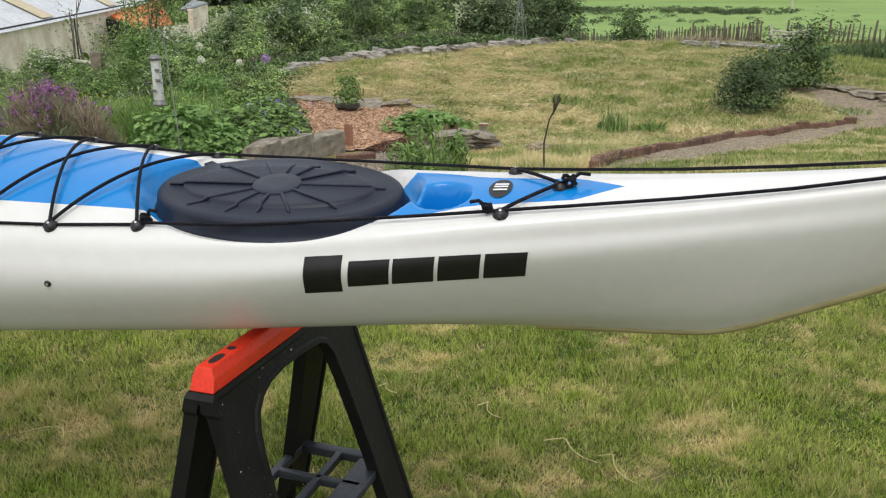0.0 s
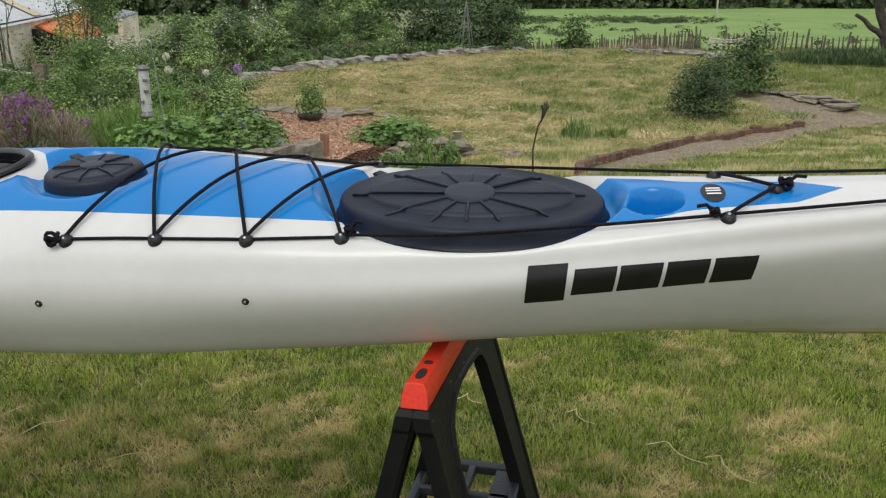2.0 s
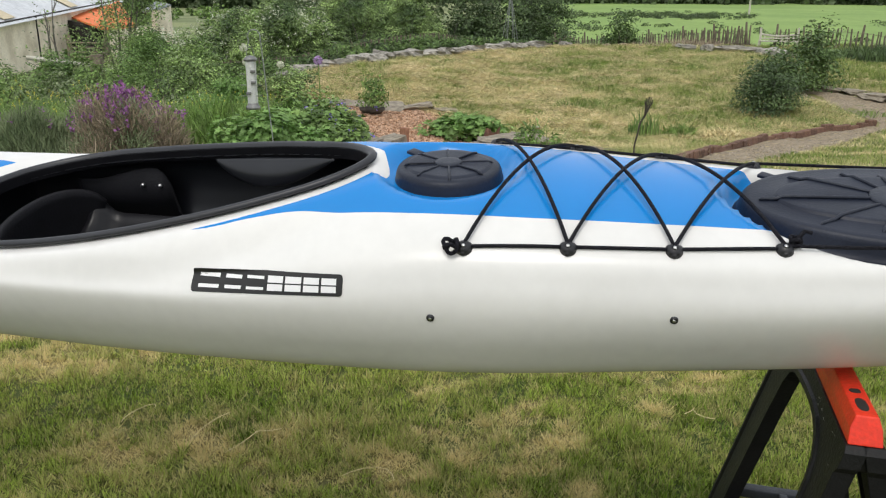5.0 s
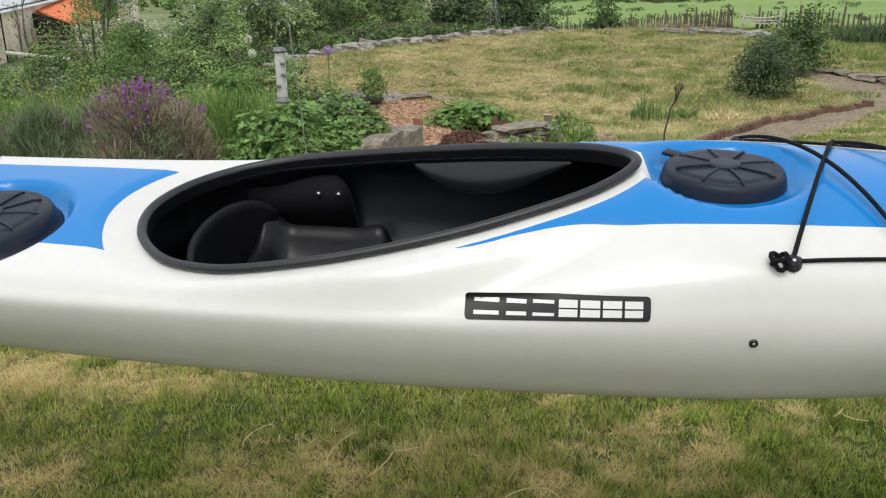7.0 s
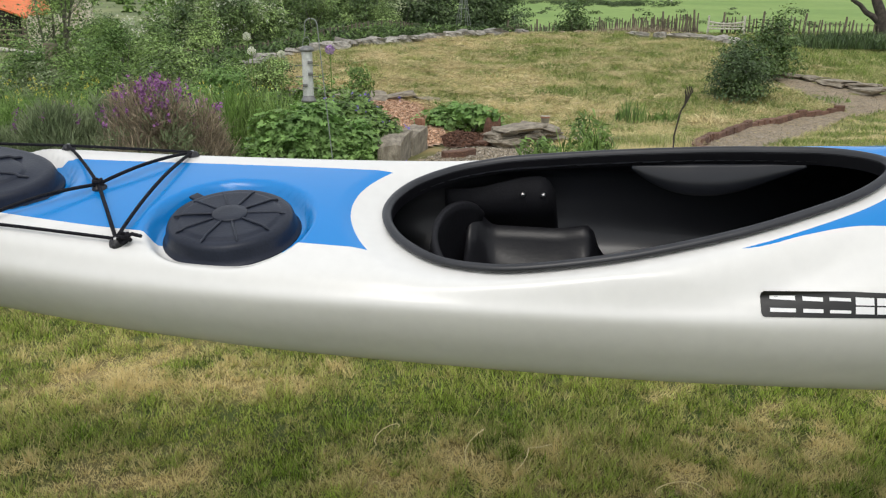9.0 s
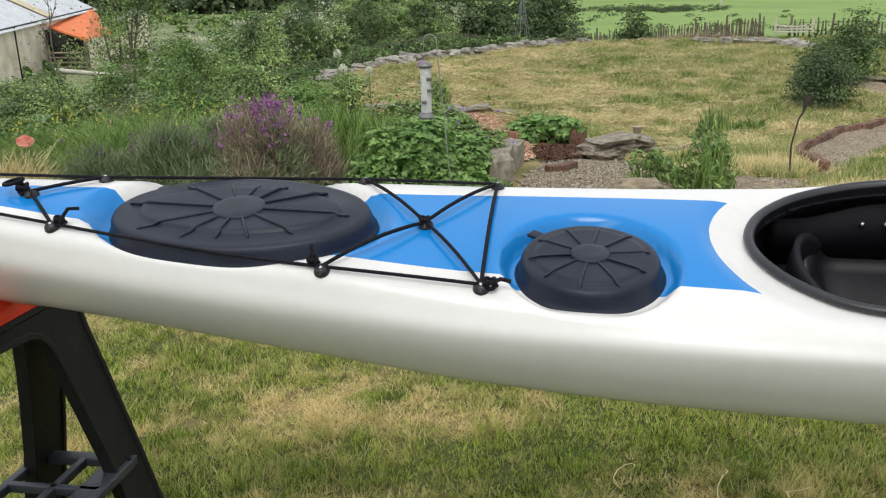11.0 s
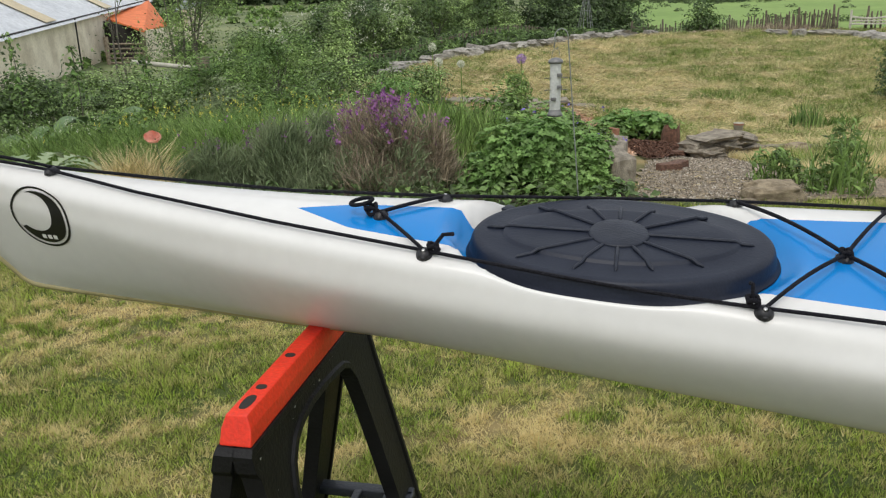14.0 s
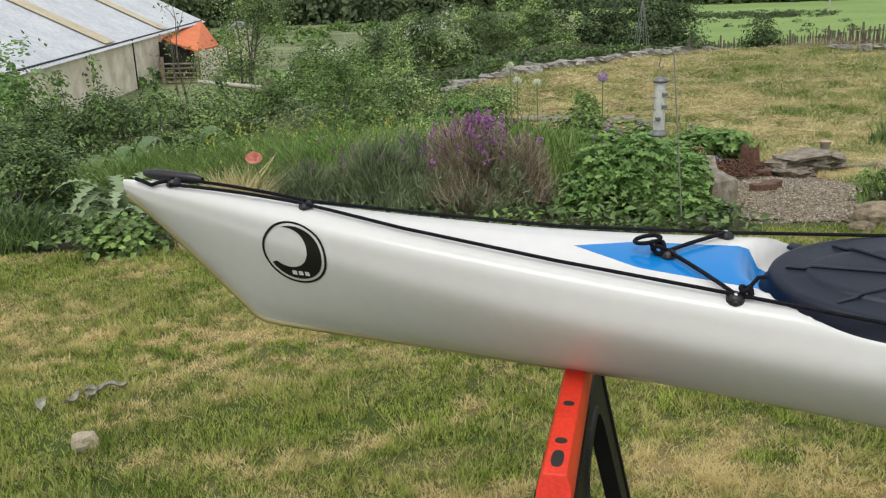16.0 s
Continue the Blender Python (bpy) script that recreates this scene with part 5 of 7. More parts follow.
        # rubber foot under each leg
        for v in (-0.323, 0.212):
            part("foot", box(0.05, 0.12, 0.02, pose(side * (splay + 0.013), v, 0.0)), FITTING, fr, bevel=0.005)
    part("hinge_block", box(0.046, 0.03, 0.044, pose(0, -0.339, H - 0.067)), TRESTLE, root, bevel=0.006)
    # tray
    tray = part("tray", box(0.25, 0.03, 0.03, pose(0, -0.2, H - 0.485)), TRAY, root, "grey-black slotted plastic tray", bevel=0.004)
    for x, y, sx, sy in ((0, 0.2, 0.3, 0.03), (-0.14, 0, 0.02, 0.4), (0.14, 0, 0.02, 0.4), (0, 0, 0.018, 0.38), (0.0, -0.07, 0.27, 0.016), (0.0, 0.07, 0.27, 0.016), (0.105, -0.0, 0.05, 0.36)):
        part("tray_bar", box(sx * (0.83 if sx > 0.1 else 1.0), sy, 0.022, pose(x * 0.83, y, H - 0.483)), TRAY, tray, bevel=0.003)
    return root


trestle(1.982, -0.14, 0.668, 0.155, -4.8)
trestle(-1.168, -0.25, 0.752, 0.147, 0.0)


# ---- plants ----
def gz1(x, y):
    return float(bumpy(np.array([x]), np.array([y]))[0])


def shrub(name, label, category, x, y, radii, n, leaf, material, seed, flowers=None, stems=7, narrow=0.6, lobes=10, base=0.0, group="", sink=0.0, spread=0.62, lobe=0.5, palm=False, spray=14):
    """A shrub of many leaves in sprays and lobes on branching stems, with blossom if it has any."""
    rng = np.random.default_rng(seed)
    root = thing(name, (x, y, gz1(x, y) - sink), label, category, group)
    p, d = lobed(n, radii, rng, lobes, base=base, spread=spread, lobe=lobe)
    if spray and not palm:
        m = max(12, len(p) // spray)
        k = rng.integers(0, m, len(p))
        p, d = p[:m][k] + rng.normal(0, 1.0, p.shape) * leaf * np.array([1.35, 1.35, 0.8]), d[:m][k]
        p[:, 2] = np.maximum(p[:, 2], base + 0.01)
    nrm = d + rng.normal(0, 0.3, d.shape) + np.array([0, 0, 0.45])
    part("crown", lobed_leaves(p, nrm, leaf, rng) if palm else leaf_quads(p, nrm, leaf, rng, narrow), material, root, smooth=False)
    tips = p[rng.integers(0, len(p), stems)]
    items = []
    for t in tips:
        foot = np.array([rng.normal(0, 0.06), rng.normal(0, 0.06), -0.02])
        mid = foot * 0.5 + t * 0.5 + rng.normal(0, 0.06, 3) * np.array(radii)
        s = np.linspace(0, 1, 7)[:, None]
        line = (1 - s) ** 2 * foot + 2 * s * (1 - s) * mid + s ** 2 * t
        items.append(tube(line, np.linspace(0.008 + 0.012 * radii[2], 0.003, 7), 5))
    part("woody_base", merged(items), TRUNK, root)
    for fname, fn, fsize, fmat, zmin in flowers or ():
        q, e = lobed(fn * 3, np.array(radii) * 1.03, rng, lobes, base=base, spread=spread, lobe=lobe)
        pick = np.argsort(-q[:, 2] + rng.normal(0, zmin, len(q)))[:fn]
        q, e = q[pick], e[pick]
        cl = np.repeat(q, 4, 0) + rng.normal(0, fsize * 0.5, (len(q) * 4, 3))
        part(fname, leaf_quads(cl, np.repeat(e, 4, 0) + rng.normal(0, 0.5, cl.shape), fsize, rng, 0.9), fmat, root, smooth=False)
    return root


def clump(name, label, category, x, y, r, n, height, width, lean, material, seed, heads=None, group="", rx=1.0, ry=1.0, kind=""):
    """A clump of upright blades or stems, with flower heads at the tips if it has any."""
    rng = np.random.default_rng(seed)
    root = thing(name, (x, y, gz1(x, y)), label, category, group, kind)
    a, q = rng.uniform(0, 2 * np.pi, n), r * np.sqrt(rng.uniform(0, 1, n))
    p = np.stack([rx * q * np.cos(a), ry * q * np.sin(a), 0 * a - 0.01], 1)
    h = height * (1 - 0.5 * (q / r) ** 2) * (0.8 + 0.4 * vnoise(p[:, 0] * 7 + seed, p[:, 1] * 7, seed))
    v, f = blades(p, h, width, np.full(n, lean), rng)
    part("foliage", (v, f), material, root, smooth=False)
    if heads:
        hn, hs, hm = heads
        tips = v.reshape(-1, 6, 3)[:, 4]
        order = np.argsort(-tips[:, 2] + rng.normal(0, 0.12 * height, len(tips)))[: hn * 2]
        t = tips[rng.permutation(order)[:hn]]
        cl = np.repeat(t, 10, 0) + rng.normal(0, 1, (hn * 10, 3)) * np.array([hs * 0.55, hs * 0.55, hs * 1.3])
        part("blossom", leaf_quads(cl, rng.normal(size=cl.shape), hs, rng, 0.9), hm, root, smooth=False)
    return root


# low leaves that hide the soil of the beds
rng = np.random.default_rng(500)
n = 42000
x, y = rng.uniform(-13, -1.6, n), 6.0 + 13 * rng.uniform(0, 1, n) ** 1.3
ok = (x > -0.62 * y - 5.5) & ~((x > -2.9) & (y > 9.8)) & (fbm(x * 1.5, y * 1.5, 55) > 0.3)
x, y = x[ok], y[ok]
p = np.stack([x, y, bumpy(x, y) + 0.02 + 0.2 * fbm(x * 2, y * 2, 57) * rng.uniform(0, 1, len(x))], 1)
tagged(new("ground_cover", mesh_np("ground_cover", *leaf_quads(p, rng.normal(0, 0.5, p.shape) + np.array([0, 0, 1.0]), 0.075, rng, 0.6), L_COVER, False)), "low green leaves covering the bed's soil", "ground cover", kind="stuff")
n = 15000
x = rng.uniform(-6.5, 4.2, n)
y = np.interp(x, WALL_X, WALL_Y) + 0.35 + 4.2 * rng.uniform(0, 1, n) ** 1.2
p = np.stack([x, y, bumpy(x, y) + 0.02 + 0.42 * fbm(x * 1.6, y * 1.6, 58) * rng.uniform(0, 1, n)], 1)
tagged(new("ground_cover", mesh_np("ground_cover", *leaf_quads(p, rng.normal(0, 0.6, p.shape) + np.array([0, -0.3, 0.8]), 0.15, rng, 0.35), L_COVER, False)), "rank dark undergrowth between the wall and the hedge", "ground cover", kind="stuff")

# perennial wallflower and lavender
wf = clump("wallflower_bush", "woody purple wallflower bush with dry brown stems in the bed", "flowering bush", -3.42, 6.95, 0.3, 900, 0.6, 0.005, 0.9, L_TWIG, 31)
rng = np.random.default_rng(77)
p, d = lobed(9500, (0.56, 0.5, 0.44), rng, 30, lobe=0.32, spread=0.74)
part("twig_mass", slivers(p, d * np.array([0.7, 0.7, 0.3]) + rng.normal(0, 0.33, d.shape) + np.array([0, 0, 0.75]), 0.14, 0.0055, rng), L_TWIG, wf, "fine dry brown twigs", smooth=False)
p, d = lobed(5200, (0.54, 0.48, 0.42), rng, 30, lobe=0.32, spread=0.74)
part("undergrowth", slivers(p, d + rng.normal(0, 0.5, d.shape) + np.array([0, 0, 0.4]), 0.055, 0.009, rng), L_GREY, wf, smooth=False)
p, d = lobed(4000, (0.64, 0.56, 0.46), rng, 30, lobe=0.32, spread=0.74)
keep = p[np.argsort(-p[:, 2] + rng.normal(0, 0.2, len(p)))[:520]]
keep = keep[keep[:, 2] > 0.36][::3]
up = keep * np.array([0.5, 0.5, 0.0]) + np.array([0, 0, 1.0])
up /= np.linalg.norm(up, axis=1)[:, None]
s = rng.uniform(0.03, 0.12, (len(keep), 10)) * rng.uniform(0.4, 1.0, (len(keep), 1))
cl = (keep[:, None] + up[:, None] * s[..., None]).reshape(-1, 3) + rng.normal(0, 0.01, (len(keep) * 10, 3))
part("blossom", leaf_quads(cl, rng.normal(size=cl.shape), 0.023, rng, 0.9), P_PURPLE, wf, "purple flower spikes", smooth=False)
for k, (x, y, r, h, n) in enumerate(((-4.2, 6.98, 0.55, 0.4, 9000), (-4.75, 7.1, 0.4, 0.3, 5000), (-3.95, 7.5, 0.4, 0.42, 4000))):
    lv = clump("lavender_bush", "grey-green lavender bush with thin leaves", "bush", x, y, r * 0.8, 500, h * 1.5, 0.005, 0.8, L_GREY, 32 + k, (14, 0.014, P_PURPLE), rx=1.15)
    p, d = lobed(n, (r, r * 0.85, h * 0.9), rng, 20, lobe=0.36, spread=0.72)
    part("leafage", slivers(p, d * 0.6 + rng.normal(0, 0.4, d.shape) + np.array([0, 0, 0.7]), 0.085, 0.008, rng), L_GREY, lv, smooth=False)
shrub("hardy_geranium", "mound of bright green lobed geranium leaves by the kerb stone", "plant", -2.27, 6.95, (0.66, 0.5, 0.36), 6200, 0.07, L_BRIGHT, 34, stems=9, lobes=30, spread=0.74, lobe=0.32, palm=True)
shrub("violet_geranium", "leafy geranium with violet-blue flowers", "flowering plant", -1.95, 8.5, (0.7, 0.6, 0.35), 3000, 0.075, L_MID, 35, (("blossom", 30, 0.03, P_VIOLET, 0.3),), palm=True, lobes=16, spread=0.7, lobe=0.4)
shrub("violet_geranium", "leafy geranium with violet-blue flowers", "flowering plant", -1.68, 7.75, (0.4, 0.46, 0.26), 1300, 0.07, L_MID, 36, (("blossom", 14, 0.03, P_VIOLET, 0.2),), palm=True)
clump("iris_clump", "clump of tall green strap leaves", "plant", -2.9, 8.6, 0.7, 2600, 0.62, 0.018, 0.45, L_LONG, 37, rx=1.2)
shrub("shrub", "leafy green shrub in the bed", "shrub", -2.4, 9.6, (0.6, 0.5, 0.4), 2600, 0.07, L_MID, 38, stems=5)
for k, (x, y, r, h) in enumerate(((-3.7, 8.4, 0.7, 0.62), (-4.7, 8.3, 0.8, 0.6), (-5.6, 8.6, 0.8, 0.55), (-6.5, 8.8, 0.8, 0.5), (-4.2, 9.6, 0.9, 0.6), (-5.4, 10.0, 0.9, 0.6), (-7.4, 8.6, 0.8, 0.5), (-3.1, 10.4, 0.8, 0.55))):
    clump("long_grass", "tuft of long green grass with small yellow flowers", "grass", x, y, r, 3000, h * (0.75 + 0.5 * hashed(k, 2.0, 7)), 0.0075, 0.95, L_LONG, 40 + k, (45, 0.009, P_YELLOW if k % 3 else P_WHITE), group="long grass in the bed", rx=1.2)
clump("dry_grass_clump", "straw-coloured dry grass clump below the poppy", "grass", -5.2, 6.42, 0.21, 1500, 0.58, 0.007, 0.75, L_STRAW, 52)
clump("dry_grass_clump", "straw-coloured dry grass clump at the lawn's edge", "grass", -5.35, 6.05, 0.16, 260, 0.2, 0.009, 1.1, L_STRAW, 53)


def poppy(x, y, z):
    root = thing("poppy", (x, y, gz1(x, y)), "salmon-pink poppy flower on a thin stem", "flower")
    h = z - gz1(x, y)
    part("stem", tube(arc((0.05, 0.05, 0), (0, 0, h), 0.0, 8), 0.004, 5), L_GREY, root)
    for k in range(5):
        s, t = np.meshgrid(np.linspace(0, 1, 6), np.linspace(-0.9, 0.9, 7), indexing="ij")
        ang = -0.5 * np.pi + k * 2 * np.pi / 5 + t
        rr = 0.056 * np.sin(np.clip(s * 2.3, 0, 1.9)) ** 0.8
        v = np.stack([rr * np.cos(ang), rr * np.sin(ang) * 0.8 - 0.02 * s, h - 0.01 + 0.075 * s + 0.006 * np.cos(7 * t + k) * s], -1).reshape(-1, 3)
        v = (v - np.array([0, 0, h])) @ np.array(Matrix.Rotation(radians(-52), 3, "X")) + np.array([0, 0, h])
        i, j = np.meshgrid(np.arange(5), np.arange(6), indexing="ij")
        part("petal", (v, np.stack([i * 7 + j, (i + 1) * 7 + j, (i + 1) * 7 + j + 1, i * 7 + j + 1], -1).reshape(-1, 4)), P_PINK, root)


poppy(-4.98, 6.28, 0.53)


def rosette(name, label, category, x, y, n, length, width, material, seed, droop=0.5, teeth=0, lift=0.6):
    """Large arching leaves from one base."""
    rng = np.random.default_rng(seed)
    root = thing(name, (x, y, gz1(x, y)), label, category)
    for k in range(n):
        a = 2 * np.pi * k / n + rng.normal(0, 0.3)
        L = length * rng.uniform(0.7, 1.15)
        up = lift * rng.uniform(0.7, 1.3)
        s = np.linspace(0, 1, 25)
        mid = np.stack([L * s * np.cos(a), L * s * np.sin(a), L * (up * s * 2 - (up + droop) * s ** 2)], 1)
        w = width * np.sin(np.pi * np.clip(s * 0.9 + 0.06, 0, 1)) ** 0.8
        if teeth:
            w = w * np.where(np.arange(25) % 2, 1.0, 0.28)
        side = np.array([-np.sin(a), np.cos(a), 0])
        up3 = np.array([0, 0, 1.0])
        v = np.concatenate([mid - side * w[:, None] + up3 * w[:, None] * 0.25, mid, mid + side * w[:, None] + up3 * w[:, None] * 0.25])
        f = [[q + c * 25, q + 1 + c * 25, q + 26 + c * 25, q + 25 + c * 25] for q in range(24) for c in (0, 1)]
        part("leaf", (v, f), material, root)
    return root


rosette("artichoke_plant", "silver-green artichoke with toothed arching leaves", "plant", -6.25, 7.1, 20, 0.58, 0.075, L_SILVER, 60, teeth=1, lift=0.75)
rosette("artichoke_plant", "silver-green artichoke with toothed arching leaves", "plant", -6.2, 6.5, 14, 0.36, 0.055, L_SILVER, 61, teeth=1, lift=0.6)
shrub("low_plant", "low leafy green plant at the lawn's edge", "plant", -5.86, 6.02, (0.26, 0.2, 0.17), 900, 0.055, L_MID, 62, stems=4, narrow=0.8)
clump("grass_clump", "dark green grassy clump at the lawn's edge", "grass", -6.75, 6.25, 0.32, 900, 0.34, 0.011, 0.8, L_COVER, 63)
clump("grass_clump", "dark green grassy clump at the lawn's edge", "grass", -7.4, 6.5, 0.4, 900, 0.4, 0.011, 0.8, L_COVER, 64)
rosette("comfrey_plant", "broad-leaved comfrey with big dark leaves", "plant", -6.75, 10.3, 16, 0.75, 0.13, L_BROAD, 65, lift=0.8)
rosette("comfrey_plant", "broad-leaved comfrey with big dark leaves", "plant", -7.6, 9.9, 14, 0.6, 0.12, L_BROAD, 66, lift=0.7)

# mixed shrubs behind the bed
for k, (x, y, rx, ry, rz, n, mt, lf) in enumerate(((-8.5, 11.4, 0.9, 0.8, 0.78, 3600, L_MID, 0.075), (-9.6, 12.4, 1.0, 0.9, 0.85, 3800, L_MID, 0.08), (-7.2, 12.3, 0.95, 0.8, 0.74, 3400, L_MID, 0.075), (-6.0, 12.4, 0.9, 0.8, 0.8, 3200, L_MID, 0.07), (-8.6, 9.3, 0.8, 0.6, 0.65, 2600, L_MID, 0.07), (-10.6, 10.4, 1.0, 0.8, 0.9, 2800, L_DARK, 0.08), (-5.5, 14.6, 0.95, 0.9, 0.9, 3400, L_MID, 0.075), (-4.4, 12.6, 0.8, 0.7, 0.75, 2600, L_MID, 0.075), (-7.6, 7.7, 0.7, 0.5, 0.5, 2000, L_MID, 0.07), (-4.7, 10.9, 0.7, 0.6, 0.55, 2600, L_MID, 0.07), (-3.6, 11.6, 0.7, 0.6, 0.55, 2600, L_BRIGHT, 0.06), (-5.6, 11.2, 0.6, 0.6, 0.6, 2200, L_GREY, 0.06), (-6.3, 9.3, 0.5, 0.4, 0.4, 1800, L_MID, 0.06), (-5.0, 9.2, 0.4, 0.35, 0.38, 1500, L_BRIGHT, 0.05), (-3.2, 13.6, 0.7, 0.6, 0.5, 2200, L_MID, 0.07), (-9.2, 7.7, 0.9, 0.6, 0.6, 2200, L_DARK, 0.07), (-8.4, 15.5, 1.1, 1.0, 0.72, 3000, L_MID, 0.085), (-10.6, 16.5, 1.3, 1.0, 0.85, 3200, L_MID, 0.09), (-5.9, 17.2, 1.0, 0.9, 0.9, 3200, L_MID, 0.085))):
    shrub("garden_shrub", "leafy mixed green shrub behind the flower bed", "shrub", x, y, (rx, ry, rz * 0.85), n * 3, lf * 0.62, L_COVER if x < -7.0 and y < 12 else L_HEDGE if mt is L_MID and k % 3 else mt, 100 + k, group="shrubs behind the bed", lobes=11, spread=0.82, lobe=0.36)
shrub("elder_bush", "tall light-green elder bush", "shrub", -10.9, 13.6, (1.0, 0.9, 1.35), 3600, 0.1, L_BRIGHT, 120, lobes=12)


def tall_weed(x, y, h, seed):
    rng = np.random.default_rng(seed)
    root = thing("tall_shoot", (x, y, gz1(x, y)), "tall upright leafy shoot above the shrubs", "plant", "tall shoots")
    part("stem", tube(np.stack([0.04 * np.sin(np.linspace(0, 3, 9)), 0 * np.linspace(0, 1, 9), np.linspace(0, h, 9)], 1), np.linspace(0.01, 0.004, 9), 5), TRUNK, root)
    n = 150
    z = h * rng.uniform(0.35, 1.0, n)
    a = rng.uniform(0, 2 * np.pi, n)
    r = rng.uniform(0.02, 0.32, n) * (1.25 - z / h)
    p = np.stack([r * np.cos(a), r * np.sin(a), z], 1)
    part("foliage", leaf_quads(p, np.stack([np.cos(a), np.sin(a), 0.6 + 0 * a], 1) + rng.normal(0, 0.4, (n, 3)), 0.075, rng, 0.5), L_MID, root, smooth=False)


for k, (x, y, h) in enumerate(((-8.1, 11.0, 1.45), (-8.6, 11.1, 1.3), (-7.3, 10.8, 1.25), (-9.1, 11.0, 1.2), (-6.6, 11.3, 1.1), (-9.6, 10.8, 1.3))):
    tall_weed(x, y, h, 130 + k)

# hedges and trees beyond
for k, (x, y, rx, rz, fl) in enumerate(((-6.6, 19.6, 1.2, 0.8, 1), (-5.4, 21.2, 1.2, 0.92, 1), (-4.2, 22.8, 1.2, 1.02, 1), (-8.0, 19.0, 1.1, 0.45, 1), (-4.4, 24.8, 1.4, 1.05, 0), (-2.4, 25.4, 1.4, 1.02, 0), (-0.6, 26.6, 1.3, 1.1, 0))):
    shrub("hawthorn_bush", "hawthorn hedge bush with white blossom" if fl else "dense green hedge bush", "hedge", x, y, (rx, rx, rz), 15000, 0.062, L_HEDGE, 140 + k, (("blossom", 260, 0.038, P_WHITE, 0.5),) if fl else None, group="hedge beyond the wall", lobes=11, spread=0.8, lobe=0.4)
for k, (x, y, rx, rz) in enumerate(((-1.6, 28.4, 1.8, 1.9), (0.6, 28.7, 1.9, 2.2), (2.5, 29.0, 1.7, 2.1), (4.1, 29.2, 1.15, 1.85), (-3.7, 28.4, 1.9, 1.75))):
    shrub("laurel_bush", "dense dark evergreen hedge bush", "hedge", x, y, (rx, 1.3, rz), 15000, 0.1, L_DARK if k != 0 else L_HEDGE, 150 + k, group="dark evergreen hedge", lobes=12, spread=0.8, lobe=0.42)
shrub("young_shrub", "small upright green shrub by the far fence", "shrub", 6.0, 26.2, (0.62, 0.5, 0.75), 1700, 0.11, L_LAUREL, 160, sink=-0.05)
shrub("round_bush", "clipped round dark-green bush on the bank", "bush", 5.55, 14.4, (0.74, 0.7, 0.68), 9500, 0.05, L_DARK, 161, lobes=30, spread=0.55, lobe=0.4, spray=6)
shrub("loose_shrub", "loose green shrub behind the round bush", "shrub", 7.35, 16.9, (0.9, 0.7, 0.85), 5000, 0.08, L_LAUREL, 162, lobes=11, spread=0.66, lobe=0.42)
for k, (x, y, r, h) in enumerate(((-0.13, 6.42, 0.22, 0.34), (-0.33, 7.0, 0.22, 0.17), (0.1, 6.75, 0.14, 0.26))):
    pl = clump("leafy_weed", "loose upright leafy weed beside the path", "plant", x, y, r, 60, h * 1.7, 0.012, 0.55, L_LONG, 164 + k, group="weeds by the path")
    p, d = lobed(520, (r, r, h), rng, 12, lobe=0.36, spread=0.75)
    part("leafage", leaf_quads(p, d + rng.normal(0, 0.6, d.shape), 0.085, rng, 0.22), L_MID, pl, smooth=False)
shrub("low_plant", "leafy plant beside the slate ledge", "plant", -0.15, 11.4, (0.75, 0.45, 0.25), 900, 0.12, L_BRIGHT, 166, palm=True)
clump("weed_clump", "weedy tuft on the rough bank", "grass", 2.7, 12.5, 0.24, 130, 0.46, 0.018, 0.4, L_MID, 167)
clump("weed_clump", "weedy tuft on the rough bank", "grass", 3.3, 12.6, 0.3, 260, 0.3, 0.02, 0.8, L_LONG, 168)
clump("weed_clump", "dry reddish tuft beside the brick edging", "grass", 3.9, 12.2, 0.35, 300, 0.22, 0.02, 1.0, L_STRAW, 169)
for k, (x, y) in enumerate(((1.1, 17.2), (3.1, 18.0), (4.6, 20.6), (0.2, 20.4), (6.4, 20.2), (2.3, 15.0), (6.2, 18.2), (5.0, 13.4), (6.2, 13.8), (7.2, 14.3))):
    clump("grass_tuft", "green grass tuft on the rough bank", "grass", x, y, 0.4, 170, 0.17, 0.014, 1.0, L_LONG, 170 + k, group="tufts on the bank", rx=1.4)


def allium(x, y, z, r, material, label):
    root = thing("allium", (x, y, gz1(x, y)), label, "flower")
    h = z - gz1(x, y)
    part("stem", tube(np.array([[0.03, 0, 0], [0.01, 0.01, h * 0.5], [0, 0, h]]), 0.006, 5), L_LONG, root)
    rng = np.random.default_rng(int(abs(x * 100)))
    d = rng.normal(size=(220, 3))
    d /= np.linalg.norm(d, axis=1)[:, None]
    part("flower_head", leaf_quads(np.array([0, 0, h]) + d * r * rng.uniform(0.75, 1, (220, 1)), d, r * 0.4, rng, 0.6), material, root, smooth=False)


allium(-2.06, 9.37, 0.81, 0.055, P_LILAC, "lilac allium ball on a tall stem")
allium(-2.63, 10.41, 0.71, 0.05, P_WHITE, "pale round seed head on a tall stem")
allium(-2.92, 9.72, 0.78, 0.05, P_WHITE, "pale round seed head on a tall stem")
allium(-2.98, 9.9, 0.93, 0.05, P_WHITE, "pale round seed head on a tall stem")


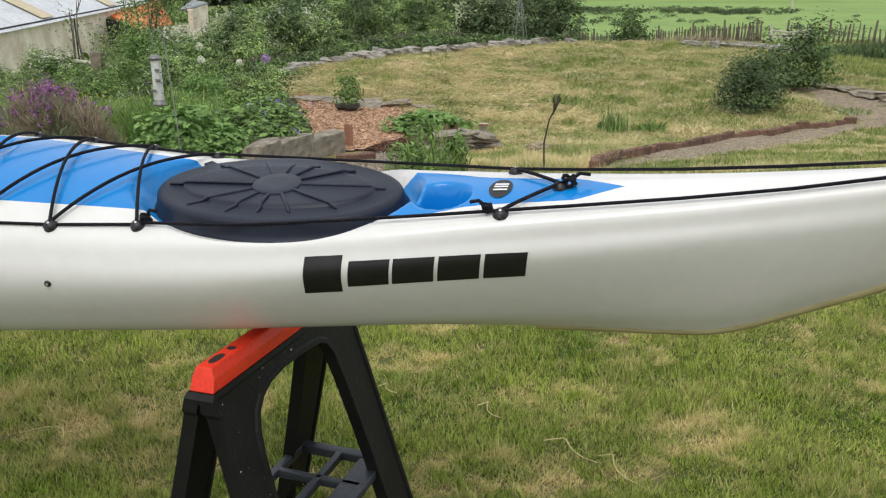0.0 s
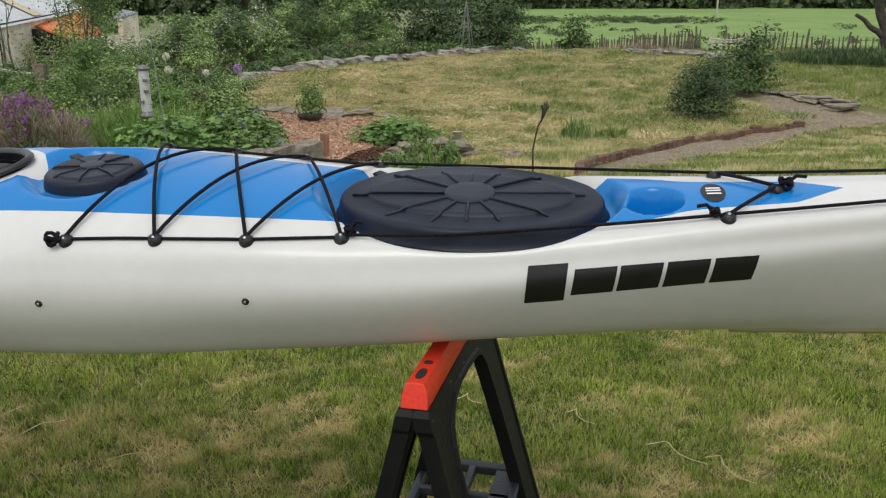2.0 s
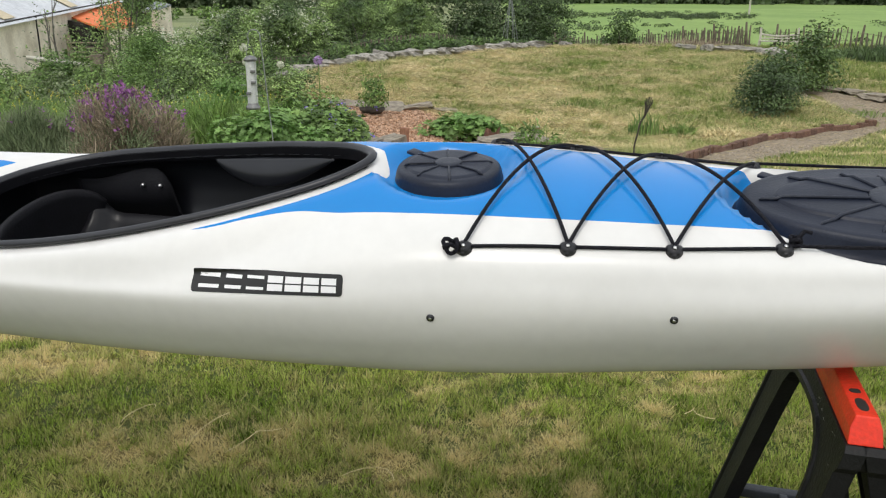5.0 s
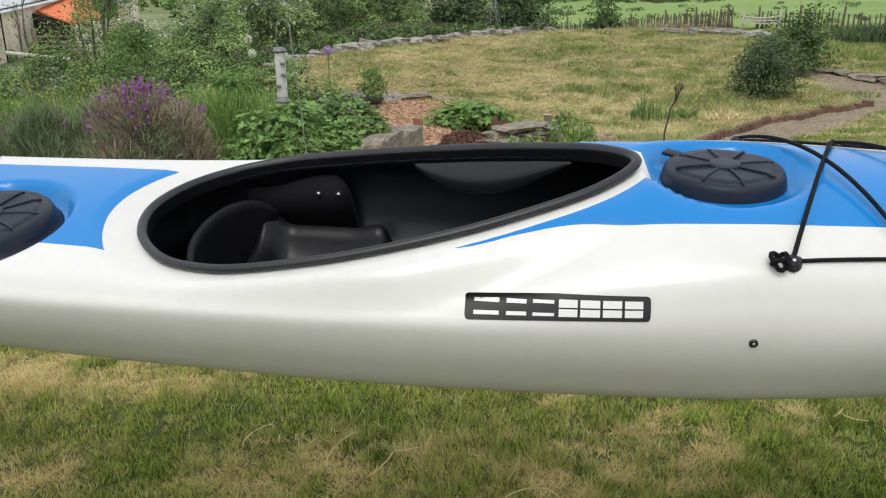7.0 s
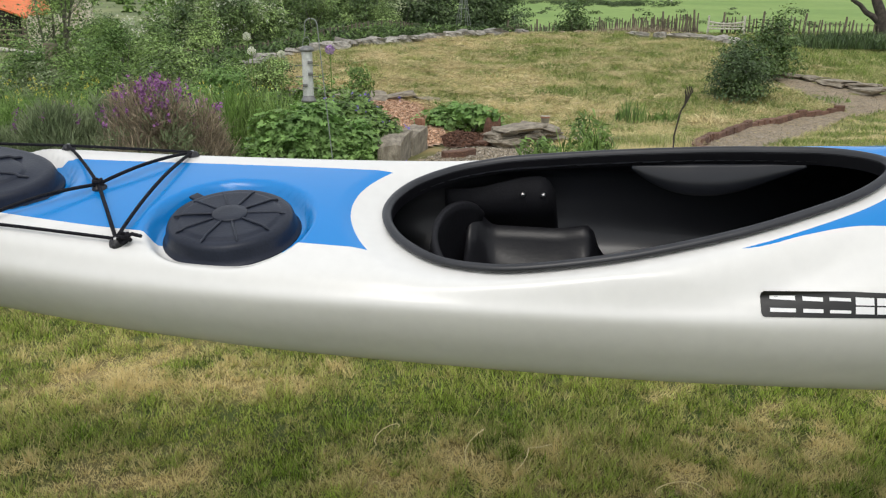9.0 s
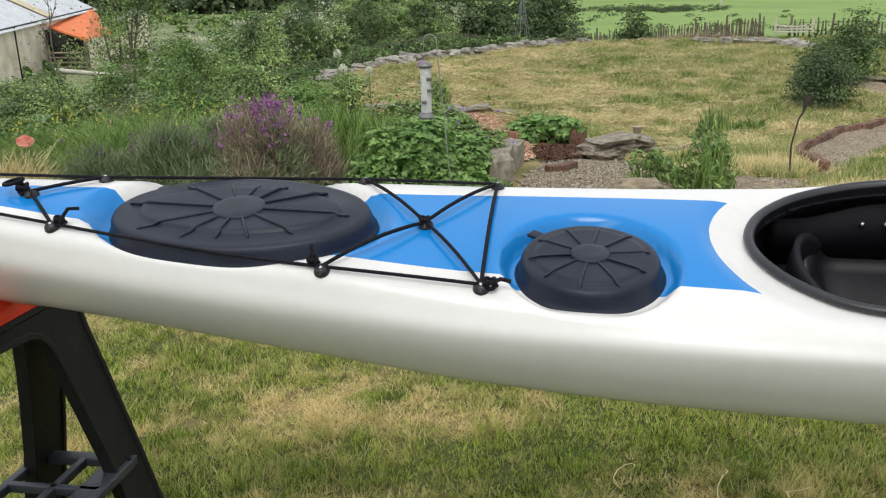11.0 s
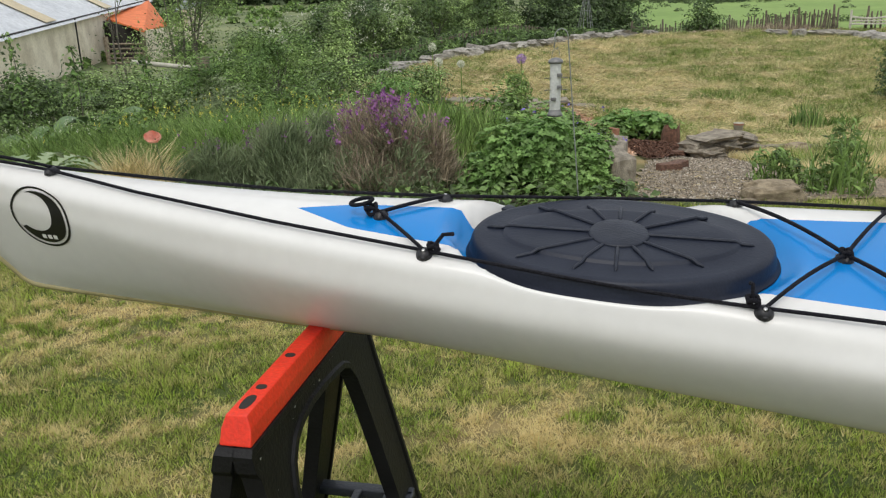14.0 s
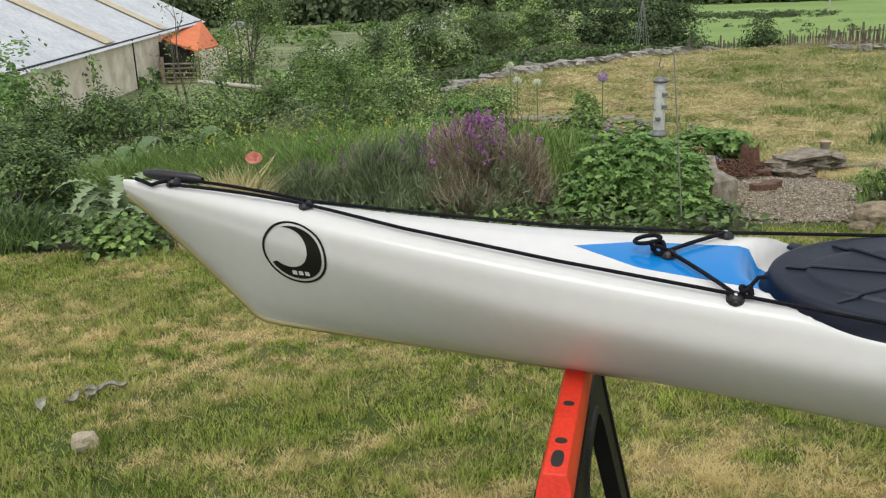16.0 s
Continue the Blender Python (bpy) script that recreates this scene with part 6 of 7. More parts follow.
def dead_stalk(x, y, h):
    root = thing("dry_seed_stalk", (x, y, gz1(x, y)), "thin dry stalk with a spiky seed head", "plant")
    part("stalk", tube(np.array([[0, 0, 0], [-0.01, 0, h * 0.4], [0.03, 0, h * 0.7], [0.09, 0, h * 0.85]]), 0.008, 5), BARK_DARK, root)
    for k in range(12):
        a = k * 0.55
        part("spike", tube(np.array([[0.06, 0, h * 0.75], [0.085 + 0.02 * math.cos(a), 0.02 * math.sin(a), h * 0.9], [0.09 + 0.036 * math.cos(a), 0.035 * math.sin(a), h * (0.98 + 0.03 * math.sin(k))]]), 0.0035, 4), BARK_DARK, root)


dead_stalk(0.92, 7.05, 0.71)


# ---- stones, bricks, paths ----
def sheet(name, label, outline, material, step_m=0.15, lift=0.012, bits=None):
    """A path surface draped on the ground inside an outline of (x, y) corners."""
    o = np.array(outline)
    gx, gy = np.arange(o[:, 0].min(), o[:, 0].max() + step_m, step_m), np.arange(o[:, 1].min(), o[:, 1].max() + step_m, step_m)
    X, Y = np.meshgrid(gx, gy, indexing="ij")

    def inside(x, y):
        r = np.zeros(x.shape, bool)
        for (x0, y0), (x1, y1) in zip(o, np.roll(o, -1, 0)):
            c = ((y0 > y) != (y1 > y)) & (x < (x1 - x0) * (y - y0) / (y1 - y0 + 1e-12) + x0)
            r ^= c
        return r
    ny = len(gy)
    i, j = np.meshgrid(np.arange(len(gx) - 1), np.arange(ny - 1), indexing="ij")
    f = np.stack([i * ny + j, (i + 1) * ny + j, (i + 1) * ny + j + 1, i * ny + j + 1], -1).reshape(-1, 4)
    v = np.stack([X, Y, bumpy(X, Y) + lift], -1).reshape(-1, 3)
    c = v[f].mean(1)
    f = f[inside(c[:, 0] + 0.12 * (vnoise(c[:, 0] * 5, c[:, 1] * 5, 3) - 0.5), c[:, 1])]
    tagged(new(name, mesh_np(name, v, f, material)), label, name, kind="structure")
    if bits:
        bn, bs, bm_, bname, blabel = bits
        rng = np.random.default_rng(9)
        x, y = rng.uniform(gx[0], gx[-1], bn), rng.uniform(gy[0], gy[-1], bn)
        ok = inside(x, y)
        p = np.stack([x[ok], y[ok], bumpy(x[ok], y[ok]) + lift + bs * 0.15], 1)
        nr = rng.normal(0, 0.5, p.shape) + np.array([0, 0, 1.0])
        tagged(new(bname, mesh_np(bname, *leaf_quads(p, nr, bs, rng, 0.7, 0.35), bm_, False)), blabel, bname.replace("_", " "), kind="stuff")


sheet("gravel_path", "grey-brown gravel path along the brick edging", [(0.4, 6.2), (1.1, 6.95), (1.6, 7.45), (3.2, 9.2), (5.2, 11.4), (6.9, 12.9), (9.0, 13.8), (16.0, 13.4), (16.0, 14.8), (9.3, 14.3), (8.5, 15.0), (8.0, 16.6), (7.2, 17.3), (7.0, 15.5), (7.3, 13.6), (5.7, 12.75), (4.3, 11.75), (2.9, 10.2), (1.5, 7.4), (0.9, 6.8), (0.2, 7.4), (0.1, 9.6), (-0.3, 9.4), (-1.0, 8.2), (-1.35, 7.4), (-1.55, 6.5), (-0.9, 6.25)], GRAVEL, 0.12, bits=(150000, 0.017, PEBBLES, "loose_gravel", "loose grey and brown gravel stones"))
rng = np.random.default_rng(91)
n = 21000
x, y = rng.uniform(-1.65, 1.3, n), rng.uniform(6.25, 9.5, n)
ok = (x > -1.6 + 0.33 * (y - 6.5)) & (x < np.interp(y, [6.25, 6.8, 7.4, 9.5], [-0.35, 0.2, 0.2, 0.1])) & (rng.uniform(0, 1, n) < 1.15 - 0.3 * (y - 6.25))
x, y = x[ok], y[ok]
p = np.stack([x, y, bumpy(x, y) + 0.018], 1)
tagged(new("loose_pebbles", mesh_np("loose_pebbles", *leaf_quads(p, rng.normal(0, 0.6, p.shape) + np.array([0, 0, 1.0]), 0.019, rng, 0.75, 0.5), PEBBLES, False)), "loose grey and tan pebbles at the path's mouth", "pebbles", kind="stuff")
sheet("wood_chip_path", "pinkish wood-chip path between the beds", [(-1.15, 8.6), (-0.65, 9.6), (-0.5, 12.0), (-0.3, 13.6), (-1.0, 14.1), (-2.0, 14.0), (-2.6, 15.0), (-3.0, 15.2), (-2.4, 13.4), (-1.95, 11.5), (-1.6, 9.6)], CHIPS, 0.1, 0.02, bits=(26000, 0.04, CHIP_BITS, "loose_wood_chips", "loose pale wood chips"))
sheet("bark_mulch", "dark brown bark mulch under the plants", [(-0.9, 8.6), (0.3, 9.6), (0.5, 10.6), (-0.4, 10.9), (-0.75, 9.9)], BARK, 0.1, 0.026, bits=(6000, 0.05, BARK, "loose_bark", "loose dark bark pieces"))


def rock_mesh(name, seed, material, sub=3, flat=0.0, rough=0.22):
    bm = bmesh.new()
    bmesh.ops.create_icosphere(bm, subdivisions=sub, radius=0.5)
    off = Vector((seed * 3.1, seed * 1.7, seed))
    for v in bm.verts:
        c = v.co.normalized()
        q = Vector([math.copysign(abs(a) ** (1 - 0.55 * flat), a) for a in c]) * 0.5
        v.co = q * (1 + rough * noise.noise(c * 1.7 + off) + 0.4 * rough * noise.noise(c * 5 + off))
    me = bpy.data.meshes.new(name)
    for f in bm.faces:
        f.smooth = False
    bm.to_mesh(me)
    bm.free()
    me.materials.append(material)
    return me


def block_mesh(name, seed, material, rough=0.12, cuts=2):
    """A broken block of stone: a box with chipped, uneven faces."""
    bm = bmesh.new()
    bmesh.ops.create_cube(bm, size=1.0)
    bmesh.ops.subdivide_edges(bm, edges=list(bm.edges), cuts=cuts, use_grid_fill=True)
    off = Vector((seed * 2.3, seed * 1.1, seed * 0.7))
    for v in bm.verts:
        c = v.co.copy()
        big = Vector((noise.noise(c * 1.5 + off), noise.noise(c * 1.5 + off + Vector((9, 0, 0))), noise.noise(c * 1.5 + off + Vector((0, 9, 0)))))
        fine = Vector((noise.noise(c * 5 + off), noise.noise(c * 5 + off + Vector((4, 0, 0))), noise.noise(c * 5 + off + Vector((0, 4, 0)))))
        corner = sum(abs(a) > 0.49 for a in c)
        v.co = c * (1 - 0.05 * (corner - 1)) + big * rough * 2 * Vector((1, 1, 0.6)).length / 1.5 + fine * rough * 0.6
    me = bpy.data.meshes.new(name)
    bm.to_mesh(me)
    bm.free()
    me.materials.append(material)
    return me


SLABS = [block_mesh("slab", 3 + k, STONE, 0.14) for k in range(6)]
LEDGE = [block_mesh("slab", 53 + k, KERB, 0.13) for k in range(4)]
ROCKS = [rock_mesh("rock", 13 + k, STONE_WARM, 3, 0.6, 0.25) for k in range(4)]


def stone_row(name, label, path, size, courses, seed, mesh_list, gap=1.0, jitter=0.06, material_label=""):
    """A thing made of separate stones laid along a line."""
    rng = np.random.default_rng(seed)
    pts = np.array(path, float)
    root = thing(name, (pts[0, 0], pts[0, 1], gz1(*pts[0])), label, "stone wall" if courses > 1 else "stone edging")
    seg = np.linalg.norm(np.diff(pts, axis=0), axis=1)
    total = seg.sum()
    cum = np.concatenate([[0], np.cumsum(seg)])
    z0 = gz1(*pts[0])
    for c in range(courses):
        s = rng.uniform(0, 0.2)
        while s < total:
            L = size[0] * rng.uniform(0.65, 1.4)
            m = min(s + L / 2, total)
            x, y = np.interp(m, cum, pts[:, 0]), np.interp(m, cum, pts[:, 1])
            k = min(np.searchsorted(cum, m) - 1, len(seg) - 1) if m > 0 else 0
            d = pts[max(k, 0) + 1] - pts[max(k, 0)]
            h = size[2] * rng.uniform(0.75, 1.3)
            o = new("stone", mesh_list[rng.integers(len(mesh_list))])
            o.parent = root
            o.matrix_basis = pose(x - pts[0, 0] + rng.normal(0, jitter), y - pts[0, 1] + rng.normal(0, jitter), gz1(x, y) - z0 + (c + 0.4) * size[2] * 0.92, rng.normal(0, 4), rng.normal(0, 4), math.degrees(math.atan2(d[1], d[0])) + rng.normal(0, 9)) @ Matrix.Diagonal((L * 1.05, size[1] * rng.uniform(0.8, 1.25), h, 1))
            s += L * gap
    return root


stone_row("dry_stone_wall", "low grey dry-stone wall with flat capping slabs", [(-3.95, 18.2), (-3.7, 18.5), (-2.74, 19.6), (-1.15, 20.7), (0.35, 22.4), (2.07, 23.75), (3.7, 24.3)], (0.44, 0.42, 0.19), 1, 5, SLABS, 1.0, 0.09)
stone_row("dry_stone_wall", "low grey dry-stone wall by the bench", [(7.1, 23.9), (8.2, 23.4), (9.2, 22.9), (9.5, 21.6)], (0.55, 0.45, 0.2), 1, 6, SLABS, 1.0, 0.09)
stone_row("stone_edging", "line of scattered grey stones in the grass", [(3.9, 24.3), (5.6, 24.5), (7.0, 24.0)], (0.22, 0.18, 0.12), 1, 7, ROCKS, 2.0)
stone_row("slate_edging", "flat slate slabs edging the gravel", [(8.15, 17.4), (8.3, 16.4), (8.5, 15.5), (8.8, 15.0)], (0.56, 0.56, 0.12), 1, 8, LEDGE, 0.95, 0.1)
stone_row("slate_edging", "flat slate slabs at the end of the wood chips", [(-2.9, 14.5), (-2.3, 14.25), (-1.6, 14.05), (-0.9, 14.1), (-0.2, 14.3)], (0.62, 0.52, 0.07), 1, 9, LEDGE, 0.95)
stone_row("slate_ledge", "stacked slate ledge beside the path", [(-0.36, 9.05), (0.05, 9.3), (0.5, 9.65)], (0.36, 0.3, 0.07), 4, 10, LEDGE, 0.9, 0.06)
stone_row("slate_edging", "low slate edging in the rough grass", [(1.05, 10.3), (1.5, 10.2), (1.9, 9.9), (2.2, 9.5)], (0.3, 0.16, 0.08), 1, 11, LEDGE, 1.15)


def single(name, mesh, label, category, x, y, sx, sy, sz, turn, up=0.3):
    o = new(name, mesh)
    o.matrix_basis = pose(x, y, gz1(x, y) + sz * up, 0, 0, turn) @ Matrix.Diagonal((sx, sy, sz, 1))
    return tagged(o, label, category)


for k, (x, y, l, hh, tn) in enumerate(((-1.62, 7.0, 0.66, 0.4, -6), (-1.5, 7.62, 0.78, 0.36, -13), (-1.29, 8.3, 0.86, 0.34, -18))):
    single("kerb_stone", block_mesh("kerb_stone", 35 + k, KERB, 0.04, 4), "large tan-grey kerb stone edging the bed", "stone", x, y, 0.2, l, hh, tn, 0.16)
single("boulder", ROCKS[0], "tan rounded boulder at the lawn's edge", "stone", -0.72, 6.2, 0.42, 0.28, 0.18, 10)
single("boulder", ROCKS[1], "tan flat stone at the lawn's edge", "stone", -0.98, 6.02, 0.2, 0.14, 0.07, 40)
single("rock", rock_mesh("rock", 21, SANDSTONE, 3, 0.7, 0.3), "pale tan fist-sized rock on the lawn", "stone", -4.92, 3.39, 0.085, 0.065, 0.06, 30, 0.45)
single("rock", ROCKS[3], "small stone beside the slate ledge", "stone", 1.2, 9.7, 0.3, 0.2, 0.18, 12)


def brick_edging():
    """A curved row of old bricks on edge along the path."""
    pts = np.array([(1.45, 7.45), (2.0, 8.9), (2.95, 10.25), (4.3, 11.75), (5.65, 12.72), (6.98, 13.3)])
    seg = np.linalg.norm(np.diff(pts, axis=0), axis=1)
    cum = np.concatenate([[0], np.cumsum(seg)])
    rng = np.random.default_rng(12)
    root = thing("brick_edging", (pts[0, 0], pts[0, 1], gz1(*pts[0])), "curved edging of old red bricks along the path", "brick edging")
    bm = box(1, 1, 1)
    bmesh.ops.bevel(bm, geom=list(bm.edges), offset=0.05, segments=1, affect="EDGES")
    me = bpy.data.meshes.new("brick")
    bm.to_mesh(me)
    bm.free()
    me.materials.append(BRICK)
    z0 = gz1(*pts[0])
    s = 0.0
    while s < cum[-1]:
        x, y = np.interp(s, cum, pts[:, 0]), np.interp(s, cum, pts[:, 1])
        x2, y2 = np.interp(s + 0.1, cum, pts[:, 0]), np.interp(s + 0.1, cum, pts[:, 1])
        o = new("brick", me)
        o.parent = root
        o.matrix_basis = pose(x - pts[0, 0], y - pts[0, 1], gz1(x, y) - z0 + 0.012 + rng.normal(0, 0.014), rng.normal(0, 5), rng.normal(0, 3), math.degrees(math.atan2(y2 - y, x2 - x)) + rng.normal(0, 4)) @ Matrix.Diagonal((0.205, 0.085, 0.17, 1))
        s += 0.215
    for x, y, r in ((-0.95, 7.75, 15), (-0.8, 7.95, 40), (-0.35, 9.15, 20)):
        single("loose_brick", me, "loose old red brick beside the path", "brick", x, y, 0.215, 0.1, 0.08, r, 0.45)
    tile = single("clay_edging_tile", me, "upright terracotta edging tile beside the kerb stone", "tile", -1.1, 9.15, 0.05, 0.12, 0.3, 35, 0.45)
    tile.data = me.copy()
    tile.data.materials[0] = TERRACOTTA


brick_edging()


def potted_plant():
    root = thing("plant_pot", (-1.6, 13.3, gz1(-1.6, 13.3) + 0.02), "wide dark bowl with a small leafy shrub", "plant pot")
    part("bowl", lathe([(0.0, 0.0), (0.15, 0.0), (0.2, 0.04), (0.215, 0.09), (0.2, 0.09), (0.18, 0.065), (0.0, 0.065)], 24), BARK_DARK, root)
    rng = np.random.default_rng(19)
    p, d = lobed(900, (0.33, 0.33, 0.34), rng, 12)
    part("foliage", leaf_quads(p + np.array([0, 0, 0.1]), d + rng.normal(0, 0.5, d.shape), 0.06, rng, 0.45), L_MID, root, smooth=False)
    for q in p[::70]:
        part("stem", tube(np.array([[0, 0, 0.08], q * 0.5 + np.array([0, 0, 0.12]), q + np.array([0, 0, 0.1])]), np.array([0.007, 0.005, 0.003]), 5), TRUNK, root)
    root = thing("small_pot", (0.5, 9.75, gz1(0.5, 9.7) + 0.27), "small cream and terracotta pot on the slate ledge", "plant pot")
    part("pot", lathe([(0.0, 0.0), (0.045, 0.0), (0.052, 0.06), (0.058, 0.06), (0.058, 0.085), (0.048, 0.085), (0.045, 0.06), (0.0, 0.06)], 16), WOOD_PALE, root)
    part("band", lathe([(0.0585, 0.062), (0.0595, 0.083)], 16), TERRACOTTA, root, "terracotta rim band")
    root = thing("tree_stump", (0.1, 10.9, gz1(0.1, 10.9)), "small rotten reddish stump in the mulch", "stump")
    a, zz = np.meshgrid(np.linspace(0, 2 * np.pi, 22, endpoint=False), np.linspace(0, 1, 9), indexing="ij")
    ragged = 0.24 * (0.75 + 0.5 * vnoise(a * 2.2, 0 * a, 5))
    rad = (0.12 - 0.03 * zz) * (0.8 + 0.5 * vnoise(a * 3, zz * 2, 6)) * np.where(zz > 0.99, 0.5, 1.0)
    v = np.stack([rad * np.cos(a), rad * np.sin(a), np.where(zz > 0.99, 0.1, zz * ragged / 0.875) - 0.01], -1).reshape(-1, 3)
    f = np.array([[q * 9 + z, ((q + 1) % 22) * 9 + z, ((q + 1) % 22) * 9 + z + 1, q * 9 + z + 1] for q in range(22) for z in range(8)])
    part("trunk", (v, f), BARK, root, smooth=False)


potted_plant()


# ---- bird feeder on a shepherd's hook ----
def bird_feeder():
    x, y = -2.13, 6.3
    g = gz1(x, y)
    hook = thing("shepherd_hook", (x, y, g), "thin green-grey steel hook pole in the bed", "garden hook")
    t = np.linspace(0, np.pi * 1.15, 14)
    line = np.concatenate([np.stack([np.linspace(0.05, -0.045, 12), np.linspace(-0.05, 0.02, 12), np.linspace(-0.05, 1.13 - g, 12)], 1), np.stack([-0.09 + 0.045 * np.cos(t), 0.02 + 0 * t, 1.13 - g + 0.05 * np.sin(t)], 1)[1:], [[-0.14, 0.02, 1.06 - g], [-0.125, 0.02, 1.045 - g], [-0.11, 0.02, 1.06 - g]]])
    part("pole", tube(line, 0.0045, 6), WIRE, hook)
    fx, fy = x - 0.125, y + 0.02
    root = thing("bird_feeder", (fx, fy, 0.6), "tall tubular bird feeder with grey caps, part full of seed", "bird feeder")
    part("tube", lathe([(0.038, 0.03), (0.038, 0.36)], 20), FEEDER, root)
    part("seed", lathe([(0.0, 0.03), (0.034, 0.03), (0.034, 0.17), (0.0, 0.19)], 16), SEED, root)
    part("cap", lathe([(0.0, 0.395), (0.03, 0.39), (0.05, 0.372), (0.052, 0.358), (0.04, 0.352)], 20), FEEDER_CAP, root)
    part("base", lathe([(0.039, 0.045), (0.043, 0.03), (0.052, 0.015), (0.055, 0.0), (0.0, 0.0)], 20), FEEDER_CAP, root)
    for z in (0.12, 0.2, 0.28):
        part("port", box(0.035, 0.018, 0.022, pose(0.02 * (1 if z > 0.15 else -1), -0.044, z)), FEEDER_CAP, root, bevel=0.003)
        part("perch", tube(np.array([[-0.08, -0.02, z - 0.02], [0.08, -0.02, z - 0.02]]), 0.003, 5), FEEDER_CAP, root)
    part("wire", tube(np.array([[-0.03, 0, 0.39], [-0.02, 0, 0.44], [0, 0, 0.455], [0.02, 0, 0.44], [0.03, 0, 0.39]]), 0.002, 4), WIRE, root)


bird_feeder()


# ---- fences, obelisk, bench ----
def stake_mesh(seed):
    rng = np.random.default_rng(seed)
    z = np.linspace(0, 1, 6)
    return mesh_np("stake", *tube(np.stack([0.008 * np.sin(z * 3 + rng.uniform(0, 6)), 0.006 * np.sin(z * 4 + rng.uniform(0, 6)), z], 1), np.linspace(0.024, 0.014, 6), 5), STICK)


STAKES = [stake_mesh(k) for k in range(5)]


def stake_fence(label, path, spacing, height, seed, posts=0, rails=True):
    rng = np.random.default_rng(seed)
    pts = np.array(path, float)
    z0 = gz1(*pts[0])
    root = thing("stake_fence", (*pts[0], z0), label, "fence", "stake fences")
    seg = np.linalg.norm(np.diff(pts, axis=0), axis=1)
    cum = np.concatenate([[0], np.cumsum(seg)])
    s, k = 0.0, 0
    while s < cum[-1]:
        x, y = np.interp(s, cum, pts[:, 0]), np.interp(s, cum, pts[:, 1])
        big = posts and k % posts == 0
        o = new("post" if big else "stake", STAKES[rng.integers(5)])
        o.parent = root
        w = 2.2 if big else rng.uniform(1.1, 1.8)
        o.matrix_basis = pose(x - pts[0, 0], y - pts[0, 1], gz1(x, y) - z0 - 0.05, rng.normal(0, 1.6), rng.normal(0, 1.8), rng.uniform(0, 360)) @ Matrix.Diagonal((w, w, height * (1.22 if big else rng.uniform(0.86, 1.08)), 1))
        s += spacing * rng.uniform(0.6, 1.4)
        k += 1
    if rails:
        for h in (0.35, 0.75):
            line = np.stack([np.interp(np.linspace(0, cum[-1], 40), cum, pts[:, 0]) - pts[0, 0], np.interp(np.linspace(0, cum[-1], 40), cum, pts[:, 1]) - pts[0, 1], np.array([gz1(np.interp(q, cum, pts[:, 0]), np.interp(q, cum, pts[:, 1])) - z0 + h * height for q in np.linspace(0, cum[-1], 40)])], 1)
            part("wire", tube(line, 0.006, 4), STICK, root)
    return root


stake_fence("rustic fence of thin upright stakes behind the wall", [(-6.3, 19.2), (-4.2, 20.2), (-2.4, 21.6), (-0.6, 23.4), (1.2, 25.2), (2.6, 26.2)], 0.17, 0.36, 21)
stake_fence("weathered stake fence against the pasture", [(4.0, 27.0), (6.5, 26.8), (8.2, 26.0), (9.9, 25.2)], 0.065, 0.72, 22, 16)
stake_fence("weathered stake fence with taller posts against the pasture", [(10.4, 24.6), (12.0, 23.6), (14.2, 22.6), (18.0, 21.6)], 0.12, 0.62, 23, 9)
clump("grass_bank", "dark long grass along the far fence", "grass", 13.0, 21.6, 1.7, 6000, 0.5, 0.022, 0.7, L_DARK, 24, rx=1.8, ry=0.7)
clump("grass_bank", "dark long grass along the far fence", "grass", 8.2, 25.6, 1.2, 2600, 0.4, 0.02, 0.7, L_TWIG, 25, rx=1.8, ry=0.5)
clump("grass_bank", "dry brushwood and grass along the far fence", "grass", 5.2, 26.6, 1.2, 2600, 0.5, 0.02, 0.7, L_GREY, 26, rx=1.5, ry=0.4)


def obelisk(x, y, z, base):
    root = thing("plant_obelisk", (x, y, base), "slim wire plant obelisk by the hedge", "plant support")
    h = z - base
    for k in range(6):
        a = k * math.pi / 3
        part("leg", tube(np.array([[0.36 * math.cos(a), 0.36 * math.sin(a), 0], [0.19 * math.cos(a), 0.19 * math.sin(a), h * 0.5], [0.012 * math.cos(a), 0.012 * math.sin(a), h]]), 0.011, 5), WIRE, root)
    for s in (0.3, 0.6):
        t = np.linspace(0, 2 * np.pi, 20)
        r = 0.36 * (1 - s)
        part("ring", tube(np.stack([r * np.cos(t), r * np.sin(t), 0 * t + h * s], 1), 0.008, 5), WIRE, root)


obelisk(2.55, 27.2, 2.05, gz1(2.55, 27.2))


def bench():
    root = thing("garden_bench", (10.3, 24.2, gz1(10.3, 24.2)), "pale painted garden bench with a curved back rail", "bench", turn=-28)
    part("seat", box(1.1, 0.4, 0.035, pose(0, 0, 0.2)), WOOD_PALE, root, bevel=0.006)
    t = np.linspace(-1, 1, 11)
    part("back_rail", tube(np.stack([0.55 * t, 0 * t + 0.18, 0.42 - 0.07 * (1 - t ** 2)], 1), 0.03, 6), WOOD_PALE, root)
    part("back_rail", tube(np.stack([0.55 * t, 0 * t + 0.18, 0.28 + 0 * t], 1), 0.022, 6), WOOD_PALE, root)
    for x in (-0.53, 0.53):
        part("leg", box(0.06, 0.06, 0.62, pose(x, 0.18, 0.28)), WOOD_PALE, root, bevel=0.006)
        part("leg", box(0.06, 0.06, 0.28, pose(x, -0.16, 0.1)), WOOD_PALE, root, bevel=0.006)
    for x in np.linspace(-0.4, 0.4, 6):
        part("back_slat", box(0.03, 0.02, 0.2, pose(x, 0.18, 0.3)), WOOD_PALE, root)


bench()


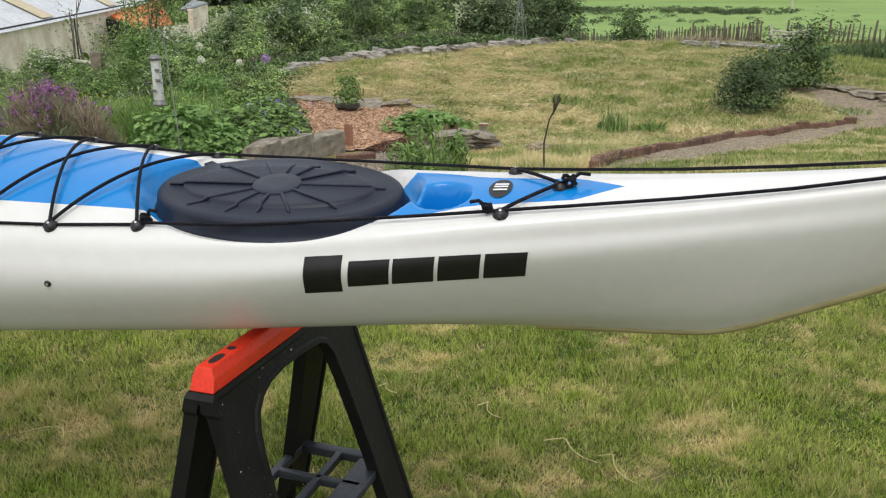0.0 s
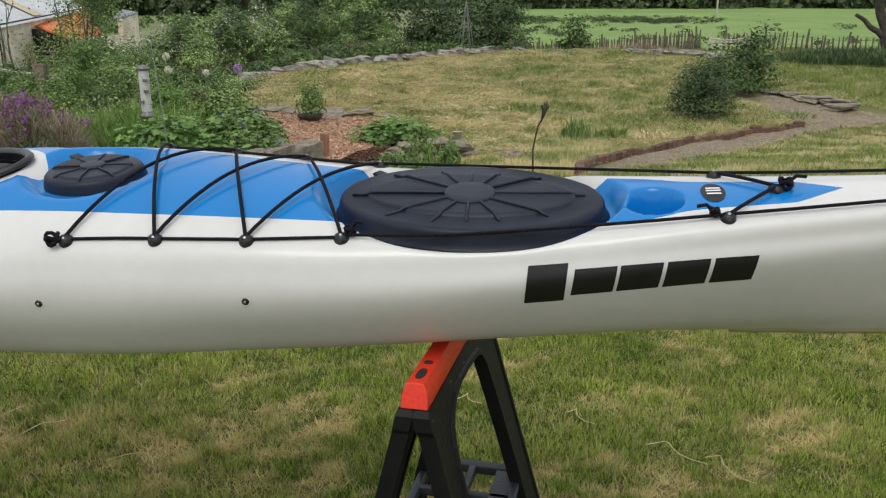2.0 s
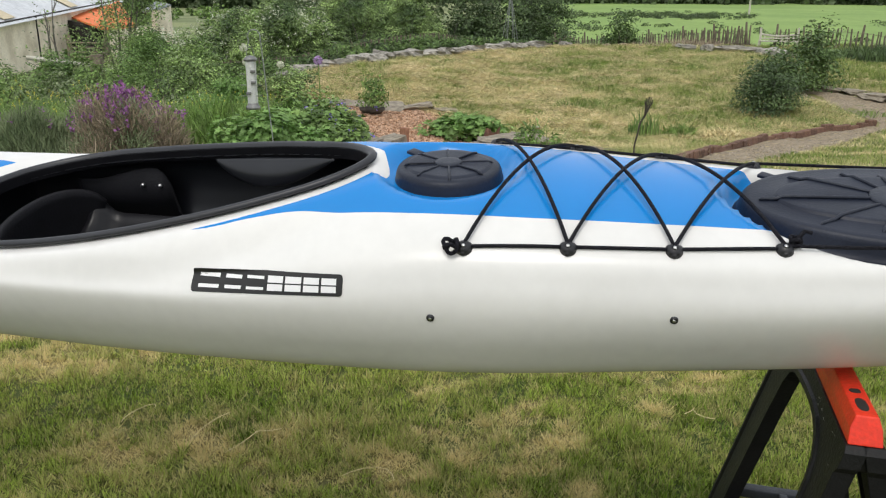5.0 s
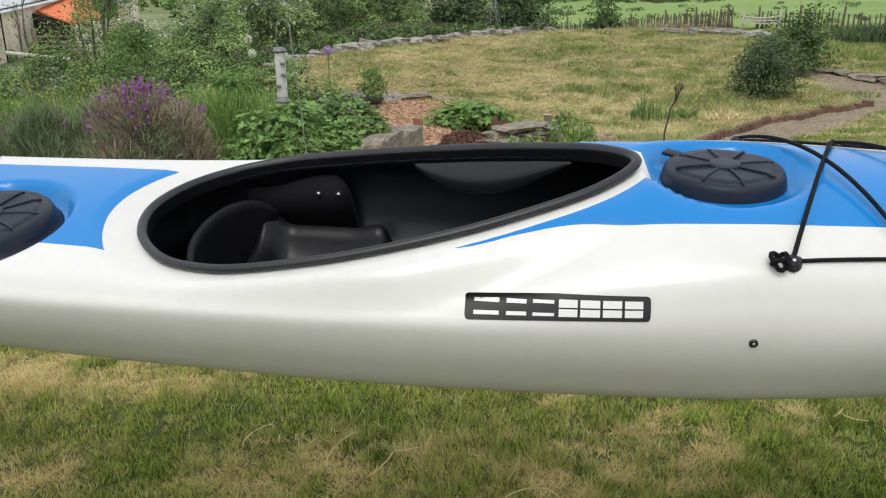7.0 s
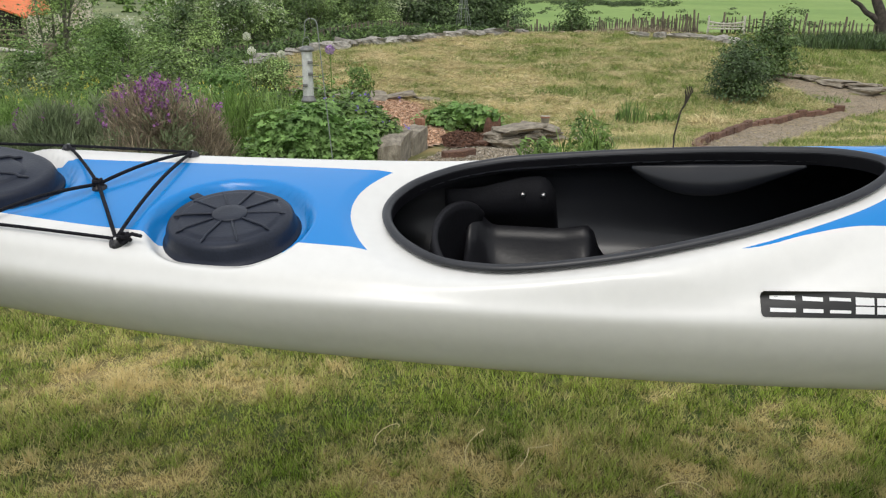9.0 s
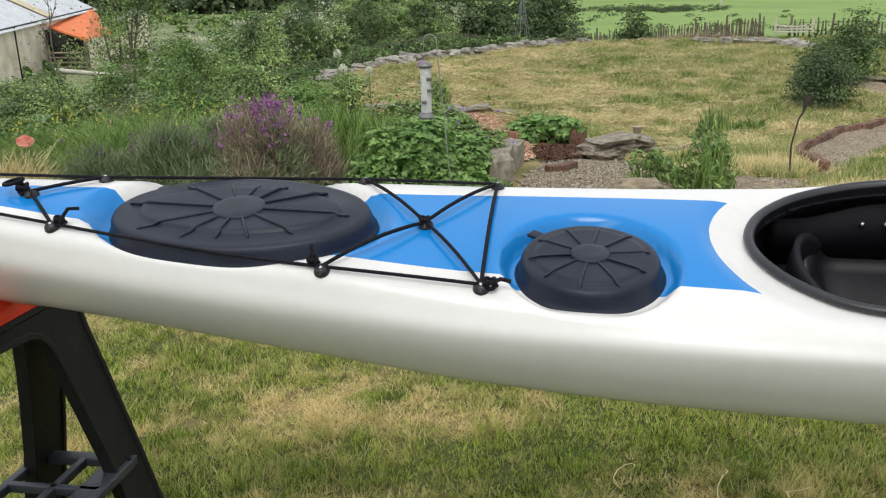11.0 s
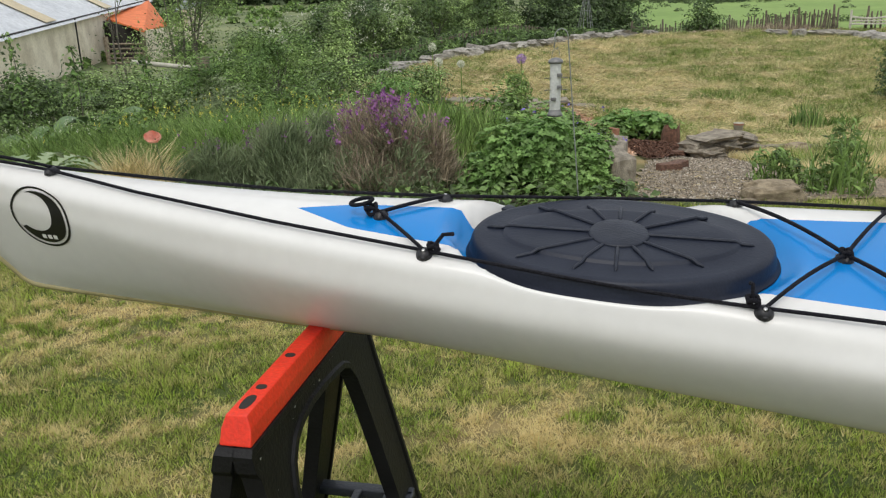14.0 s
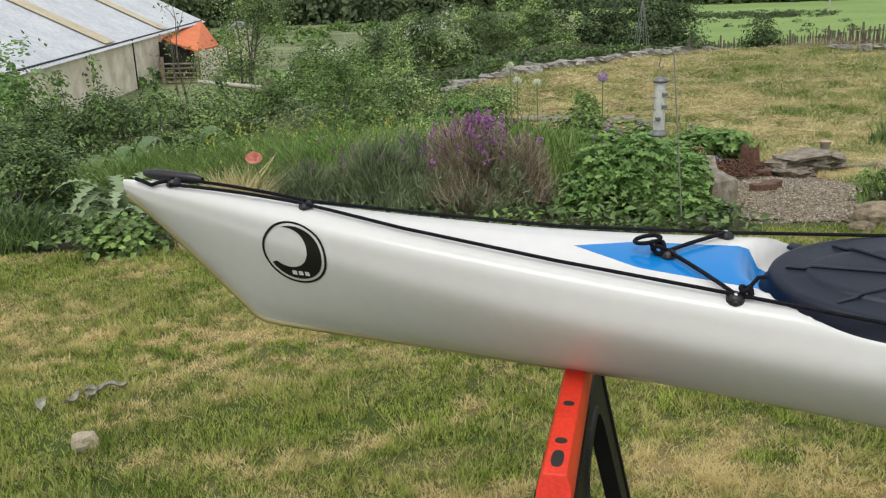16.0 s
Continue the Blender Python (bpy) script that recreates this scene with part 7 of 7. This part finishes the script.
def post_and_rail():
    a, b = np.array([-8.75, 17.2, 0.48]), np.array([-7.43, 17.05, 0.33])
    g = gz1(b[0], b[1])
    root = thing("rail_fence", (b[0], b[1], g), "weathered post with a pale top rail", "fence")
    part("post", box(0.22, 0.2, 0.6 - g, pose(0.12, 0, (0.5 - g) / 2)), WOOD_GREY, root, bevel=0.015)
    part("rail", tube(np.array([a - [b[0], b[1], g], (a + b) / 2 - [b[0], b[1], g], b - [b[0], b[1], g]]), 0.05, 6), WOOD_PALE, root)


post_and_rail()


# ---- barn on the lower ground ----
def toward(az, el, d):
    a = radians(az)
    return np.array([-3.65 + d * math.sin(a), 1.01 + d * math.cos(a), 1.33 + d * math.tan(radians(el))])


def slab_between(corners, thick, material, parent, name, label=""):
    c = np.array(corners, float)
    n = np.cross(c[1] - c[0], c[3] - c[0])
    n /= np.linalg.norm(n)
    v = np.concatenate([c, c - n * thick])
    return part(name, (v, [[0, 1, 2, 3], [7, 6, 5, 4], [0, 4, 5, 1], [1, 5, 6, 2], [2, 6, 7, 3], [3, 7, 4, 0]]), material, parent, label, smooth=False)


def barn():
    A, B = toward(-27.61, -1.36, 42), toward(-16.9, 1.16, 80)
    d = B - A
    A = A - 0.35 * d
    d = B - A
    up = np.array([0, 0, 1.0])
    out = np.cross(d / np.linalg.norm(d), up)
    out /= np.linalg.norm(out)
    rise = -out * 9 + up * 4.6
    root = thing("barn", (0, 0, 0), "stone barn with a pale corrugated roof and an orange lean-to", "barn")
    # corrugated roof, a wave across the run of the sheets
    n, m = 260, 2
    s, t = np.meshgrid(np.linspace(-0.01, 1.01, n), np.linspace(-0.04, 1, m), indexing="ij")
    v = A + s[..., None] * d + t[..., None] * rise + up * (0.03 * np.sin(s * 900))[..., None]
    i = np.arange(n - 1)
    f = np.stack([i * 2, (i + 1) * 2, (i + 1) * 2 + 1, i * 2 + 1], 1)
    part("roof", (v.reshape(-1, 3), f), ROOF, root, "pale grey corrugated roof sheets")
    for s0 in (0.47, 0.72):
        slab_between([A + s0 * d + up * 0.12, A + (s0 + 0.035) * d + up * 0.12, A + (s0 + 0.035) * d + rise + up * 0.12, A + s0 * d + rise + up * 0.12], 0.02, ROOF_TAN, root, "roof_light", "yellowed translucent roof strip")
    slab_between([A - up * 7, B - up * 9, B, A], 0.4, RENDER, root, "wall", "stained cream rendered stone wall")
    slab_between([A + out * 0.12 - up * 0.12, B + out * 0.12 - up * 0.14, B + out * 0.14, A + out * 0.14], 0.1, DARK, root, "gutter", "dark gutter")
    P = A + 0.56 * d
    part("downpipe", tube(np.array([P + out * 0.2, P + out * 0.2 - up * 5]), 0.05, 6), DARK, root)
    a1, a2, a3, a4 = toward(-19.75, 0.14, 66), toward(-16.85, 1.1, 79), toward(-15.86, -0.49, 74), toward(-17.3, -0.81, 60)
    slab_between([a4, a3, a2, a1], 0.12, RUST, root, "lean_to_roof", "orange lean-to roof")
    w1, w2 = toward(-17.2, -0.8, 61), toward(-14.5, -0.6, 68)
    slab_between([w1 - up * 6, w2 - up * 6, w2, w1], 0.4, RENDER, root, "lean_to_wall", "cream rendered end wall")
    # a near-black panel stands for the shade inside the opening
    g1, g2 = toward(-20.0, -0.1, 64.5), toward(-17.2, -0.75, 62)
    slab_between([g1 - up * 6, g2 - up * 6, g2 - up * 0.05, g1], 0.2, DARK, root, "doorway", "dark panel as the shade in the open doorway")
    e2 = np.array([-0.6, 0.12, 1.27]) - np.array([-3.65, 1.01, 1.33])
    r1, r2, r3, r4 = (toward(az, el, q) + e2 for az, el, q in ((-17.5, 0.42, 76), (-16.6, 0.6, 74), (-15.6, 0.92, 78), (-16.5, 1.1, 82)))
    slab_between([r1, r2, r3, r4], 0.15, ROOF_SLATE, root, "end_roof", "grey slate roof of the end bay")
    slab_between([r2 - up * 7, r3 - up * 7, r3 - up * 0.15, r2 - up * 0.15], 0.4, RENDER, root, "end_wall", "plain cream gable wall")
    gate = thing("field_gate", (0, 0, 0), "weathered barred gate across the barn doorway", "gate")
    q1, q2 = toward(-19.7, -1.6, 60), toward(-17.4, -1.65, 59)
    for k in range(5):
        part("bar", tube(np.array([q1 - up * 0.32 * k, q2 - up * 0.32 * k]), 0.07, 5), WOOD_GREY, gate)
    for q in (q1, q2):
        part("gate_post", tube(np.array([q + up * 0.5, q - up * 3]), 0.16, 6), WOOD_GREY, gate)


barn()


def small_tree(name, label, x, y, height, spread_m, n, leaf, material, trunks, seed, base=None, crown_from=0.35):
    rng = np.random.default_rng(seed)
    g = gz1(x, y) if base is None else base
    root = thing(name, (x, y, g - 0.05), label, "tree")
    items, tips = [], []
    for k in range(trunks):
        a = rng.uniform(0, 2 * np.pi)
        top = np.array([spread_m * 0.45 * math.cos(a), spread_m * 0.45 * math.sin(a), height * rng.uniform(0.75, 0.95)])
        s = np.linspace(0, 1, 9)[:, None]
        line = np.array([0.15 * math.cos(a), 0.15 * math.sin(a), 0]) * (1 - s) + top * s ** np.array([1.4, 1.4, 1.0]) + 0.06 * np.sin(s * 7 + k)
        items.append(tube(line, np.linspace(0.025 * height / 2.2 + 0.01, 0.012, 9), 6))
        for b in range(6):
            i = rng.integers(3, 9)
            e = line[i] + rng.normal(0, 1, 3) * np.array([spread_m * 0.35, spread_m * 0.35, height * 0.1]) + np.array([0, 0, height * 0.07])
            items.append(tube(np.array([line[i], (line[i] + e) / 2 + 0.04, e]), np.array([0.018, 0.012, 0.006]), 5))
            tips.append(e)
    part("trunk", merged(items), TRUNK, root)
    tips = np.array(tips)
    k = rng.integers(0, len(tips), n)
    p = tips[k] + rng.normal(0, 1, (n, 3)) * np.array([spread_m * 0.17, spread_m * 0.17, height * 0.07])
    p = p[p[:, 2] > height * crown_from * 0.6]
    part("crown", leaf_quads(p, rng.normal(0, 0.6, p.shape) + np.array([0, 0, 0.6]), leaf, rng, 0.5), material, root, smooth=False)


small_tree("rowan_tree", "slender many-stemmed rowan tree in leaf", -11.1, 30.0, 5.9, 1.6, 9000, 0.1, L_HEDGE, 5, 201)
small_tree("sapling_tree", "thin bare-stemmed sapling in front of the barn", -13.1, 29.5, 5.0, 1.0, 130, 0.14, L_MID, 2, 202)


def old_tree():
    x, y = 14.4, 22.6
    g = gz1(x, y)
    root = thing("old_tree", (x, y, g), "dark leaning old tree at the field's edge", "tree")
    trunk = np.array([[0.15, 0, -0.1], [0.1, 0, 0.2], [0.0, 0.05, 0.6], [-0.18, 0.1, 1.1], [-0.26, 0.15, 1.6], [-0.1, 0.2, 3.0]])
    q = np.linspace(0, 5, 24)
    smooth_line = np.stack([np.interp(q, np.arange(6), trunk[:, c]) for c in range(3)], 1) + 0.03 * np.sin(np.stack([q * 3, q * 2.3, q * 0], 1))
    part("trunk", tube(smooth_line, np.linspace(0.2, 0.1, 24), 9), BARK_DARK, root)
    limb = np.array([[-0.02, 0.03, 0.5], [-0.25, 0.1, 0.72], [-0.4, 0.25, 0.84], [-0.55, 0.35, 1.05], [-0.75, 0.5, 1.2]])
    part("limb", tube(limb, np.linspace(0.1, 0.05, 5), 8), BARK_DARK, root)
    part("limb", tube(np.array([[-0.3, 0.1, 2.3], [0.3, 0.2, 2.9], [0.9, 0.1, 3.5]]), np.linspace(0.09, 0.05, 3), 8), BARK_DARK, root)
    rng = np.random.default_rng(203)
    p, d = lobed(3200, (2.0, 1.5, 1.0), rng, 14, lobe=0.4, spread=0.7)
    part("crown", leaf_quads(p + np.array([0.4, 0.2, 2.9]), d + rng.normal(0, 0.4, d.shape), 0.13, rng, 0.6), L_DARK, root, smooth=False)


old_tree()


# ---- distance ----
def far_woods():
    rng = np.random.default_rng(300)
    vs = []
    for k in range(210):
        x = -115 + 245 * (k + rng.uniform()) / 210
        y = 172 + 26 * rng.uniform()
        r = rng.uniform(3.5, 7.5)
        p, d = lobed(330, (r, r, r * rng.uniform(0.85, 1.4)), rng, 13, lobe=0.42, spread=0.7)
        g = float(ground_z(x, y))
        vs.append(leaf_quads(p + np.array([x, y, g - 1]), d + rng.normal(0, 0.4, d.shape), 1.35, rng, 0.8))
    v, f = merged(vs)
    tagged(new("far_woods", mesh_np("far_woods", v, f, L_FAR, False)), "dark broadleaf wood beyond the pasture", "woods", kind="stuff")
    vs = []
    for k in range(260):
        x, y = (rng.uniform(-60, 2), rng.uniform(42, 150)) if k < 160 else (rng.uniform(-24, -8), rng.uniform(21, 42))
        if x > 2 + 0.1 * (y - 26) - 6:
            continue
        r = rng.uniform(0.5, 1.6) if k < 160 else rng.uniform(0.3, 0.7)
        p, d = lobed(90, (r * 1.4, r, r * 0.8), rng, 6)
        vs.append(leaf_quads(p + np.array([x, y, float(ground_z(x, y)) - 0.1]), d + rng.normal(0, 0.4, d.shape), 0.52 if k < 160 else 0.19, rng, 0.8))
    v, f = merged(vs)
    tagged(new("scrub", mesh_np("scrub", v, f, L_MID, False)), "scattered scrub on the rough pasture", "scrub", kind="stuff")
    cl = []
    for k in range(330):
        b = rng.choice(4, p=(0.36, 0.36, 0.1, 0.18))
        cx, cy, sx, sy = ((18, 106, 4, 5), (35, 104, 6, 5), (14, 78, 5, 4), (30, 70, 20, 14))[b]
        cl.append((cx + rng.normal(0, sx), cy + rng.normal(0, sy)))
    vs = []
    for cx, cy in cl:
        if cx < 5 + 0.13 * (cy - 26):
            continue
        r = rng.uniform(0.35, 1.1)
        p, d = lobed(60, (r * 1.5, r * 0.8, 0.16 + 0.1 * r), rng, 6)
        vs.append(leaf_quads(p + np.array([cx, cy, float(ground_z(cx, cy))]), d + rng.normal(0, 0.4, d.shape), 0.24, rng, 0.4))
    v, f = merged(vs)
    tagged(new("rush_clumps", mesh_np("rush_clumps", v, f, L_FAR, False)), "dark rush clumps dotted over the pasture", "rushes", kind="stuff")


far_woods()
pole = thing("utility_pole", (46.9, 110.3, float(ground_z(46.9, 110.3))), "pale wooden pole standing in the pasture", "pole")
part("shaft", tube(np.array([[0, 0, -0.3], [0.02, 0, 4], [0.05, 0, 8]]), np.array([0.14, 0.12, 0.1]), 8), WOOD_PALE, pole)


# ---- litter on the lawn ----
def lawn_litter():
    rng = np.random.default_rng(400)
    for k, (x, y, L) in enumerate(((-1.75, 2.5, 0.22), (-1.6, 2.42, 0.2), (-1.25, 2.2, 0.14), (0.38, 2.1, 0.2), (0.5, 2.0, 0.18), (-2.0, 2.6, 0.12), (-0.2, 2.5, 0.1), (0.15, 2.35, 0.12))):
        a = rng.uniform(0, 6.28)
        s = np.linspace(-0.5, 0.5, 8)
        line = np.stack([x + L * s * math.cos(a) + 0.02 * np.sin(6 * s), y + L * s * math.sin(a) + 0.03 * np.cos(5 * s), 0 * s], 1)
        line[:, 2] = bumpy(line[:, 0], line[:, 1]) + 0.035 + 0.006 * np.sin(7 * s)
        o = new("straw_stem", mesh_np("straw_stem", *tube(line, 0.0014, 5), L_STRAW))
        tagged(o, "dry straw stem lying on the lawn", "straw", "straw stems on the lawn")
    for k, (x, y) in enumerate(((-5.03, 3.8), (-5.09, 3.76), (-5.13, 3.67), (-5.06, 3.72), (-5.2, 3.64))):
        s, t = np.meshgrid(np.linspace(0, 1, 7), np.linspace(-1, 1, 5), indexing="ij")
        w = 0.019 * np.sin(np.pi * (0.08 + 0.87 * s))
        v = np.stack([0.085 * s + 0 * t, w * t, 0.03 + 0.01 * np.sin(6 * s + k) + 0.014 * t ** 2], -1).reshape(-1, 3)
        i, j = np.meshgrid(np.arange(6), np.arange(4), indexing="ij")
        me = mesh_np("fallen_leaf", v, np.stack([i * 5 + j, (i + 1) * 5 + j, (i + 1) * 5 + j + 1, i * 5 + j + 1], -1).reshape(-1, 4), DRY_LEAF)
        o = new("fallen_leaf", me)
        o.matrix_basis = pose(x, y, gz1(x, y), 0, 0, 25 + 23 * k)
        tagged(o, "dry curled pale grey fallen leaf on the lawn", "leaf")


lawn_litter()
